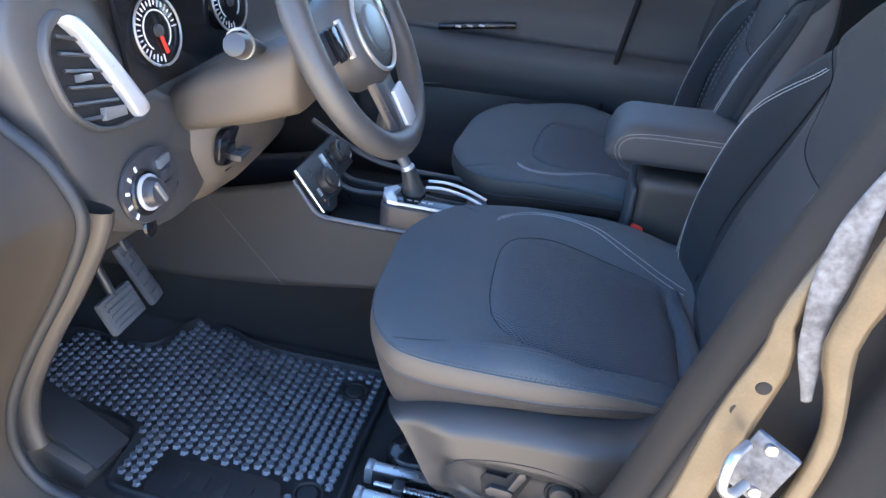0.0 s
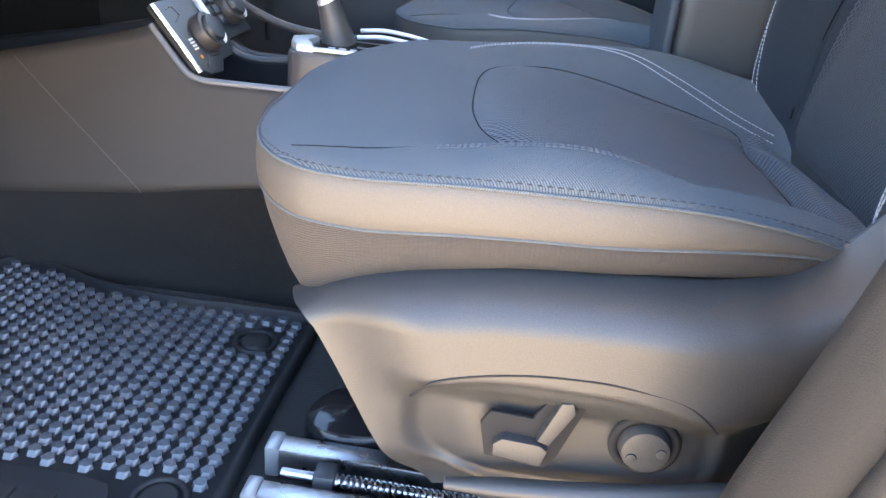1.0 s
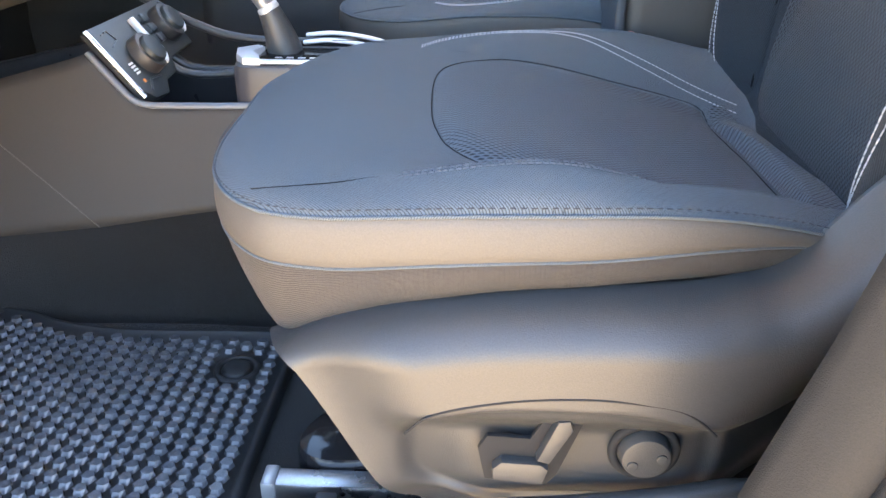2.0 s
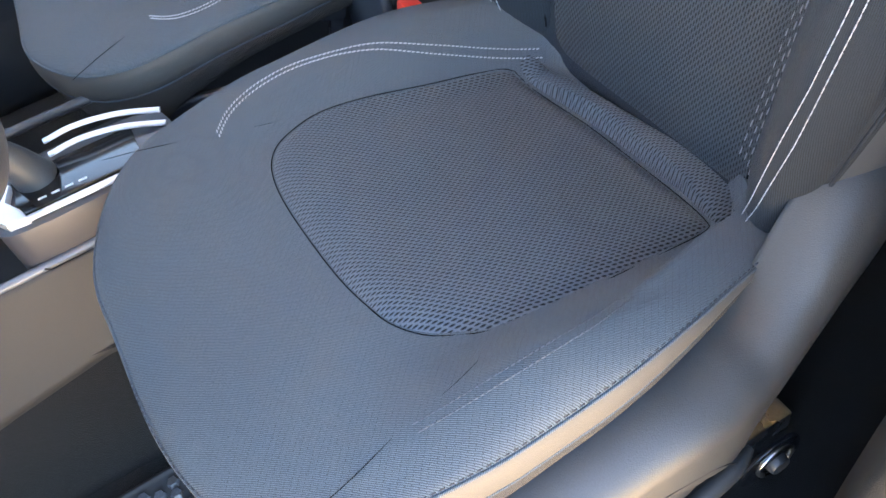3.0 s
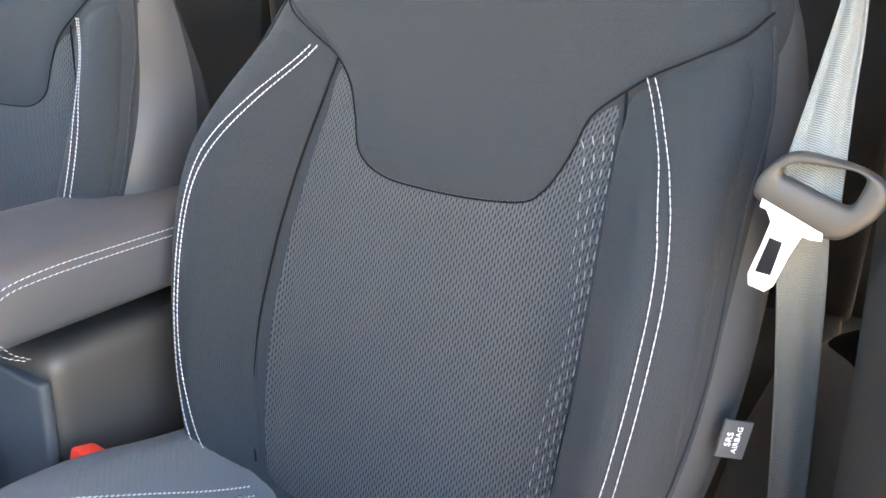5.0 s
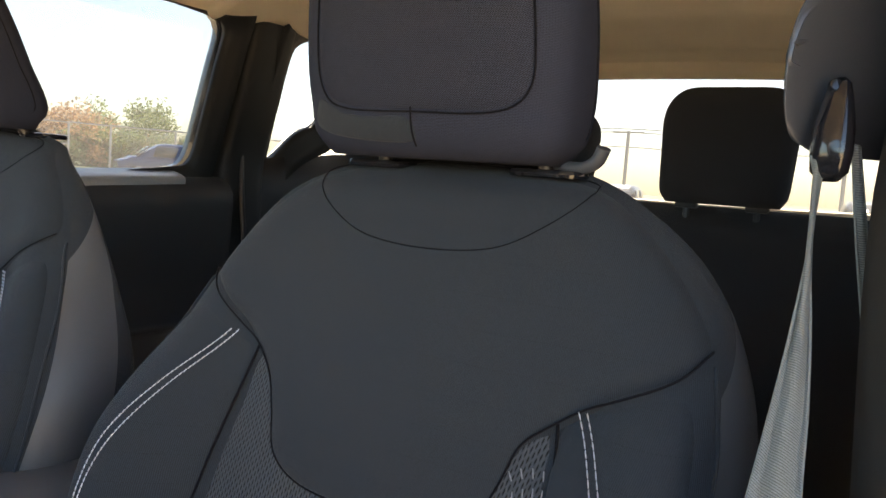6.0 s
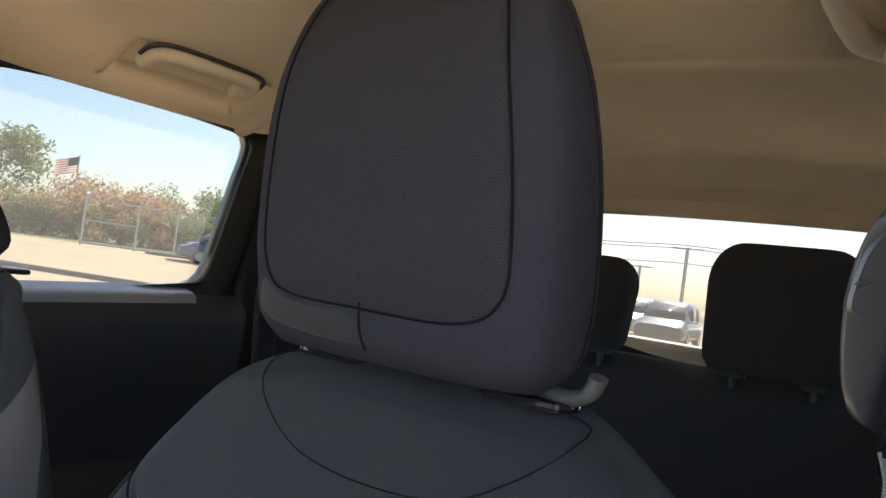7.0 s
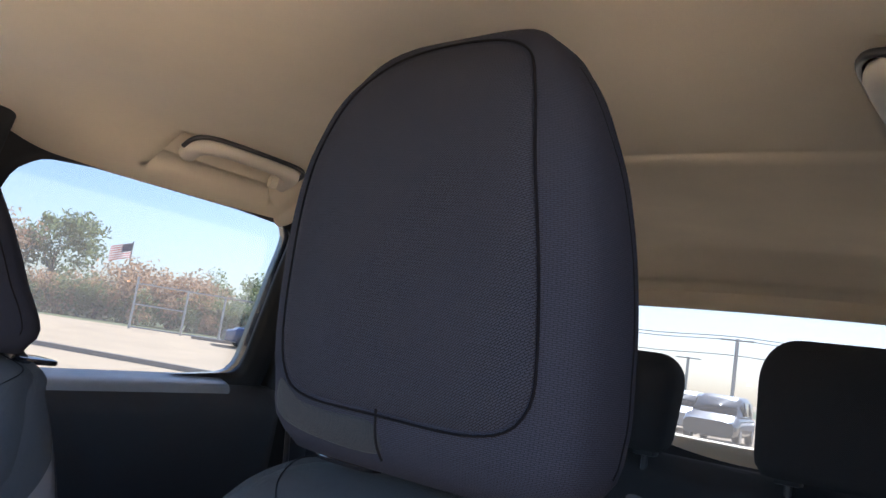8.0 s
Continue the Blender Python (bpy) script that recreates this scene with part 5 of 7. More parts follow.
# belt anchor beside the seat rail
an = part("anchor_plate", prism(smooth_closed([(-0.040, -0.016), (-0.036, 0.016), (-0.008, 0.030), (0.024, 0.026), (0.034, 0.0), (0.022, -0.026), (-0.010, -0.028)], 36).tolist(), 0.006, Matrix.Translation((0.474, -0.296, 0.119)) @ Matrix(((1, 0, 0, 0), (0, 0, -1, 0), (0, 1, 0, 0), (0, 0, 0, 1))), 0.002), PIANO, belt, "dark steel belt anchor")
part("anchor_bolt", drum(0.013, 0.011, 0.010, pose(0.474, -0.307, 0.119, 90, 0, 0), 24, 0.002), KNOB, an, "dark anchor bolt")
tube("anchor_washer", [(0.474 + 0.021 * math.cos(t), -0.303, 0.119 + 0.021 * math.sin(t)) for t in np.linspace(0, 2 * math.pi, 32, endpoint=False)], 0.0028, STEEL, an, "bright washer rim", closed=True, sides=8)

# ---- buckles ----
for y, x, z in ((0.292, 0.421, 0.384), (0.470, 0.378, 0.386)):
    b = empty("belt_buckle", "black belt buckle with a red release button", "belt buckle", "buckles", at=(x + 0.03, y, z - 0.10))
    m = pose(x, y, z, 0, 14, 0)
    part("housing", box((0.038, 0.028, 0.070), 0.006, at=m @ pose(0.006, 0, -0.035)), KNOB, b, "black plastic buckle housing")
    part("release_button", box((0.026, 0.024, 0.018), 0.004, at=m @ pose(-0.002, 0, 0.004)), REDPL, b, "red release button")
    part("stalk", box((0.020, 0.012, 0.20), 0.004, at=m @ pose(0.012, 0, -0.15)), KNOB, b, "black buckle stalk")

# ---- floor mat ----
mat_ = empty("floor_mat", "black rubber floor mat with raised studs", "floor mat", at=(-0.25, -0.1, 0.004))
mo = smooth_closed([(-0.022, 0.134), (-0.12, 0.136), (-0.26, 0.132), (-0.36, 0.145), (-0.43, 0.170), (-0.515, 0.178), (-0.56, 0.06), (-0.66, 0.055), (-0.76, 0.045), (-0.78, -0.10), (-0.72, -0.18), (-0.60, -0.16), (-0.47, -0.18), (-0.44, -0.22), (-0.43, -0.30), (-0.40, -0.335), (-0.2, -0.335), (-0.05, -0.33), (-0.018, -0.30), (-0.02, -0.1), (-0.018, 0.10)], 150)
rings = []
mc = mo.mean(0)
for r, z in ((0.01, 0.010), (0.955, 0.010), (0.962, 0.016), (0.985, 0.018), (0.997, 0.014), (1.0, 0.003)):
    rings.append(np.c_[mc + (mo - mc) * r, np.full(150, z)])
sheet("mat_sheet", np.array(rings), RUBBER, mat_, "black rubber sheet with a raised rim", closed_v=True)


def inside(p, poly, scale):
    q = mc + (poly - mc) * scale
    x, y = p
    c = False
    for i in range(len(q)):
        (x1, y1), (x2, y2) = q[i - 1], q[i]
        if (y1 > y) != (y2 > y) and x < (x2 - x1) * (y - y1) / (y2 - y1) + x1:
            c = not c
    return c


V, F = [], []
grom = [(-0.088, 0.051), (-0.080, -0.243)]
plate_zone = lambda x, y: -0.36 < x < -0.115 and y < -0.225
for i in range(39):
    for j in range(29):
        cx, cy = -0.78 + i * 0.0203, -0.33 + j * 0.0188 + (0.0094 if i % 2 else 0)
        if not inside((cx, cy), mo, 0.915) or any(math.hypot(cx - a, cy - b) < 0.036 for a, b in grom) or cx > -0.045 or plate_zone(cx, cy):
            continue
        k = len(V)
        for s_, near_y, far_y, z in ((1.0, 0.0086, 0.0086, 0.0095), (0.84, 0.0040, 0.0078, 0.0155)):
            for a in range(6):
                t = math.pi / 3 * a
                V.append((cx + 0.0090 * s_ * math.cos(t), cy + (far_y if a < 3 else near_y) * math.sin(t) / 0.866 * 0.95, z))
        for a in range(6):
            F.append((k + a, k + (a + 1) % 6, k + 6 + (a + 1) % 6, k + 6 + a))
        F.append(tuple(k + 6 + a for a in range(6)))
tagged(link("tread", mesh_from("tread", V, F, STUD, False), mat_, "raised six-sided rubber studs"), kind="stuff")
for a, b in grom:
    tube("grommet", [(a + 0.026 * math.cos(t), b + 0.026 * math.sin(t), 0.011) for t in np.linspace(0, 2 * math.pi, 36, endpoint=False)], 0.004, RUBBER, mat_, "round rubber mat eyelet", closed=True, sides=8)
    part("grommet_cap", drum(0.021, 0.018, 0.006, pose(a, b, 0.012), 32, 0.002), RUBBER, mat_, "flat eyelet cap")

# raised plate with moulded marks near the mat's rear edge
zone = smooth_closed([(-0.350, -0.325), (-0.352, -0.262), (-0.330, -0.238), (-0.24, -0.232), (-0.150, -0.234), (-0.128, -0.252), (-0.124, -0.325), (-0.24, -0.330)], 48)
mp = part("maker_plate", prism(zone.tolist(), 0.004, pose(0, 0, 0.0095), 0.001), RUBBER, mat_, "smooth raised plate with moulded marks")
for x, w in ((-0.305, 0.016), (-0.268, 0.026), (-0.228, 0.026), (-0.186, 0.026)):
    part("moulded_mark", box((w, 0.040, 0.004), 0.0015, at=pose(x, -0.282, 0.0145)), RUBBER, mp)

# ---- seat rail ----
rail = empty("seat_rail", "bright steel seat rail on the carpet", "seat rail", at=(0.15, -0.20, 0.0))
for y, z in ((-0.165, 0.022), (-0.235, 0.022)):
    part("runner", box((0.56, 0.026, 0.034), 0.004, at=pose(0.29, y, z)), STEEL, rail, "pressed steel runner")
    part("end_cap", box((0.016, 0.030, 0.038), 0.004, at=pose(0.012, y, z)), SILVER, rail, "grey rail end cap")
ax = np.linspace(0, 1, 520)
tube("spindle_thread", np.c_[0.085 + 0.35 * ax, -0.20 + 0.0065 * np.cos(ax * 2 * math.pi * 58), 0.030 + 0.0065 * np.sin(ax * 2 * math.pi * 58)], 0.0022, STEEL, rail, "threaded steel spindle", sides=6)
tube("spindle", [(0.03, -0.20, 0.030), (0.45, -0.20, 0.030)], 0.0055, STEEL, rail, "spindle core")
part("spindle_nut", box((0.022, 0.026, 0.026), 0.004, at=pose(0.075, -0.20, 0.030)), KNOB, rail, "black spindle bearing")
part("foot", prism(smooth_closed([(0.06, -0.15), (0.03, -0.12), (0.05, -0.07), (0.10, -0.06), (0.14, -0.09), (0.13, -0.14)], 30).tolist(), 0.05, pose(0, 0, 0.0), 0.014), PIANO, rail, "shiny black rail foot cover")

# ---- centre console ----
con = empty("centre_console", "dark centre console with gear lever and cubby", "console", at=(0.0, 0.36, 0.0))
side_top = lambda x: np.interp(x, (-0.80, -0.542, -0.44, -0.34, -0.318, -0.287, -0.262, -0.250, -0.232, -0.14, 0.05, 0.38, 0.66), (0.25, 0.304, 0.329, 0.356, 0.363, 0.331, 0.306, 0.300, 0.297, 0.298, 0.303, 0.300, 0.300))
sx = np.linspace(-0.80, 0.66, 147)
side_low = lambda x: np.interp(x, (-0.80, -0.53, -0.315, -0.22, -0.10, 0.66), (0.100, 0.110, 0.134, 0.150, 0.168, 0.168))
lean = lambda x, z: 0.256 - 0.303 * (0.3 - z) + 0.05 * sstep(0.05, 0.25, x)
for sgn, mat in ((1, TUNNEL), (-1, KNOB)):
    rows = []
    for v in np.linspace(0, 1, 14):
        z = side_low(sx) * (1 - v) + side_top(sx) * v
        y = lean(sx, z)
        rows.append(np.c_[sx, y if sgn > 0 else 0.74 - y, z])
    sheet("side_panel", np.array(rows), mat, con, "dark brown grained console side panel", thick=-0.012 * sgn)
    cx_ = (-0.86, -0.53, -0.315, -0.2, -0.1, 0.05, 0.3, 0.66)
    ruled("carpet_riser", [(x, 0.165 if sgn > 0 else 0.575, 0.0) for x in cx_], [(x, y if sgn > 0 else 0.74 - y, z) for x, y, z in ((x, lean(x, side_low(x)) + 0.004, side_low(x) + 0.012) for x in cx_)], CARPET, "black carpet rising to the console", "carpet", bulge=0.006)
tube("panel_joint", smooth_open([(-0.52, 0.256, 0.301), (-0.452, 0.239, 0.245), (-0.388, 0.224, 0.194), (-0.315, 0.206, 0.135)], 16), 0.0009, BAND, con, "thin panel joint", sides=6)
tube("console_edge", [(x, 0.256 - 0.303 * (0.3 - side_top(x)) + 0.05 * sstep(0.05, 0.25, x) + 0.003, side_top(x)) for x in np.linspace(-0.318, 0.12, 60)], 0.0058, EDGE_GREY, con, "dull grey edge strip", sides=10, flat=0.8)
part("tray", box((0.30, 0.20, 0.02), 0.004, at=pose(-0.12, 0.372, 0.225)), RECESS, con, "dark deep tray")
tube("tray_rim", smooth_open([(-0.275, 0.395, 0.345), (-0.245, 0.400, 0.312), (-0.20, 0.402, 0.303), (-0.12, 0.405, 0.312), (-0.02, 0.412, 0.330)], 30), 0.006, KNOB, con, "far rim of the tray", sides=10)
# climate panel
hv = pose(-0.276, 0.384, 0.346, 0, 52, 0)
panel = part("climate_panel", prism([(-0.059, -0.120), (0.046, -0.120), (0.062, -0.104), (0.066, -0.064), (0.050, -0.040), (0.048, 0.0), (0.028, 0.022), (0.026, 0.12), (-0.059, 0.12)], 0.016, hv @ pose(0, 0, -0.008), 0.004), CLIMATE, con, "tilted dark grey climate panel")
tube("panel_rim", [tuple(hv @ Vector((x, -0.1225, 0.004))) for x in np.linspace(-0.058, 0.052, 8)], 0.0042, CHROME, panel, "satin chrome panel edge", sides=8)
tube("panel_groove", [tuple(hv @ Vector((x, y, 0.0084))) for x, y in ((-0.044, -0.104), (-0.047, -0.085), (-0.030, -0.078), (-0.024, -0.100))], 0.0010, KNOB, panel, "fine raised line", sides=6)
tube("panel_step", [tuple(hv @ Vector((x, y, 0.0084))) for x, y in ((0.050, -0.100), (0.036, -0.080), (0.040, -0.050))], 0.0018, KNOB, panel, "stepped lower lip", sides=6)
for x, y, r in ((0.006, -0.050, 0.030), (-0.018, 0.074, 0.030)):
    k = part("dial", drum(r, r * 0.94, 0.020, hv @ pose(x, y, 0.016), 40, 0.003), DIALRIM, panel, "round dark dial")
    part("dial_cap", drum(r * 0.74, r * 0.68, 0.008, hv @ pose(x, y, 0.029), 36, 0.002), CLIMATE, k, "dark dial cap")
    for a0, a1 in ((0.3, 1.0), (1.25, 1.75)):
        tube("dial_arc", [tuple(hv @ Vector((x + r * 0.86 * math.cos(a), y + r * 0.86 * math.sin(a), 0.0265))) for a in np.linspace(a0, a1, 14)], 0.0030, BRIGHT, k, "bright dial arc", sides=8)
for i in range(6):
    part("button", box((0.014, 0.018, 0.008), 0.002, at=hv @ pose(-0.040 + 0.018 * (i % 3), 0.006 + 0.024 * (i // 3), 0.011)), CLIMATE, panel, "small climate button")
part("button_bar", box((0.050, 0.010, 0.010), 0.003, at=hv @ pose(-0.022, -0.008, 0.012)), BRIGHT, panel, "bright rocker button")
for i in range(4):
    part("print_bar", box((0.003, 0.012, 0.001), 0.0, at=hv @ pose(0.006 + 0.005 * i, -0.096, 0.0086)), WHITEPL, panel, "white printed mark")
part("warning_mark", box((0.005, 0.005, 0.001), 0.0, at=hv @ pose(0.034, -0.098, 0.0086)), ORANGE, panel, "orange printed mark")
# gear lever: satin base, bright arrow-shaped end, two chrome strips round a black gate
SY = -0.020
gl = part("shifter_base", prism([(x, y + SY) for x, y in smooth_closed([(-0.120, 0.305), (-0.117, 0.39), (-0.08, 0.415), (0.06, 0.412), (0.10, 0.39), (0.10, 0.31), (0.06, 0.288), (-0.09, 0.282)], 48).tolist()], 0.100, pose(0, 0, 0.252), 0.007), SHIFTBASE, con, "satin grey shifter base")
tube("base_joint", [(x, 0.268 + SY + 0.012 * (x < -0.1), 0.300) for x in (-0.105, -0.09, 0.0, 0.06)], 0.0012, RECESS, gl, "thin joint in the base", sides=6)
part("shift_plate", box((0.150, 0.078, 0.006), 0.002, at=pose(-0.018, 0.347 + SY, 0.352)), PIANO, gl, "gloss black shift plate")
part("chrome_cap", prism([(-0.128, 0.352 + SY), (-0.120, 0.318 + SY), (-0.104, 0.292 + SY), (-0.080, 0.290 + SY), (-0.086, 0.312 + SY), (-0.100, 0.336 + SY), (-0.092, 0.366 + SY), (-0.104, 0.376 + SY)], 0.014, pose(0, 0, 0.348), 0.004), BRIGHT, gl, "bright chrome arrow-shaped bezel end")
tube("chrome_strip", [(x, 0.295 + SY + 0.012 * max(0, x - 0.03) / 0.06, 0.356) for x in np.linspace(-0.085, 0.095, 20)], 0.0050, BRIGHT, gl, "bright chrome bezel strip", sides=10, flat=0.7)
for dy, dz in ((0.0, 0.0), (0.022, 0.006)):
    tube("chrome_strip", smooth_open([(-0.040, 0.388 + SY + dy, 0.362 + dz), (0.0, 0.386 + SY + dy, 0.366 + dz), (0.05, 0.378 + SY + dy, 0.362 + dz), (0.098, 0.360 + SY + dy, 0.354 + dz)], 24), 0.0046, BRIGHT, gl, "bright chrome bezel strip", sides=10, flat=0.7)
for k in range(4):
    part("gate_mark", box((0.010, 0.003, 0.001), 0.0, at=pose(-0.062 + 0.016 * k, 0.322 + SY, 0.3556)), WHITEPL, gl, "small printed mark")
LV = np.array([(-0.062, 0.345, 0.352), (-0.070, 0.342, 0.385), (-0.080, 0.338, 0.415), (-0.098, 0.332, 0.445), (-0.122, 0.322, 0.480), (-0.130, 0.316, 0.510)])
tube("lever_boot", smooth_open(LV[:3], 12), np.linspace(0.026, 0.015, 12), LEATHER, gl, "black leather lever boot", sides=16)
part("lever_collar", drum(0.016, 0.015, 0.010, pose(*LV[2], 0, -30, 0), 24, 0.003), BRIGHT, gl, "bright lever collar")
tube("lever", smooth_open(LV[2:], 20), np.linspace(0.012, 0.015, 20), SILVER, gl, "satin metal lever", sides=14)
sheet("lever_knob", np.array([[(-0.130 + dx + a * math.cos(t), 0.316 + c_ * math.sin(t), z) for t in np.linspace(0, 2 * math.pi, 24, endpoint=False)] for z, a, c_, dx in ((0.496, 0.017, 0.016, 0), (0.508, 0.022, 0.020, 0.002), (0.528, 0.026, 0.023, 0.008), (0.548, 0.027, 0.024, 0.016), (0.564, 0.022, 0.020, 0.020), (0.572, 0.010, 0.010, 0.022), (0.574, 0.002, 0.002, 0.022))]), LEATHER, gl, "dark leather gear knob", closed_v=True, cap=True)
# passenger-side tunnel shape in front
tube("tunnel_edge", smooth_open([(-0.36, 0.50, 0.42), (-0.25, 0.505, 0.36), (-0.15, 0.505, 0.335), (0.05, 0.50, 0.335)], 30), 0.007, KNOB, con, "dark far console edge", sides=10)
# armrest and its box
part("armrest_box", box((0.30, 0.150, 0.40), 0.028, 4, pose(0.555, 0.398, 0.295)), PLASTIC, con, "dark box under the armrest")
# separate strip imitates the highlight along the box's rounded corner
part("box_edge_highlight", box((0.014, 0.158, 0.34), 0.006, 3, pose(0.402, 0.398, 0.30)), VINYL, con, "strip added for the highlight on the box front")
ar = []
xs = np.linspace(0, 1, 26)
for u in xs:
    x = 0.325 + 0.345 * u
    kx = math.sqrt(max(0.02, 1 - max(0, (0.16 - u) / 0.16) ** 2.2))
    hw, hh = 0.098 * (0.80 + 0.20 * kx), 0.062 * kx
    zc = 0.552 + 0.012 * u
    ar.append([(x, 0.405 + hw * np.sign(math.cos(t)) * abs(math.cos(t)) ** 0.35, zc + hh * np.sign(math.sin(t)) * abs(math.sin(t)) ** 0.45 * (0.62 if math.sin(t) < 0 else 0.8) - (0.016 * (1 - kx))) for t in np.linspace(0, 2 * math.pi, 64, endpoint=False)])
arm = sheet("armrest", np.array(ar), VINYL, con, "padded slate vinyl armrest lid", closed_v=True, cap=True)
for d in (0, 0.008):
    pth = smooth_open([(0.384 - d * 0.6, 0.3055, 0.508), (0.366 - d, 0.3075, 0.522), (0.352 - d, 0.309, 0.550), (0.366 - d, 0.307, 0.574 + d * 0.5), (0.41, 0.306, 0.583 + d), (0.52, 0.306, 0.588 + d), (0.66, 0.306, 0.592 + d)], 120)
    stitches("stitching", pth, np.tile((0, -1.0, 0.2), (120, 1)), THREAD, arm, lean=0.6)

# ---- pedals, footrest, dash ----
ped = empty("foot_pedals", "black rubber pedals on steel arms", "pedals", at=(-0.62, 0.05, 0.03))
for x, y, z, w, h, rz in ((-0.60, 0.095, 0.165, 0.050, 0.150, 8), (-0.56, -0.035, 0.165, 0.105, 0.075, 0)):
    m = pose(x, y, z, 0, -30, rz)
    p = part("pedal_pad", box((0.018, w, h), 0.008, at=m), PEDAL, ped, "worn grey ribbed pedal pad")
    for i in range(5):
        part("rib", box((0.004, w * 0.8, 0.006), 0.0015, at=m @ pose(0.010, 0, -h * 0.34 + i * h * 0.17)), PEDAL, p)
    tube("pedal_arm", [(x - 0.012, y, z + 0.02), (x - 0.06, y - 0.005, z + 0.14), (x - 0.13, y - 0.01, z + 0.32)], 0.009, KNOB, ped, "black steel pedal arm", sides=8)
fr_ = empty("footrest", "black plastic footrest beside the pedals", "footrest", at=(-0.55, -0.27, 0.0))
part("rest_pad", box((0.20, 0.085, 0.018), 0.008, at=pose(-0.52, -0.275, 0.075, 0, 22, -8)), RUBBER, fr_, "black moulded foot rest")
part("rest_base", box((0.20, 0.10, 0.07), 0.012, at=pose(-0.54, -0.285, 0.035, 0, 14, -8)), PLASTIC, fr_)

dash = empty("dashboard", "dark soft dashboard with round vents and gauges", "dashboard", at=(-0.6, 0.36, 0.4))
prof = smooth_open([(-0.92, 0.86), (-0.75, 0.90), (-0.58, 0.895), (-0.47, 0.865), (-0.425, 0.82), (-0.415, 0.74), (-0.405, 0.66), (-0.37, 0.60), (-0.365, 0.55), (-0.39, 0.47), (-0.45, 0.41), (-0.60, 0.40), (-0.9, 0.42)], 60)
P = []
for y in np.linspace(-0.44, 1.16, 70):
    dy = abs(y - YC) / 0.8
    q = prof.copy()
    q[:, 0] -= 0.10 * dy ** 4
    P.append(np.c_[q[:, 0], np.full(60, y), q[:, 1] - 0.02 * dy ** 3])
sheet("dash_skin", np.array(P), DASH, dash, "soft dark dash skin", closed_v=True, cap=True)
# rounded dash end with vent and light switch
DN = Vector((1, 0, 0.22)).normalized()
DU = Vector((-0.22, 0, 1)).normalized()
DP = lambda y, z, o=0.0: tuple(Vector((-0.413, 0, 0.659)) + Vector((0, y, 0)) + DU * ((z - 0.659) * 1.024) + DN * o)
DM = lambda y, z, o=0.0: Matrix.Translation(DP(y, z, o)) @ Matrix(((0, DU.x, DN.x, 0), (1, 0, 0, 0), (0, DU.z, DN.z, 0), (0, 0, 0, 1)))
po = smooth_closed([(-0.33, 0.862), (-0.25, 0.872), (-0.190, 0.835), (-0.168, 0.785), (-0.146, 0.712), (-0.095, 0.664), (-0.030, 0.622), (0.004, 0.572), (0.008, 0.520), (-0.03, 0.470), (-0.10, 0.455), (-0.18, 0.462), (-0.262, 0.496), (-0.318, 0.560), (-0.356, 0.645), (-0.376, 0.73), (-0.380, 0.81)], 110)
pc = po.mean(0)
pod = sheet("dash_end", np.array([[DP(*(pc + (p - pc) * r), o) for p in po] for r, o in ((0.90, -0.10), (0.985, -0.045), (1.0, -0.02), (0.99, -0.004), (0.965, 0.008), (0.93, 0.015), (0.6, 0.018), (0.01, 0.018))]), DASH, dash, "rounded soft dash end", closed_v=True)
bz = smooth_closed([(-0.322, 0.770), (-0.300, 0.800), (-0.268, 0.806), (-0.235, 0.782), (-0.205, 0.745), (-0.168, 0.680), (-0.156, 0.652), (-0.180, 0.642), (-0.255, 0.652), (-0.305, 0.684), (-0.322, 0.73)], 70)
bc = bz.mean(0)
vp = sheet("vent_bezel", np.array([[DP(*(bc + (p - bc) * r), o) for p in bz] for r, o in ((1.13, 0.012), (1.11, 0.023), (1.05, 0.029), (0.98, 0.026), (0.955, 0.012), (0.95, 0.0))]), DASH, dash, "moulded vent bezel", closed_v=True)
sheet("vent_well", np.array([[DP(*(bc + (p - bc) * r), 0.0195) for p in bz] for r in (0.01, 0.5, 0.97)]), RECESS, vp, "dark vent well", closed_v=True)
for k in range(6):
    z0 = 0.664 + 0.022 * k
    tube("vent_slat", [DP(-0.308 + 0.002 * k, z0 + 0.014, 0.022), DP(-0.205 - 0.006 * k, z0 - 0.006, 0.022)], 0.003, KNOB, vp, "thin vent slat", sides=6)
bar = smooth_closed([(-0.286, 0.806), (-0.262, 0.808), (-0.240, 0.790), (-0.205, 0.742), (-0.172, 0.690), (-0.152, 0.655), (-0.158, 0.644), (-0.182, 0.645), (-0.200, 0.676), (-0.232, 0.730), (-0.262, 0.778)], 60)
sheet("vent_bar", np.array([[DP(*(bar.mean(0) + (p - bar.mean(0)) * r), o) for p in bar] for r, o in ((1.0, 0.010), (1.0, 0.026), (0.97, 0.031), (0.8, 0.033), (0.3, 0.034), (0.01, 0.034))]), BRIGHT, vp, "bright silver vent bar", closed_v=True)
part("vent_tab", prism([(-0.026, -0.010), (0.024, -0.016), (0.026, -0.002), (-0.022, 0.008)], 0.010, DM(-0.232, 0.672, 0.020), 0.002), SILVER, vp, "small vent tab")
part("vent_tab", prism([(-0.014, -0.006), (0.014, -0.009), (0.014, 0.0), (-0.012, 0.005)], 0.010, DM(-0.272, 0.730, 0.020), 0.002), SILVER, vp, "small vent tab")
ls = DM(-0.196, 0.542, 0.018)
lo = smooth_closed([(-0.078, 0.012), (-0.050, 0.045), (0.0, 0.056), (0.052, 0.044), (0.076, 0.008), (0.064, -0.030), (0.02, -0.052), (-0.035, -0.050), (-0.070, -0.025)], 48).tolist()
lp = part("light_switch", prism(lo, 0.010, ls, 0.005), KNOB, dash, "moulded headlamp switch panel")
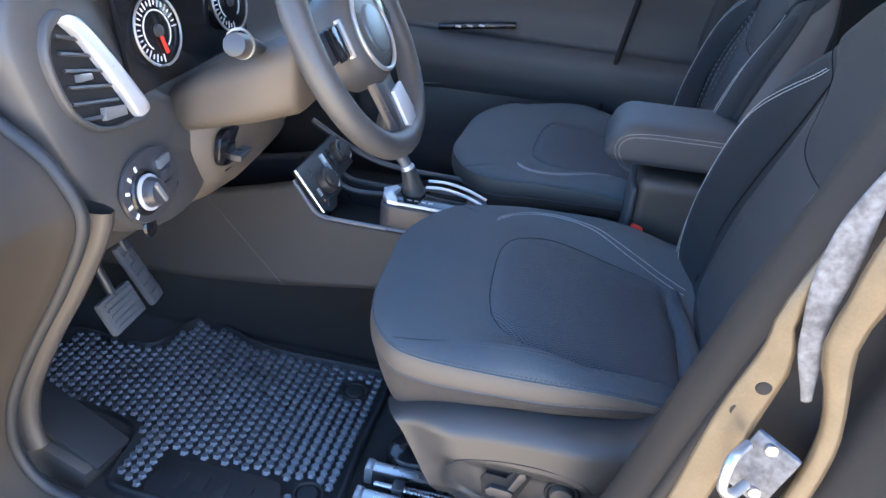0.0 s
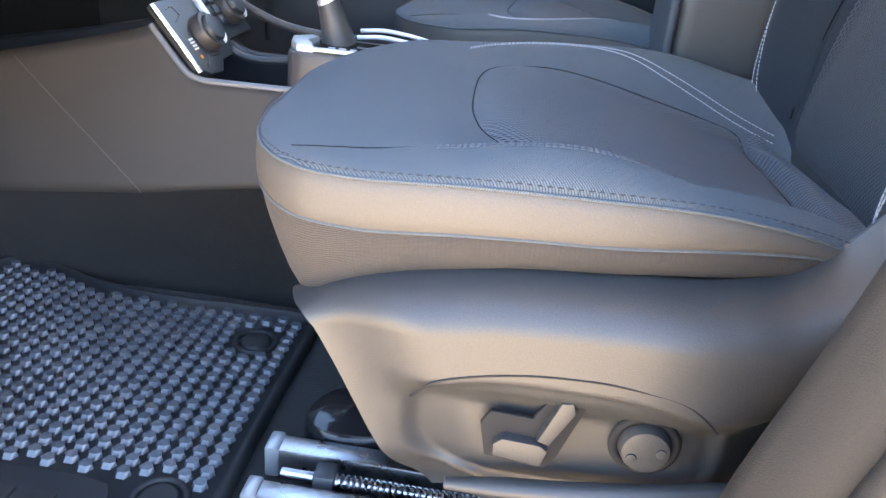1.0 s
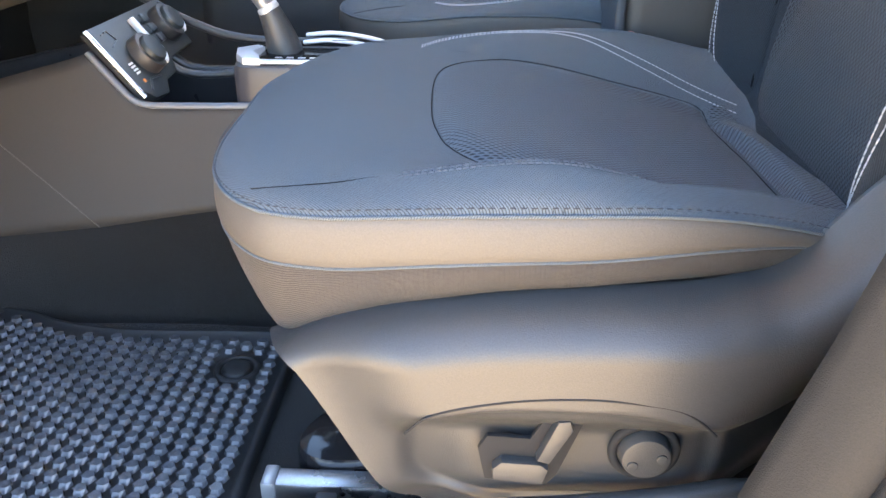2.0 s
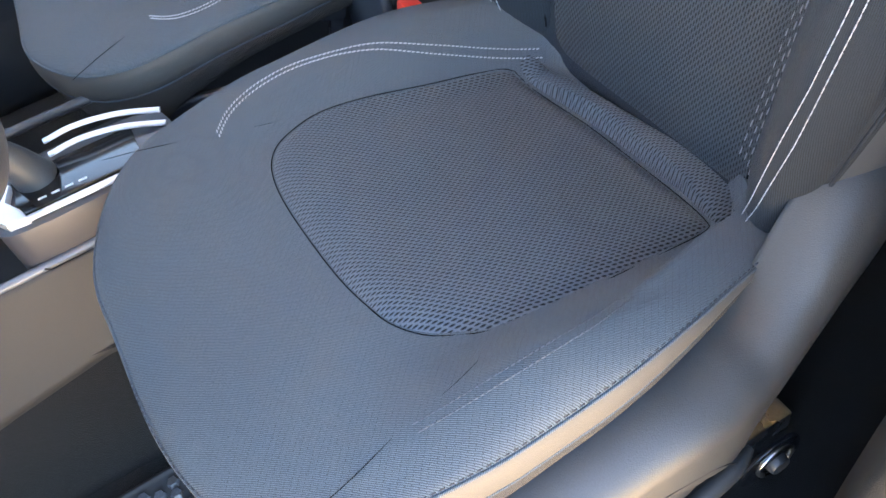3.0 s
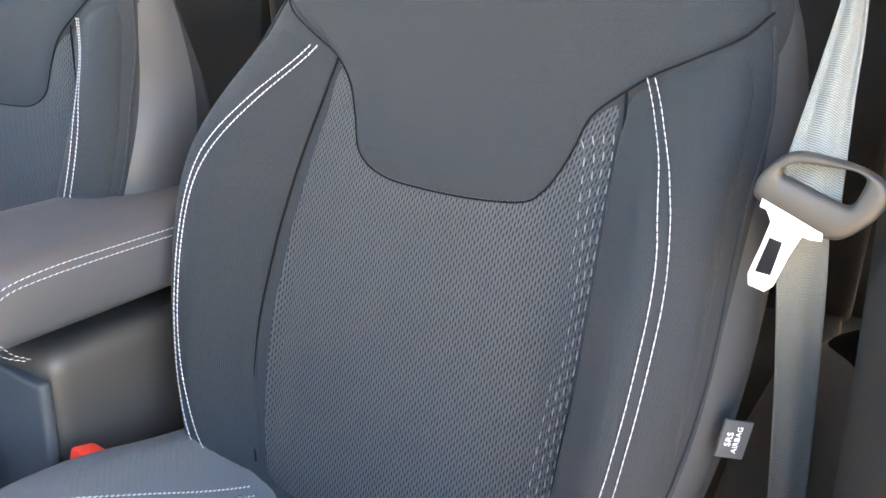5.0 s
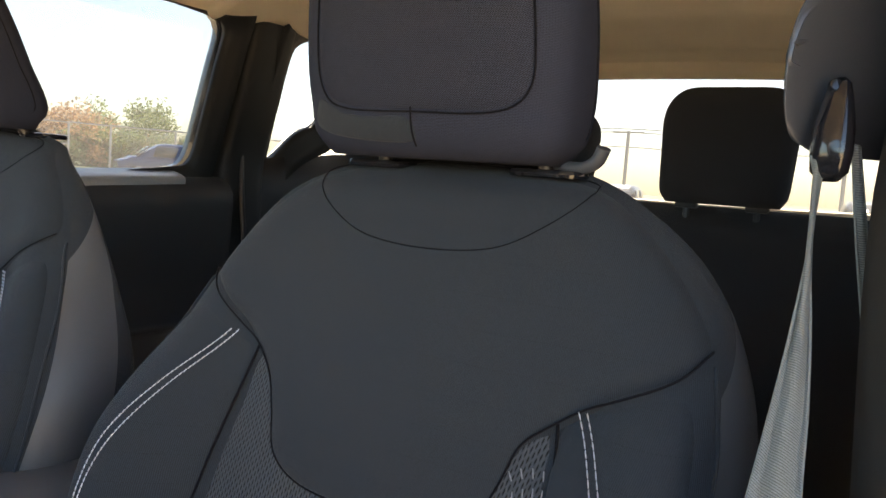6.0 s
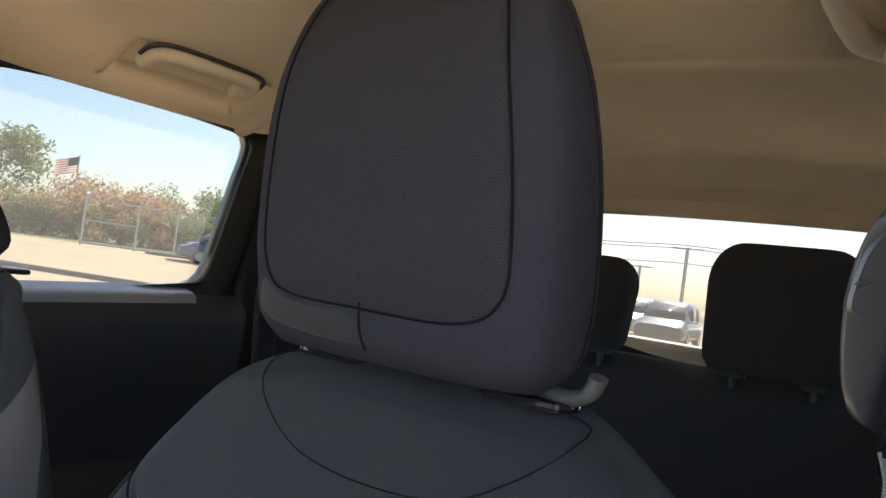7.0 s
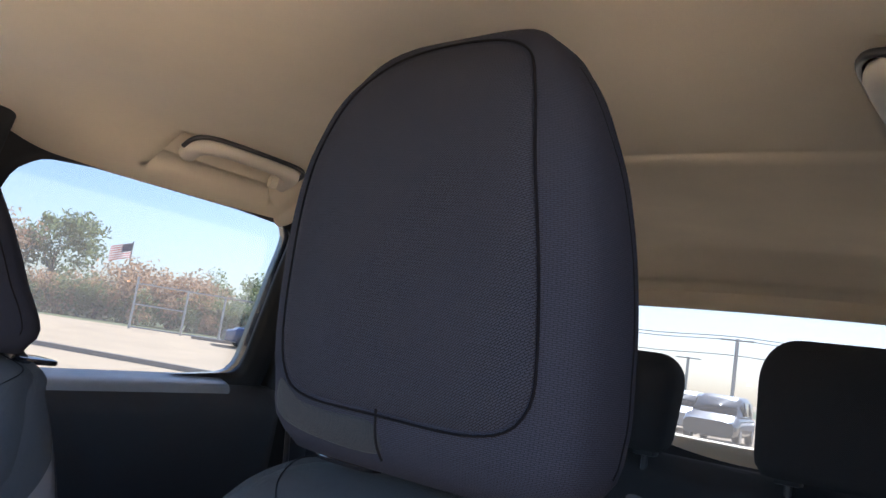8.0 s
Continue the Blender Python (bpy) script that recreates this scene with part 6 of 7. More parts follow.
part("switch_collar", drum(0.038, 0.034, 0.008, ls @ pose(-0.026, -0.002, 0.012), 40, 0.003), PIANO, lp, "round dark collar")
part("switch_knob", drum(0.026, 0.020, 0.026, ls @ pose(-0.026, -0.002, 0.024), 36, 0.004), KNOB, lp, "round switch knob")
part("switch_ring", drum(0.0285, 0.0285, 0.005, ls @ pose(-0.026, -0.002, 0.018), 36, 0.001), BRIGHT, lp, "bright ring")
part("knob_bar", box((0.008, 0.036, 0.006), 0.002, at=ls @ pose(-0.026, -0.002, 0.038, 0, 0, 25)), SILVER, lp, "grip bar on the knob")
for k in range(3):
    part("switch_key", prism([(0.020, 0.016 - 0.020 * k), (0.052 - 0.003 * k, 0.020 - 0.020 * k), (0.054 - 0.004 * k, 0.034 - 0.020 * k), (0.020, 0.032 - 0.020 * k)], 0.016, ls, 0.003), SILVER if k == 0 else KNOB, lp, "small rocker key")
for a in (100, 130, 160, 190, 220):
    part("switch_mark", box((0.009, 0.005, 0.002), 0.0005, at=ls @ pose(-0.026 + 0.044 * math.cos(radians(a)), -0.002 + 0.040 * math.sin(radians(a)), 0.0105, 0, 0, a)), WHITEPL, lp, "pale printed mark")
part("switch_dish", drum(0.018, 0.014, 0.004, ls @ pose(-0.022, -0.062, -0.001), 28, 0.001), PIANO, lp, "dark finger dish")
# gauges on a dark plate
part("gauge_plate", box((0.012, 0.40, 0.19), 0.006, at=pose(-0.412, 0.03, 0.765, 0, -8, 0)), PIANO, dash, "gloss black gauge plate")
for y, needle in ((-0.094, 12), (0.150, 140)):
    gm = pose(-0.400, y, 0.758, 0, 76, -6)
    g = part("gauge", drum(0.051, 0.051, 0.010, gm, 48, 0.002), PIANO, dash, "round dial with white ticks")
    tube("gauge_ring", [tuple(gm @ Vector((0.053 * math.cos(a), 0.053 * math.sin(a), 0.008))) for a in np.linspace(0, 2 * math.pi, 48, endpoint=False)], 0.0022, SILVER, g, "satin gauge ring", closed=True, sides=8)
    tube("dial_band", [tuple(gm @ Vector((0.031 * math.cos(a), 0.031 * math.sin(a), 0.0056))) for a in np.linspace(0.6, 5.6, 40)], 0.0012, WHITEPL, g, "pale dial line", sides=6)
    for i in range(25):
        a = radians(-40 + i * 270 / 24 + 130)
        part("tick", box((0.012 if i % 2 == 0 else 0.007, 0.0020, 0.001), 0.0, at=gm @ pose(0.042 * math.cos(a), 0.042 * math.sin(a), 0.0058, 0, 0, math.degrees(a))), WHITEPL, g)
    a = radians(needle)
    part("needle", box((0.046, 0.0075, 0.002), 0.0008, at=gm @ pose(0.014 * math.cos(a), 0.014 * math.sin(a), 0.009, 0, 0, needle)), REDPL, g, "red gauge needle")
    part("needle_hub", drum(0.010, 0.009, 0.006, gm @ pose(0, 0, 0.009), 20, 0.001), KNOB, g)
hood = []
for r, x in ((1.0, -0.45), (1.04, -0.40), (1.10, -0.36), (1.14, -0.355), (1.18, -0.37), (1.2, -0.47)):
    hood.append([(x - 0.10 * (1 - max(0, math.sin(t))) ** 2, 0.03 + 0.195 * r * np.sign(math.cos(t)) * abs(math.cos(t)) ** 0.7, 0.790 + 0.088 * r * np.sign(math.sin(t)) * abs(math.sin(t)) ** 0.7) for t in np.linspace(0.15, math.pi - 0.15, 50)])
sheet("gauge_hood", np.array(hood), DASH, dash, "dark hood over the gauges")
# knee panel with a release pocket
kp = []
for y, dx in ((-0.06, 0.05), (-0.03, 0.012), (0.0, 0.002), (0.08, -0.008), (0.17, -0.004), (0.27, 0.004), (0.29, 0.03)):
    kp.append([(x - dx, y, z) for x, z in smooth_open([(-0.42, 0.655), (-0.352, 0.635), (-0.330, 0.585), (-0.325, 0.53), (-0.345, 0.47), (-0.40, 0.425), (-0.52, 0.405)], 26)])
knee = sheet("knee_panel", np.array(kp), KNEE, dash, "grained knee panel under the column")
part("pocket", prism(smooth_closed([(-0.044, -0.026), (0.036, -0.032), (0.044, 0.004), (0.014, 0.030), (-0.040, 0.028)], 28).tolist(), 0.012, Matrix.Translation((-0.3365, 0.006, 0.548)) @ Matrix(((0, 0, 1, 0), (1, 0, 0, 0), (0, 1, 0, 0), (0, 0, 0, 1))), 0.003), PIANO, knee, "small dark pocket")
part("release_lever", box((0.030, 0.050, 0.014), 0.005, at=pose(-0.318, 0.018, 0.526)), KNOB, knee, "black release lever")
part("clip", drum(0.008, 0.006, 0.006, pose(-0.326, 0.175, 0.555, 0, 90, 0), 16, 0.002), LIGHTPL, knee, "pale round clip")
tube("panel_joint", [(-0.333, -0.01, 0.500), (-0.332, 0.10, 0.500), (-0.334, 0.27, 0.505)], 0.0016, SEAM, knee, "joint across the knee panel", sides=6)
# door opening: hinge post trim, seal and sill
EDGE = [(-0.62, 0.800), (-0.52, 0.748), (-0.435, 0.692), (-0.388, 0.659), (-0.356, 0.613), (-0.348, 0.581), (-0.361, 0.536), (-0.402, 0.452), (-0.466, 0.338), (-0.520, 0.22), (-0.530, 0.12), (-0.49, 0.05), (-0.40, 0.028)]
ED = smooth_open(EDGE, 70)
rows = []
for y, inx in ((-0.62, 0.06), (-0.50, 0.045), (-0.435, 0.030), (-0.415, 0.012), (-0.405, 0.003), (-0.392, 0.0), (-0.380, 0.006), (-0.372, 0.03), (-0.368, 0.06)):
    T_ = np.gradient(ED, axis=0)
    T_ /= np.linalg.norm(T_, axis=1, keepdims=True)
    q = ED + np.c_[T_[:, 1], -T_[:, 0]] * inx
    rows.append(np.c_[q[:, 0], np.full(70, y), q[:, 1]])
tagged(sheet("wall_hinge_post", np.array(rows), HINGE), "dark brown trim on the door hinge post", "side trim", kind="structure")
rim_ = np.c_[ED[:, 0] + 0.002, np.full(70, -0.392), ED[:, 1]]
tagged(tube("door_seal", rim_[6:], 0.010, TRIM, sides=12), "dark rubber door seal along the opening", "door seal", kind="structure")
kick = []
for y, inx in ((-0.372, 0.030), (-0.366, -0.012), (-0.358, -0.022), (-0.345, -0.020), (-0.338, 0.0), (-0.336, 0.09), (-0.336, 0.25)):
    q = ED[24:60] + np.c_[T_[24:60, 1], -T_[24:60, 0]] * inx
    kick.append(np.c_[q[:, 0], np.full(36, y), q[:, 1]])
tagged(sheet("kick_panel", np.array(kick), PLASTIC), "dark kick panel beside the footwell", "side trim", kind="structure")
lt = []
for z, dy in ((0.0, 0.0), (0.10, 0.004), (0.25, 0.0), (0.40, -0.02), (0.50, -0.05), (0.54, -0.09)):
    q = smooth_open([(0.60, -0.405), (0.68, -0.375), (0.74, -0.32 + 0.5 * dy), (0.785, -0.255 + dy), (0.82, -0.232 + dy), (0.87, -0.25 + dy), (0.90, -0.33 + 0.5 * dy), (0.90, -0.41)], 40)
    lt.append(np.c_[q, np.full(40, z)])
tagged(sheet("pillar_foot", np.array(lt), FOOT), "dark brown trim at the foot of the door pillar", "side trim", kind="structure")
ruled("baseboard", [(-0.50, -0.352, 0.0), (0.0, -0.352, 0.0), (0.60, -0.352, 0.0)], [(-0.50, -0.445, 0.035), (0.0, -0.445, 0.035), (0.60, -0.445, 0.035)], PLASTIC, "dark plastic sill trim", "sill trim", thick=0.01, bulge=0.008)
ruled("sill", [(-0.60, -0.46, -0.01), (0.0, -0.46, -0.01), (0.7, -0.47, -0.01)], [(-0.60, -0.60, -0.05), (0.0, -0.60, -0.05), (0.7, -0.60, -0.05)], BLACKPAINT, "black painted door sill", "sill", thick=0.12)
ruled("firewall", [(-0.93, -0.44, 0.0), (-0.93, 0.4, 0.0), (-0.93, 1.2, 0.0)], [(-0.93, -0.44, 0.9), (-0.93, 0.4, 0.9), (-0.93, 1.2, 0.9)], CARPET, "black insulated firewall", "firewall", thick=0.04)

# ---- steering wheel ----
sw = empty("steering_wheel", "black leather steering wheel with silver spokes", "steering wheel", at=(-0.0985, -0.018, 0.783))
wm = pose(-0.0985, -0.018, 0.783, 0, 60, 0)
P3 = lambda a, b, c=0: tuple(wm @ Vector((a, b, c)))
tube("rim", [P3(0.184 * math.cos(t), 0.184 * math.sin(t), 0.0) for t in np.linspace(0, 2 * math.pi, 90, endpoint=False)], 0.0215, LEATHER, sw, "padded black leather rim", closed=True, sides=16)
hub = []
for r, z in ((0.2, 0.030), (0.55, 0.032), (0.86, 0.024), (1.0, 0.008), (1.0, -0.03), (0.8, -0.06)):
    o = smooth_closed([(-0.062, -0.06), (-0.075, 0.0), (-0.062, 0.06), (-0.01, 0.082), (0.05, 0.070), (0.078, 0.035), (0.084, 0), (0.078, -0.035), (0.05, -0.070), (-0.01, -0.082)], 60)
    hub.append([P3(a * r, b * r, z) for a, b in o])
hb = sheet("hub", np.array(hub), LEATHER, sw, "dark airbag hub", closed_v=True, cap=True)
part("badge", drum(0.041, 0.037, 0.006, wm @ pose(0.004, 0, 0.033), 40, 0.002), BADGE, hb, "round blue-grey badge")
tube("badge_ring", [P3(0.004 + 0.064 * math.cos(t), 0.064 * math.sin(t), 0.029) for t in np.linspace(0, 2 * math.pi, 48, endpoint=False)], 0.0036, SILVER, hb, "satin ring round the badge", closed=True, sides=8)
for sg in (1, -1):
    part("spoke", box((0.050, 0.115, 0.020), 0.008, at=wm @ pose(-0.005, sg * 0.115, -0.006)), KNOB, sw, "dark side spoke")
    part("switch_pad", box((0.052, 0.045, 0.010), 0.006, at=wm @ pose(-0.005, sg * 0.105, 0.010)), PIANO, sw, "gloss black switch pad")
    part("switch_trim", box((0.060, 0.006, 0.012), 0.003, at=wm @ pose(-0.005, sg * 0.080, 0.012)), SILVER, sw, "silver switch trim")
low_sp = part("lower_spoke", prism([(0.060, -0.040), (0.060, 0.040), (0.150, 0.034), (0.176, 0.026), (0.176, -0.026), (0.150, -0.034)], 0.018, wm @ pose(0, 0, -0.008), 0.005), KNOB, sw, "dark lower spoke")
part("spoke_trim", prism([(0.104, 0.002), (0.100, 0.050), (0.150, 0.058), (0.166, 0.046), (0.170, 0.010), (0.162, 0.000)], 0.008, wm @ pose(0, 0, 0.008), 0.003), BRIGHT, low_sp, "bright silver spoke trim")
col = empty("steering_column", "dark steering column shroud with a stalk", "steering column", at=(-0.26, 0.0, 0.70))
cs = []
for x, z, w, h in ((-0.40, 0.615, 0.07, 0.045), (-0.34, 0.645, 0.078, 0.055), (-0.26, 0.675, 0.080, 0.062), (-0.185, 0.708, 0.076, 0.068), (-0.175, 0.712, 0.068, 0.060)):
    cs.append([(x, w * np.sign(math.cos(t)) * abs(math.cos(t)) ** 0.6, z + h * np.sign(math.sin(t)) * abs(math.sin(t)) ** 0.6) for t in np.linspace(0, 2 * math.pi, 40, endpoint=False)])
shr = sheet("shroud", np.array(cs), KNEE, col, "dark plastic shroud", closed_v=True, cap=True)
tube("stalk", [(-0.245, -0.05, 0.745), (-0.24, -0.10, 0.762), (-0.232, -0.145, 0.775)], [0.010, 0.013, 0.017], KNOB, col, "turn signal stalk", sides=14)
part("stalk_end", drum(0.019, 0.017, 0.044, pose(-0.228, -0.162, 0.778, 72, 0, 8), 24, 0.004), KNOB, col, "ribbed stalk end")
tube("stalk_ring", [(-0.230 + 0.0215 * math.cos(t), -0.152, 0.778 + 0.0215 * math.sin(t)) for t in np.linspace(0, 2 * math.pi, 24, endpoint=False)], 0.002, SILVER, col, "pale stalk ring", closed=True, sides=6)

# windscreen
ws = np.array([[(-0.88 + 0.70 * v + 0.06 * ((y - YC) / 0.7) ** 2, y, 0.90 + 0.44 * v) for y in np.linspace(-0.33, 1.05, 24)] for v in np.linspace(0, 1, 8)])
wg = tagged(sheet("window_1", ws, GLASS), "clear sloping windscreen", "windscreen", kind="structure")
wg.visible_shadow = False

# ---- rear seat ----
rs = empty("rear_bench", "black cloth rear bench with three headrests", "rear seat", at=(1.5, YC, 0.05))
rows = []
for z in np.r_[np.linspace(0.30, 0.88, 14), np.linspace(0.89, 0.935, 8)]:
    k = np.clip((z - 0.88) / 0.055, 0, 1)
    w = 0.66 - 0.05 * k ** 3
    xf, xb = 1.50 + (z - 0.3) * 0.22 + 0.06 * k ** 2.5, 1.66 + (z - 0.3) * 0.16 - 0.03 * k ** 2.5
    th = np.linspace(0, 2 * math.pi, 100, endpoint=False)
    c, s_ = np.cos(th), np.sin(th)
    y = w * np.sign(s_) * np.abs(s_) ** 0.4
    x = (xf + xb) / 2 - (xb - xf) / 2 * np.sign(c) * np.abs(c) ** 0.5
    x = x + np.where(c > 0, 0.014 * np.exp(-((np.abs(y) - 0.36) / 0.03) ** 2) + 0.02 * np.exp(-(y / 0.12) ** 2), 0)
    rows.append(np.c_[x, YC + y, np.full(100, z)])
rb = sheet("backrest", np.array(rows), REARCLOTH, rs, "black cloth rear backrest", closed_v=True, cap=True)
rc = []
for v in np.linspace(0, 1, 10):
    rc.append([(1.06 + 0.46 * v, y, 0.36 - 0.05 * v - 0.10 * (1 - min(1, v / 0.15)) ** 2 + 0.012 * math.cos((y - YC) * 8)) for y in np.linspace(-0.29, 1.01, 40)])
sheet("rear_cushion", np.array(rc), REARCLOTH, rs, "black cloth rear cushion", thick=0.14)
part("bench_base", box((0.44, 1.28, 0.26), 0.02, at=pose(1.32, YC, 0.135)), REARCLOTH, rs, "black bench base")
for yh, w0, h0 in ((-0.025, 0.128, 0.222), (YC - 0.01, 0.118, 0.175), (0.75, 0.128, 0.222)):
    rg = []
    zb = 0.940
    for v in np.r_[np.linspace(0, 0.62, 9), 0.62 + 0.38 * np.sin(np.linspace(0.08, math.pi / 2, 16))]:
        kk = np.clip((v - 0.62) / 0.38, 0, 1)
        kb = np.clip((0.12 - v) / 0.12, 0, 1)
        w = w0 * (0.55 + 0.45 * math.sqrt(max(0, 1 - kk ** 2.4))) * (1 - 0.1 * kb ** 2) * (0.90 + 0.1 * v)
        d = 0.052 * (1 - 0.75 * kk ** 2.5) * (1 - 0.3 * kb)
        z = zb + h0 * (v if v < 1 else 1)
        th = np.linspace(0, 2 * math.pi, 48, endpoint=False)
        rg.append([(1.655 + 0.02 * v + d * np.sign(math.cos(t)) * abs(math.cos(t)) ** 0.6, yh + w * np.sign(math.sin(t)) * abs(math.sin(t)) ** 0.55, z) for t in th])
    h = sheet("headrest", np.array(rg), REARCLOTH, rs, "black rear headrest", closed_v=True, cap=True)
    for sg in (1, -1):
        tube("post", [(1.66, yh + sg * 0.065, 0.90), (1.66, yh + sg * 0.065, 0.98)], 0.006, KNOB, h, "dark post", sides=10)
        part("post_guide", box((0.030, 0.040, 0.016), 0.005, at=pose(1.66, yh + sg * 0.065, 0.938)), KNOB, h, "black post guide")

# ---- grab handles ----
HOOK = material("pale_hook_plastic", (0.72, 0.66, 0.52), 0.3, grain=0.05)

def grab(name, side):
    f = (lambda x, y, z: (x, y, z)) if side > 0 else (lambda x, y, z: (x, 2 * YC - y + 0.018, z))
    gh = empty("grab_handle", "warm grey folding grab handle with a coat hook", "grab handle", "grab handles", at=f(1.188, 0.985, 1.36))
    def lz(y):
        t = (y - YC - (0.018 if side < 0 else 0.0)) / 0.725
        return 1.392 - 0.030 * t ** 2 - 0.080 * sstep(0.70, 1.06, t)

    flat_path = smooth_open([(1.068, 0.962), (1.068, 0.938), (1.075, 0.920), (1.092, 0.909), (1.12, 0.905), (1.165, 0.904), (1.21, 0.905), (1.238, 0.909), (1.255, 0.920), (1.262, 0.938), (1.262, 0.962)], 70)
    flat_path[:, 0] = 1.054 + (flat_path[:, 0] - 1.068) * 1.12
    drop = np.interp(np.linspace(0, 1, 70), (0, 0.14, 0.24, 0.76, 0.86, 1), (0.006, 0.009, 0.012, 0.012, 0.009, 0.006))
    w_ = np.interp(np.linspace(0, 1, 70), (0, 0.2, 0.30, 0.70, 0.8, 1), (0.017, 0.018, 0.0155, 0.0155, 0.018, 0.017))
    tube("grip", [f(x, y, lz(y) - d) for (x, y), d in zip(flat_path, drop)], w_, LIGHTPL, gh, "curved grey plastic grip", sides=18, flat=0.85)
    # dark tube stands in for the shadow where the grip meets the liner
    tube("grip_shadow", [f(1.165 + (x - 1.165) * 1.17, y - 0.017, lz(y - 0.017) - 0.004) for x, y in flat_path], 0.0045, KNOB, gh, "dark tube for the shadow outline round the grip", sides=10)
    part("coat_hook", box((0.018, 0.014, 0.026), 0.005, at=pose(*f(1.240, 0.942, lz(0.942) - 0.018), 12, 0, 0)), HOOK, gh, "small pale coat hook")


grab("far", 1)
grab("near", -1)

# far-side quarter window surround
for f, nm in ((keep, "window_2"), (mir, "window_3")):
    qo = smooth_closed([(1.668, 0.992), (1.688, 0.974), (1.718, 0.984), (1.775, 1.050), (1.83, 1.078), (1.86, 1.12), (1.872, 1.19), (1.866, 1.265), (1.82, 1.314), (1.735, 1.313), (1.672, 1.292), (1.645, 1.255), (1.649, 1.15), (1.658, 1.06)], 60)
    qc = qo.mean(0)
    qy = lambda z: 1.235 - (z - 0.93) * 0.36
    qw = empty(nm, "small fixed quarter window in dark trim", "quarter window", kind="structure", at=f([(1.8, 1.2, 1.0)])[0])
    oo = np.array([(qc[0] + (p[0] - qc[0]) * 1.75, qc[1] + (p[1] - qc[1]) * 1.8) for p in qo])
    sheet("window_frame", np.array([f(np.c_[q[:, 0], qy(q[:, 1]) - 0.035 * (1 - v), q[:, 1]].tolist()) for v in (0, 0.4, 0.8, 1) for q in (oo * (1 - v) + qo * v,)]), TRIM, qw, "dark quarter window surround", closed_v=True, thick=0.03)
    gq = sheet("pane", np.array([f(np.c_[q[:, 0], qy(q[:, 1]) + 0.012, q[:, 1]].tolist()) for q in (qc + (qo - qc) * r for r in (0.01, 0.5, 1.04))]), TINTED, qw, "tinted quarter glass", closed_v=True)

# ---- outside ----
CONCRETE = material("sunlit_concrete", (0.37, 0.275, 0.165), 0.9, grain=0.2, grain_scale=60, bump=0.003, stain=0.3, stain_scale=0.5)
GRASS = material("dry_grass", (0.11, 0.12, 0.04), 0.95, grain=0.5, grain_scale=30, stain=0.3, stain_scale=0.7)
LEAF = material("dull_green_leaves", (0.21, 0.24, 0.105), 0.7, grain=0.4, grain_scale=3, stain=0.5, stain_scale=0.6)
LEAF2 = material("rust_brown_leaves", (0.44, 0.28, 0.16), 0.7, grain=0.4, grain_scale=3, stain=0.4, stain_scale=0.6)
BARK = material("grey_bark", (0.12, 0.09, 0.07), 0.9, grain=0.4, grain_scale=20)
GALV = material("galvanised_steel", (0.45, 0.45, 0.44), 0.45, 0.8, grain=0.1, stain=0.2)
BLUECAR = material("blue_car_paint", (0.03, 0.06, 0.16), 0.25, coat=0.5, stain=0.1)
SILVERCAR = material("silver_car_paint", (0.45, 0.46, 0.47), 0.3, 0.3, coat=0.4, stain=0.1)
WHITECAR = material("white_car_paint", (0.75, 0.75, 0.74), 0.3, coat=0.4, stain=0.1)
DARKCAR = material("dark_grey_car_paint", (0.05, 0.055, 0.06), 0.25, coat=0.5, stain=0.1)
CARGLASS = material("dark_car_glass", (0.02, 0.025, 0.03), 0.08, stain=0.2)
TYRE = material("black_tyre", (0.02, 0.02, 0.02), 0.85, stain=0.2)
# Flag red is lightened to stand in for sun shining through the cloth.
FLAGRED = material("backlit_red_cloth", (0.62, 0.20, 0.17), 0.8)
FLAGWHITE = material("white_cloth", (0.82, 0.81, 0.79), 0.8)
FLAGBLUE = material("navy_cloth", (0.04, 0.05, 0.18), 0.8)

for thin, k in ((LEAF, 0.45), (LEAF2, 0.45), (FLAGRED, 0.5), (FLAGWHITE, 0.5), (FLAGBLUE, 0.5)):
    n_, l_ = thin.node_tree.nodes, thin.node_tree.links
    src = n_["Principled BSDF"].inputs["Base Color"].links[0].from_socket
    tl, mx = n_.new("ShaderNodeBsdfTranslucent"), n_.new("ShaderNodeMixShader")
    mx.inputs[0].default_value = k
    l_.new(src, tl.inputs["Color"])
    l_.new(n_["Principled BSDF"].outputs[0], mx.inputs[1])
    l_.new(tl.outputs[0], mx.inputs[2])
    l_.new(mx.outputs[0], n_["Material Output"].inputs["Surface"])

gx = np.r_[-3000, -400, np.linspace(-60, 60, 25), 400, 3000]
G = np.array([[(x, y, ground_z) for y in gx] for x in gx])
tagged(sheet("ground", G, CONCRETE), "sunlit pale concrete parking lot", "ground", kind="structure")


fa, fd, fn = Vector((20.5, 37.0, 0)), Vector((0.864, -0.503, 0)), Vector((0.503, 0.864, 0))  # fence start, along it, away behind it
bank_z = lambda n: ground_z + 0.004 + 0.50 * float(sstep(-14.0, 0.0, n)) + 0.0015 * max(0.0, n)
on_bank = lambda d, n, z=0.0: tuple(fa + fd * d + fn * n + Vector((0, 0, bank_z(n) + z)))
tagged(sheet("pavement", np.array([[on_bank(d, n) for d in np.linspace(-90, 90, 25)] for n in np.linspace(-14, 3.2, 14)]), CONCRETE), "pale concrete rising gently to the fence", "pavement", kind="structure")
tagged(sheet("verge", np.array([[on_bank(d, n) for d in np.linspace(-90, 90, 25)] for n in np.linspace(3.2, 70, 14)]), GRASS), "dry grass verge behind the fence", "verge", kind="structure")


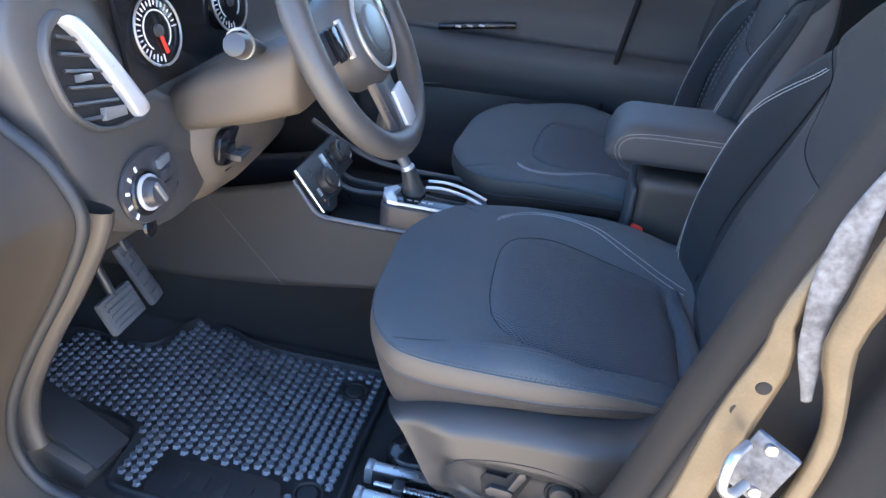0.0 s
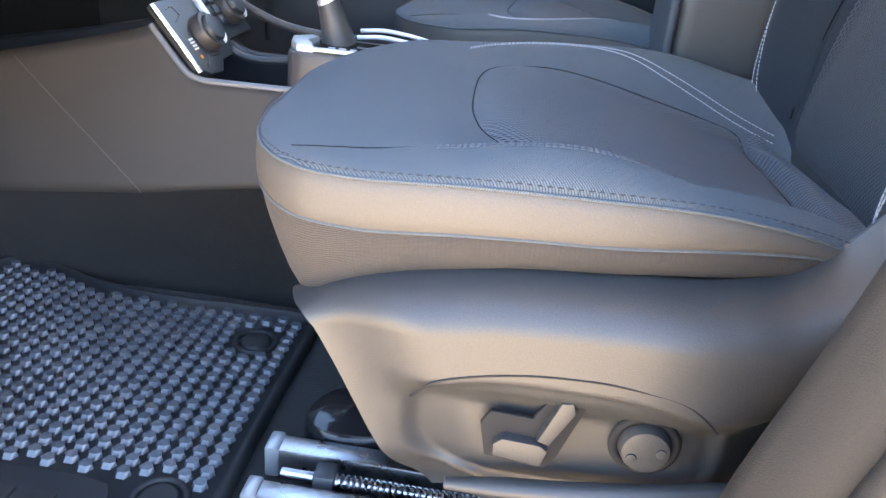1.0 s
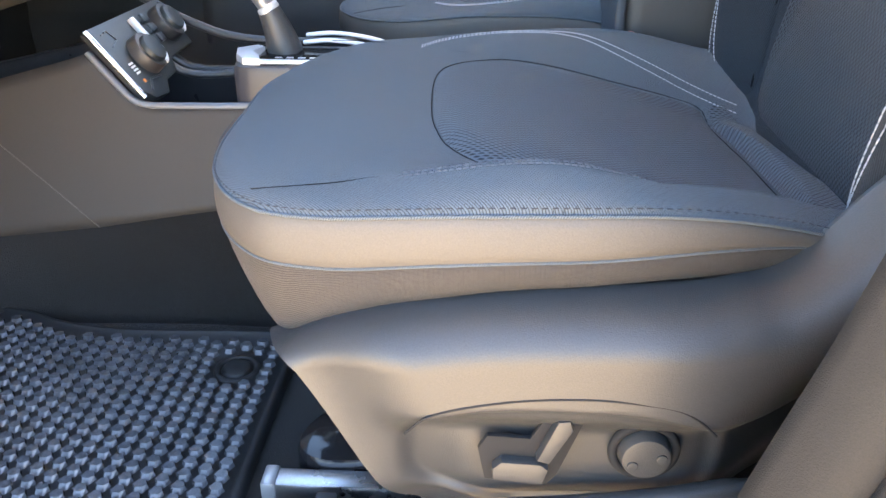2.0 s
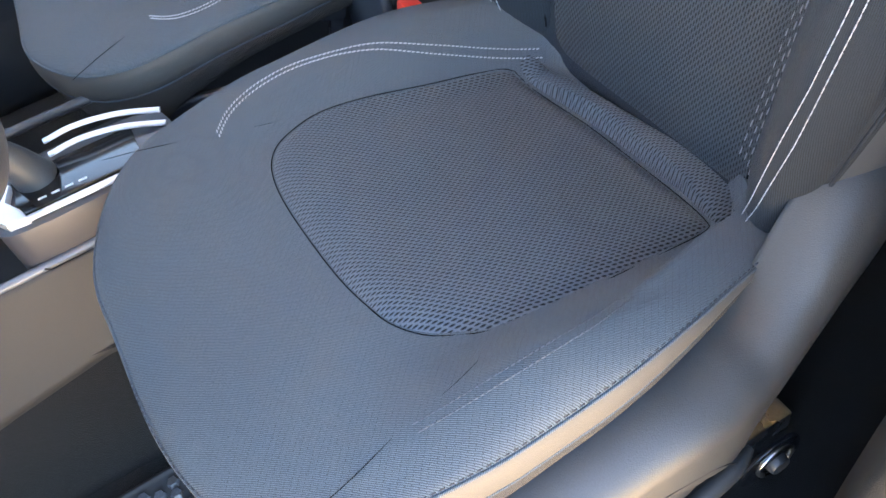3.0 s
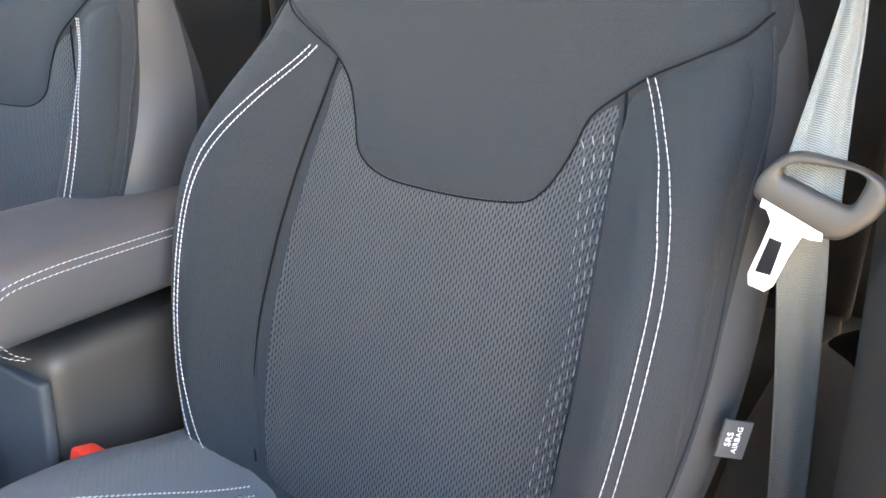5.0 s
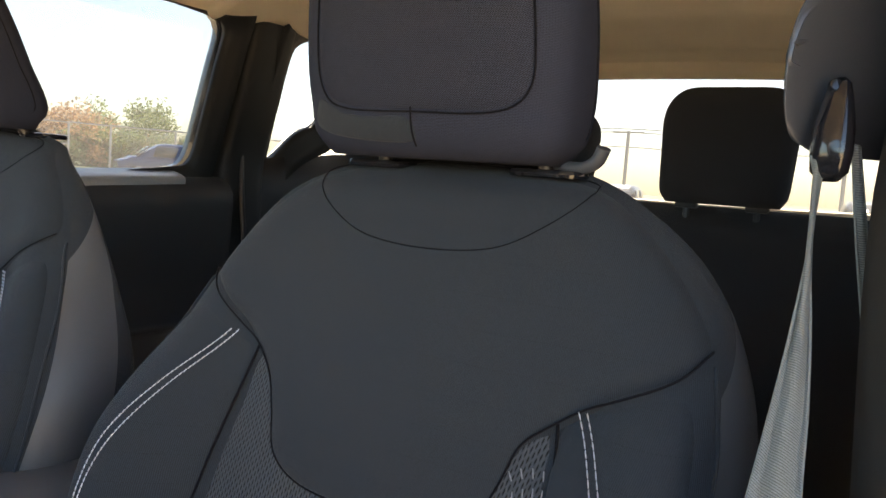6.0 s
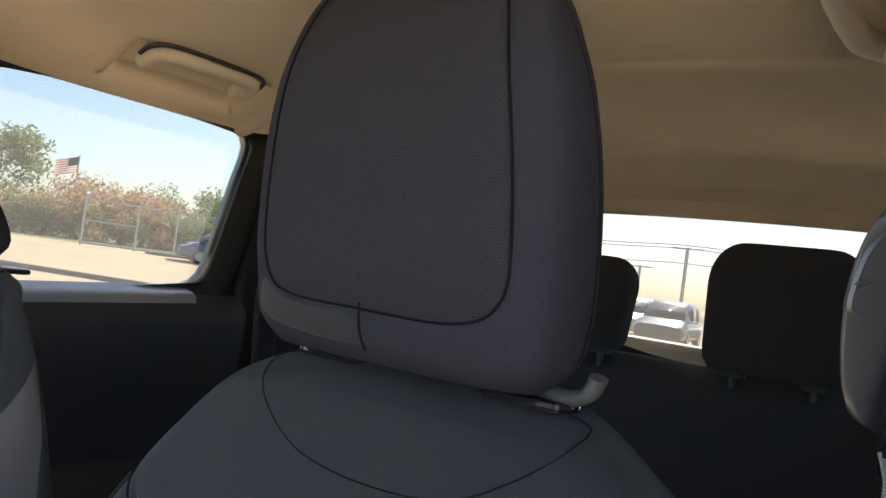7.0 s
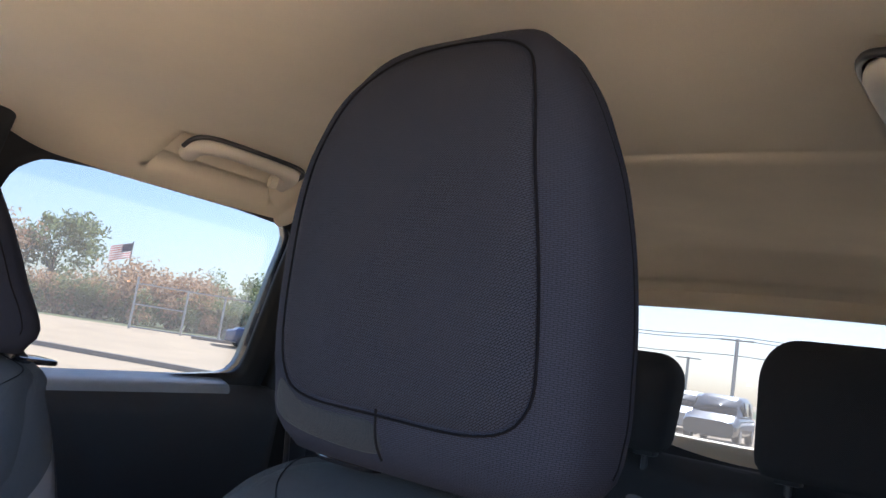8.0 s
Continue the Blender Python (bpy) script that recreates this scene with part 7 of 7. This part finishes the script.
def kerb_run(a, b, base=0.0):
    """A raised kerb between two ground points, at a height over the lot."""
    a, b = Vector((*a, base)), Vector((*b, base))
    d = (b - a).normalized()
    s_ = Vector((-d.y, d.x, 0))
    P = [[tuple(a.lerp(b, u) + s_ * o + Vector((0, 0, z))) for o, z in ((-0.14, ground_z), (-0.13, ground_z + 0.12), (-0.11, ground_z + 0.14), (0.11, ground_z + 0.14), (0.13, ground_z + 0.12), (0.14, ground_z))] for u in np.linspace(0, 1, 20)]
    tagged(sheet("kerb", P, KERB), "weathered grey concrete kerb", "kerb", kind="structure")


KERB = material("weathered_grey_concrete", (0.16, 0.14, 0.12), 0.9, grain=0.2, grain_scale=40, stain=0.3, stain_scale=2)
kerb_run((3.0, 41.0), (15.0, 13.0))
kerb_run(on_bank(3.0, -1.5)[:2], on_bank(13.0, -1.5)[:2], bank_z(-1.5) - ground_z)


def tree(x, y, h, w, mat, label, seed):
    rng = random.Random(seed)
    foot = bank_z(fn.dot(Vector((x, y, 0)) - fa))
    t = empty("tree", label, "tree", "trees beyond the fence", at=(x, y, foot))
    tube("trunk", [(x, y, foot), (x + 0.1, y, foot + h * 0.3), (x - 0.05, y + 0.1, foot + h * 0.6)], [0.16, 0.12, 0.05], BARK, t, "grey trunk", sides=8)
    V, F = [], []
    clumps = [(x + rng.gauss(0, w * 0.30), y + rng.gauss(0, w * 0.28), foot + h * ((0.10 if h < 3 else 0.22) + (0.76 if h < 3 else 0.70) * rng.random() ** 0.8), w * rng.uniform(0.12, 0.24)) for _ in range(30)]
    for cx, cy, cz, r in clumps:
        for _ in range(130):
            d = Vector((rng.gauss(0, 1), rng.gauss(0, 1), rng.gauss(0, 0.8))).normalized() * r * rng.uniform(0.35, 1.1)
            a, b = Vector((rng.gauss(0, 1), rng.gauss(0, 1), rng.gauss(0, 1))).normalized(), Vector((rng.gauss(0, 1), rng.gauss(0, 1), rng.gauss(0, 1))).normalized()
            p, s_ = Vector((cx, cy, cz)) + d, rng.uniform(0.06, 0.13) * (0.75 + h / 7)
            k = len(V)
            V += [tuple(p + a * s_), tuple(p + b * s_ * 0.6), tuple(p - a * s_), tuple(p - b * s_ * 0.6)]
            F.append((k, k + 1, k + 2, k + 3))
    link("crown", mesh_from("crown", V, F, mat, False), t, "uneven leafy crown")
    for cx, cy, cz, r in clumps[:5]:
        tube("limb", [(x, y, foot + h * 0.35), ((x + cx) / 2, (y + cy) / 2, (foot + h * 0.35 + cz) / 2 + 0.1), (cx, cy, cz)], [0.06, 0.04, 0.02], BARK, t, sides=6)


rng = random.Random(7)
tree(23.7, 54.7, 7.0, 4.6, LEAF, "tall green tree with an open crown", 1)
tree(18.8, 55.3, 6.0, 6.0, LEAF2, "brown half-bare tree with an open crown", 2)
tree(27.1, 49.0, 3.9, 5.4, LEAF2, "rust brown autumn tree by the fence", 3)
tree(30.1, 49.5, 3.7, 4.4, LEAF2, "low rust brown tree by the fence", 4)
tree(34.4, 50.2, 3.6, 4.8, LEAF, "low green tree by the fence", 5)
tree(46.7, 62.8, 6.0, 6.0, LEAF, "round green tree past the lot", 6)
for i in range(24):
    u = i / 23
    tree(9.0 + 33.0 * u + rng.uniform(-0.6, 0.6), 52.5 - 7.0 * u + rng.uniform(-0.7, 0.7), rng.uniform(2.3, 2.9) * (1 - 0.15 * u), 3.8, LEAF if i % 3 else LEAF2, "dense green hedge bush along the fence", 20 + i)

# fence: posts, rails and thin wires
fence = empty("fence", "galvanised steel fence with thin rails", "fence", at=on_bank(0, 0))
for k, d in enumerate((0.0, 2.5, 4.4, 7.5, 10.6, 13.7, 16.8, 20.0)):
    tube("post", [on_bank(d, 0), on_bank(d, 0, 2.65 if k == 0 else 2.35)], 0.06, GALV, fence, "steel post", sides=8)
for z, end in ((2.30, 20.0), (1.25, 2.5), (0.10, 20.0)):
    tube("rail", [on_bank(0, 0, z), on_bank(end, 0, z)], 0.045, GALV, fence, "steel rail", sides=6)
V, F = [], []
for i in range(200):
    for sg in (1, -1):
        d0 = 4.4 + 0.08 * i
        d1 = d0 + sg * 2.2
        if not (4.4 <= d1 <= 20.0):
            continue
        k = len(V)
        V += [on_bank(d0, 0, 0.05), on_bank(d0 + 0.010, 0, 0.05), on_bank(d1 + 0.010, 0, 2.3), on_bank(d1, 0, 2.3)]
        F.append((k, k + 1, k + 2, k + 3))
tagged(link("wire_mesh", mesh_from("wire_mesh", V, F, GALV, False), fence, "thin woven wire"), kind="stuff")

# flag
fl = empty("flag", "red, white and blue striped flag on a steel pole", "flag", at=(28.2, 53.0, 0.14))
tube("pole", [(28.2, 53.0, 0.14), (28.2, 53.0, 5.9)], 0.05, GALV, fl, "thin steel pole", sides=8)
FX = lambda u, d: (28.2 - u * 1.5 * 0.9, 53.0 + u * 0.6 + 0.1 * math.sin(5 * u), 5.8 - 0.8 * d - 0.5 * u)
for i in range(13):
    P = np.array([[FX(u, i * 0.105 + dz) for u in np.linspace(0, 1, 14)] for dz in (0, 0.105)])
    sheet("stripe", P, FLAGRED if i % 2 == 0 else FLAGWHITE, fl)
P = np.array([[FX(u, dz) for u in np.linspace(0, 0.42, 8)] for dz in (0, 0.35, 0.735)])
for o in (0.03, -0.03):
    sheet("canton", P + np.array((0, o, 0)), FLAGBLUE, fl, "navy corner field")


def car(x, y, turn, paint, label, suv=True, base=ground_z):
    """A parked car: lofted body, glasshouse with panes, wheels, lamps."""
    c = empty("car", label, "car", "parked cars", at=(0, 0, 0))
    L, W, H = (4.5, 1.82, 1.66) if suv else (4.6, 1.8, 1.45)
    m = pose(x, y, base, 0, 0, turn)
    T = lambda P: np.array([[tuple(m @ Vector(v)) for v in row] for row in P])
    body = []
    for u in np.linspace(0, 1, 24):
        k = math.sqrt(max(0.03, 1 - abs(2 * u - 1) ** 6))
        zt = 0.95 + 0.10 * math.sin(math.pi * u) ** 0.5 - (0.12 if u < 0.12 else 0)
        row = []
        for t in np.linspace(0, 2 * math.pi, 28, endpoint=False):
            cy, cz = np.sign(math.cos(t)) * abs(math.cos(t)) ** 0.4, np.sign(math.sin(t)) * abs(math.sin(t)) ** 0.5
            row.append(((u - 0.5) * L, W / 2 * cy * (0.86 + 0.14 * k), 0.22 + (zt - 0.22) * (0.5 + 0.5 * cz * (0.8 + 0.2 * k))))
        body.append(row)
    b = sheet("body", T(body), paint, c, "", closed_v=True, cap=True, sharp=60)
    house = []
    for z, a0, a1, w in ((0.98, -0.33, 0.46, 0.95), (1.2, -0.24, 0.44, 0.88), (H - 0.14, -0.13, 0.41, 0.80), (H - 0.03, -0.08, 0.38, 0.72), (H, 0.0, 0.3, 0.55)):
        row = []
        for t in np.linspace(0, 2 * math.pi, 32, endpoint=False):
            cx, cy = np.sign(math.cos(t)) * abs(math.cos(t)) ** 0.35, np.sign(math.sin(t)) * abs(math.sin(t)) ** 0.35
            row.append((L * ((a0 + a1) / 2 + (a1 - a0) / 2 * cx), W / 2 * w * cy, z))
        house.append(row)
    sheet("roof", T(house), paint, c, "", closed_v=True, cap=True, sharp=60)
    for sg in (1, -1):
        for a, e in ((-0.16, 0.06), (0.09, 0.30)):
            P = [[(L * (a + (e - a) * u + (0.03 if v else 0)), sg * W / 2 * (0.935 - 0.085 * v) * 1.012, 1.03 + (H - 0.17 - 1.03) * v) for u in (0, 1)] for v in (0, 1)]
            sheet("window", T(P), CARGLASS, c, "dark side window", thick=0.01)
    for a, tilt in ((0.462, -0.05), (-0.31, 0.13)):
        P = [[(L * (a + tilt * v) + (0.02 if a > 0 else -0.02), W / 2 * yy * (0.80 - 0.1 * v), 1.05 + (H - 0.16 - 1.05) * v) for yy in (-1, 1)] for v in (0, 1)]
        sheet("window", T(P), CARGLASS, c, "dark screen", thick=0.01)
    for u in (-0.30, 0.29):
        for sg in (1, -1):
            w = part("wheel", drum(0.34, 0.34, 0.22, m @ pose(u * L, sg * (W / 2 - 0.12), 0.34, 90, 0, 0), 28, 0.03), TYRE, c, "black tyre")
            part("rim", drum(0.22, 0.20, 0.02, m @ pose(u * L, sg * (W / 2 - 0.005), 0.34, 90 if sg < 0 else -90, 0, 0), 24, 0.005), SILVERCAR, w, "silver rim")
    for sg in (1, -1):
        part("tail_lamp", box((0.10, 0.22, 0.16), 0.03, at=m @ pose(L * 0.485, sg * 0.66, 0.86)), REDPL, c, "red tail lamp")
        part("headlamp", box((0.12, 0.30, 0.13), 0.03, at=m @ pose(-L * 0.475, sg * 0.62, 0.74)), CHROME, c, "clear headlamp")
    return c


car(*on_bank(6.6, -3.4)[:2], -28, BLUECAR, "blue parked suv by the fence", True, bank_z(-3.4) - 0.03)
car(*on_bank(12.5, -3.4)[:2], -28, WHITECAR, "white parked car by the fence", False, bank_z(-3.4) - 0.03)
car(28.5, 9.9, 10, DARKCAR, "dark grey parked suv in the lot")
car(32.5, 13.0, 12, SILVERCAR, "silver parked suv in the lot")
car(30.0, 15.6, 12, WHITECAR, "white parked car in the lot", False)
car(29.5, 5.6, 8, SILVERCAR, "silver parked car in the lot", False)
car(31.0, 1.6, 8, DARKCAR, "dark parked suv in the lot")
car(36.5, 9.2, 8, WHITECAR, "white parked suv in the lot")
for i, (x, y, h) in enumerate(((56.9, 19.6, 5.6), (58, 5.0, 5.8), (55, 33, 5.6), (70, 28.5, 4.6))):
    up_ = empty("utility_pole", "grey utility pole with a short crossbar", "utility pole", "utility poles", at=(x, y, ground_z))
    tube("pole", [(x, y, ground_z), (x, y, h)], 0.14, GALV, up_, "tapered grey pole", sides=8)
    part("crossbar", box((0.14, 2.4, 0.12), 0.02, at=pose(x, y, h - 0.1)), GALV, up_, "short crossbar")
for z in (4.4, 5.5, 5.75):
    w = tagged(tube("power_line", smooth_open([(54, 45, z), (55, 33, z), (56, 26, z - 0.25), (56.9, 19.6, z), (57.5, 12, z - 0.25), (58, 5, z), (58, -10, z - 0.2)], 60), 0.03, KNOB, sides=5), "thin black power line on poles", "power line", "power lines")
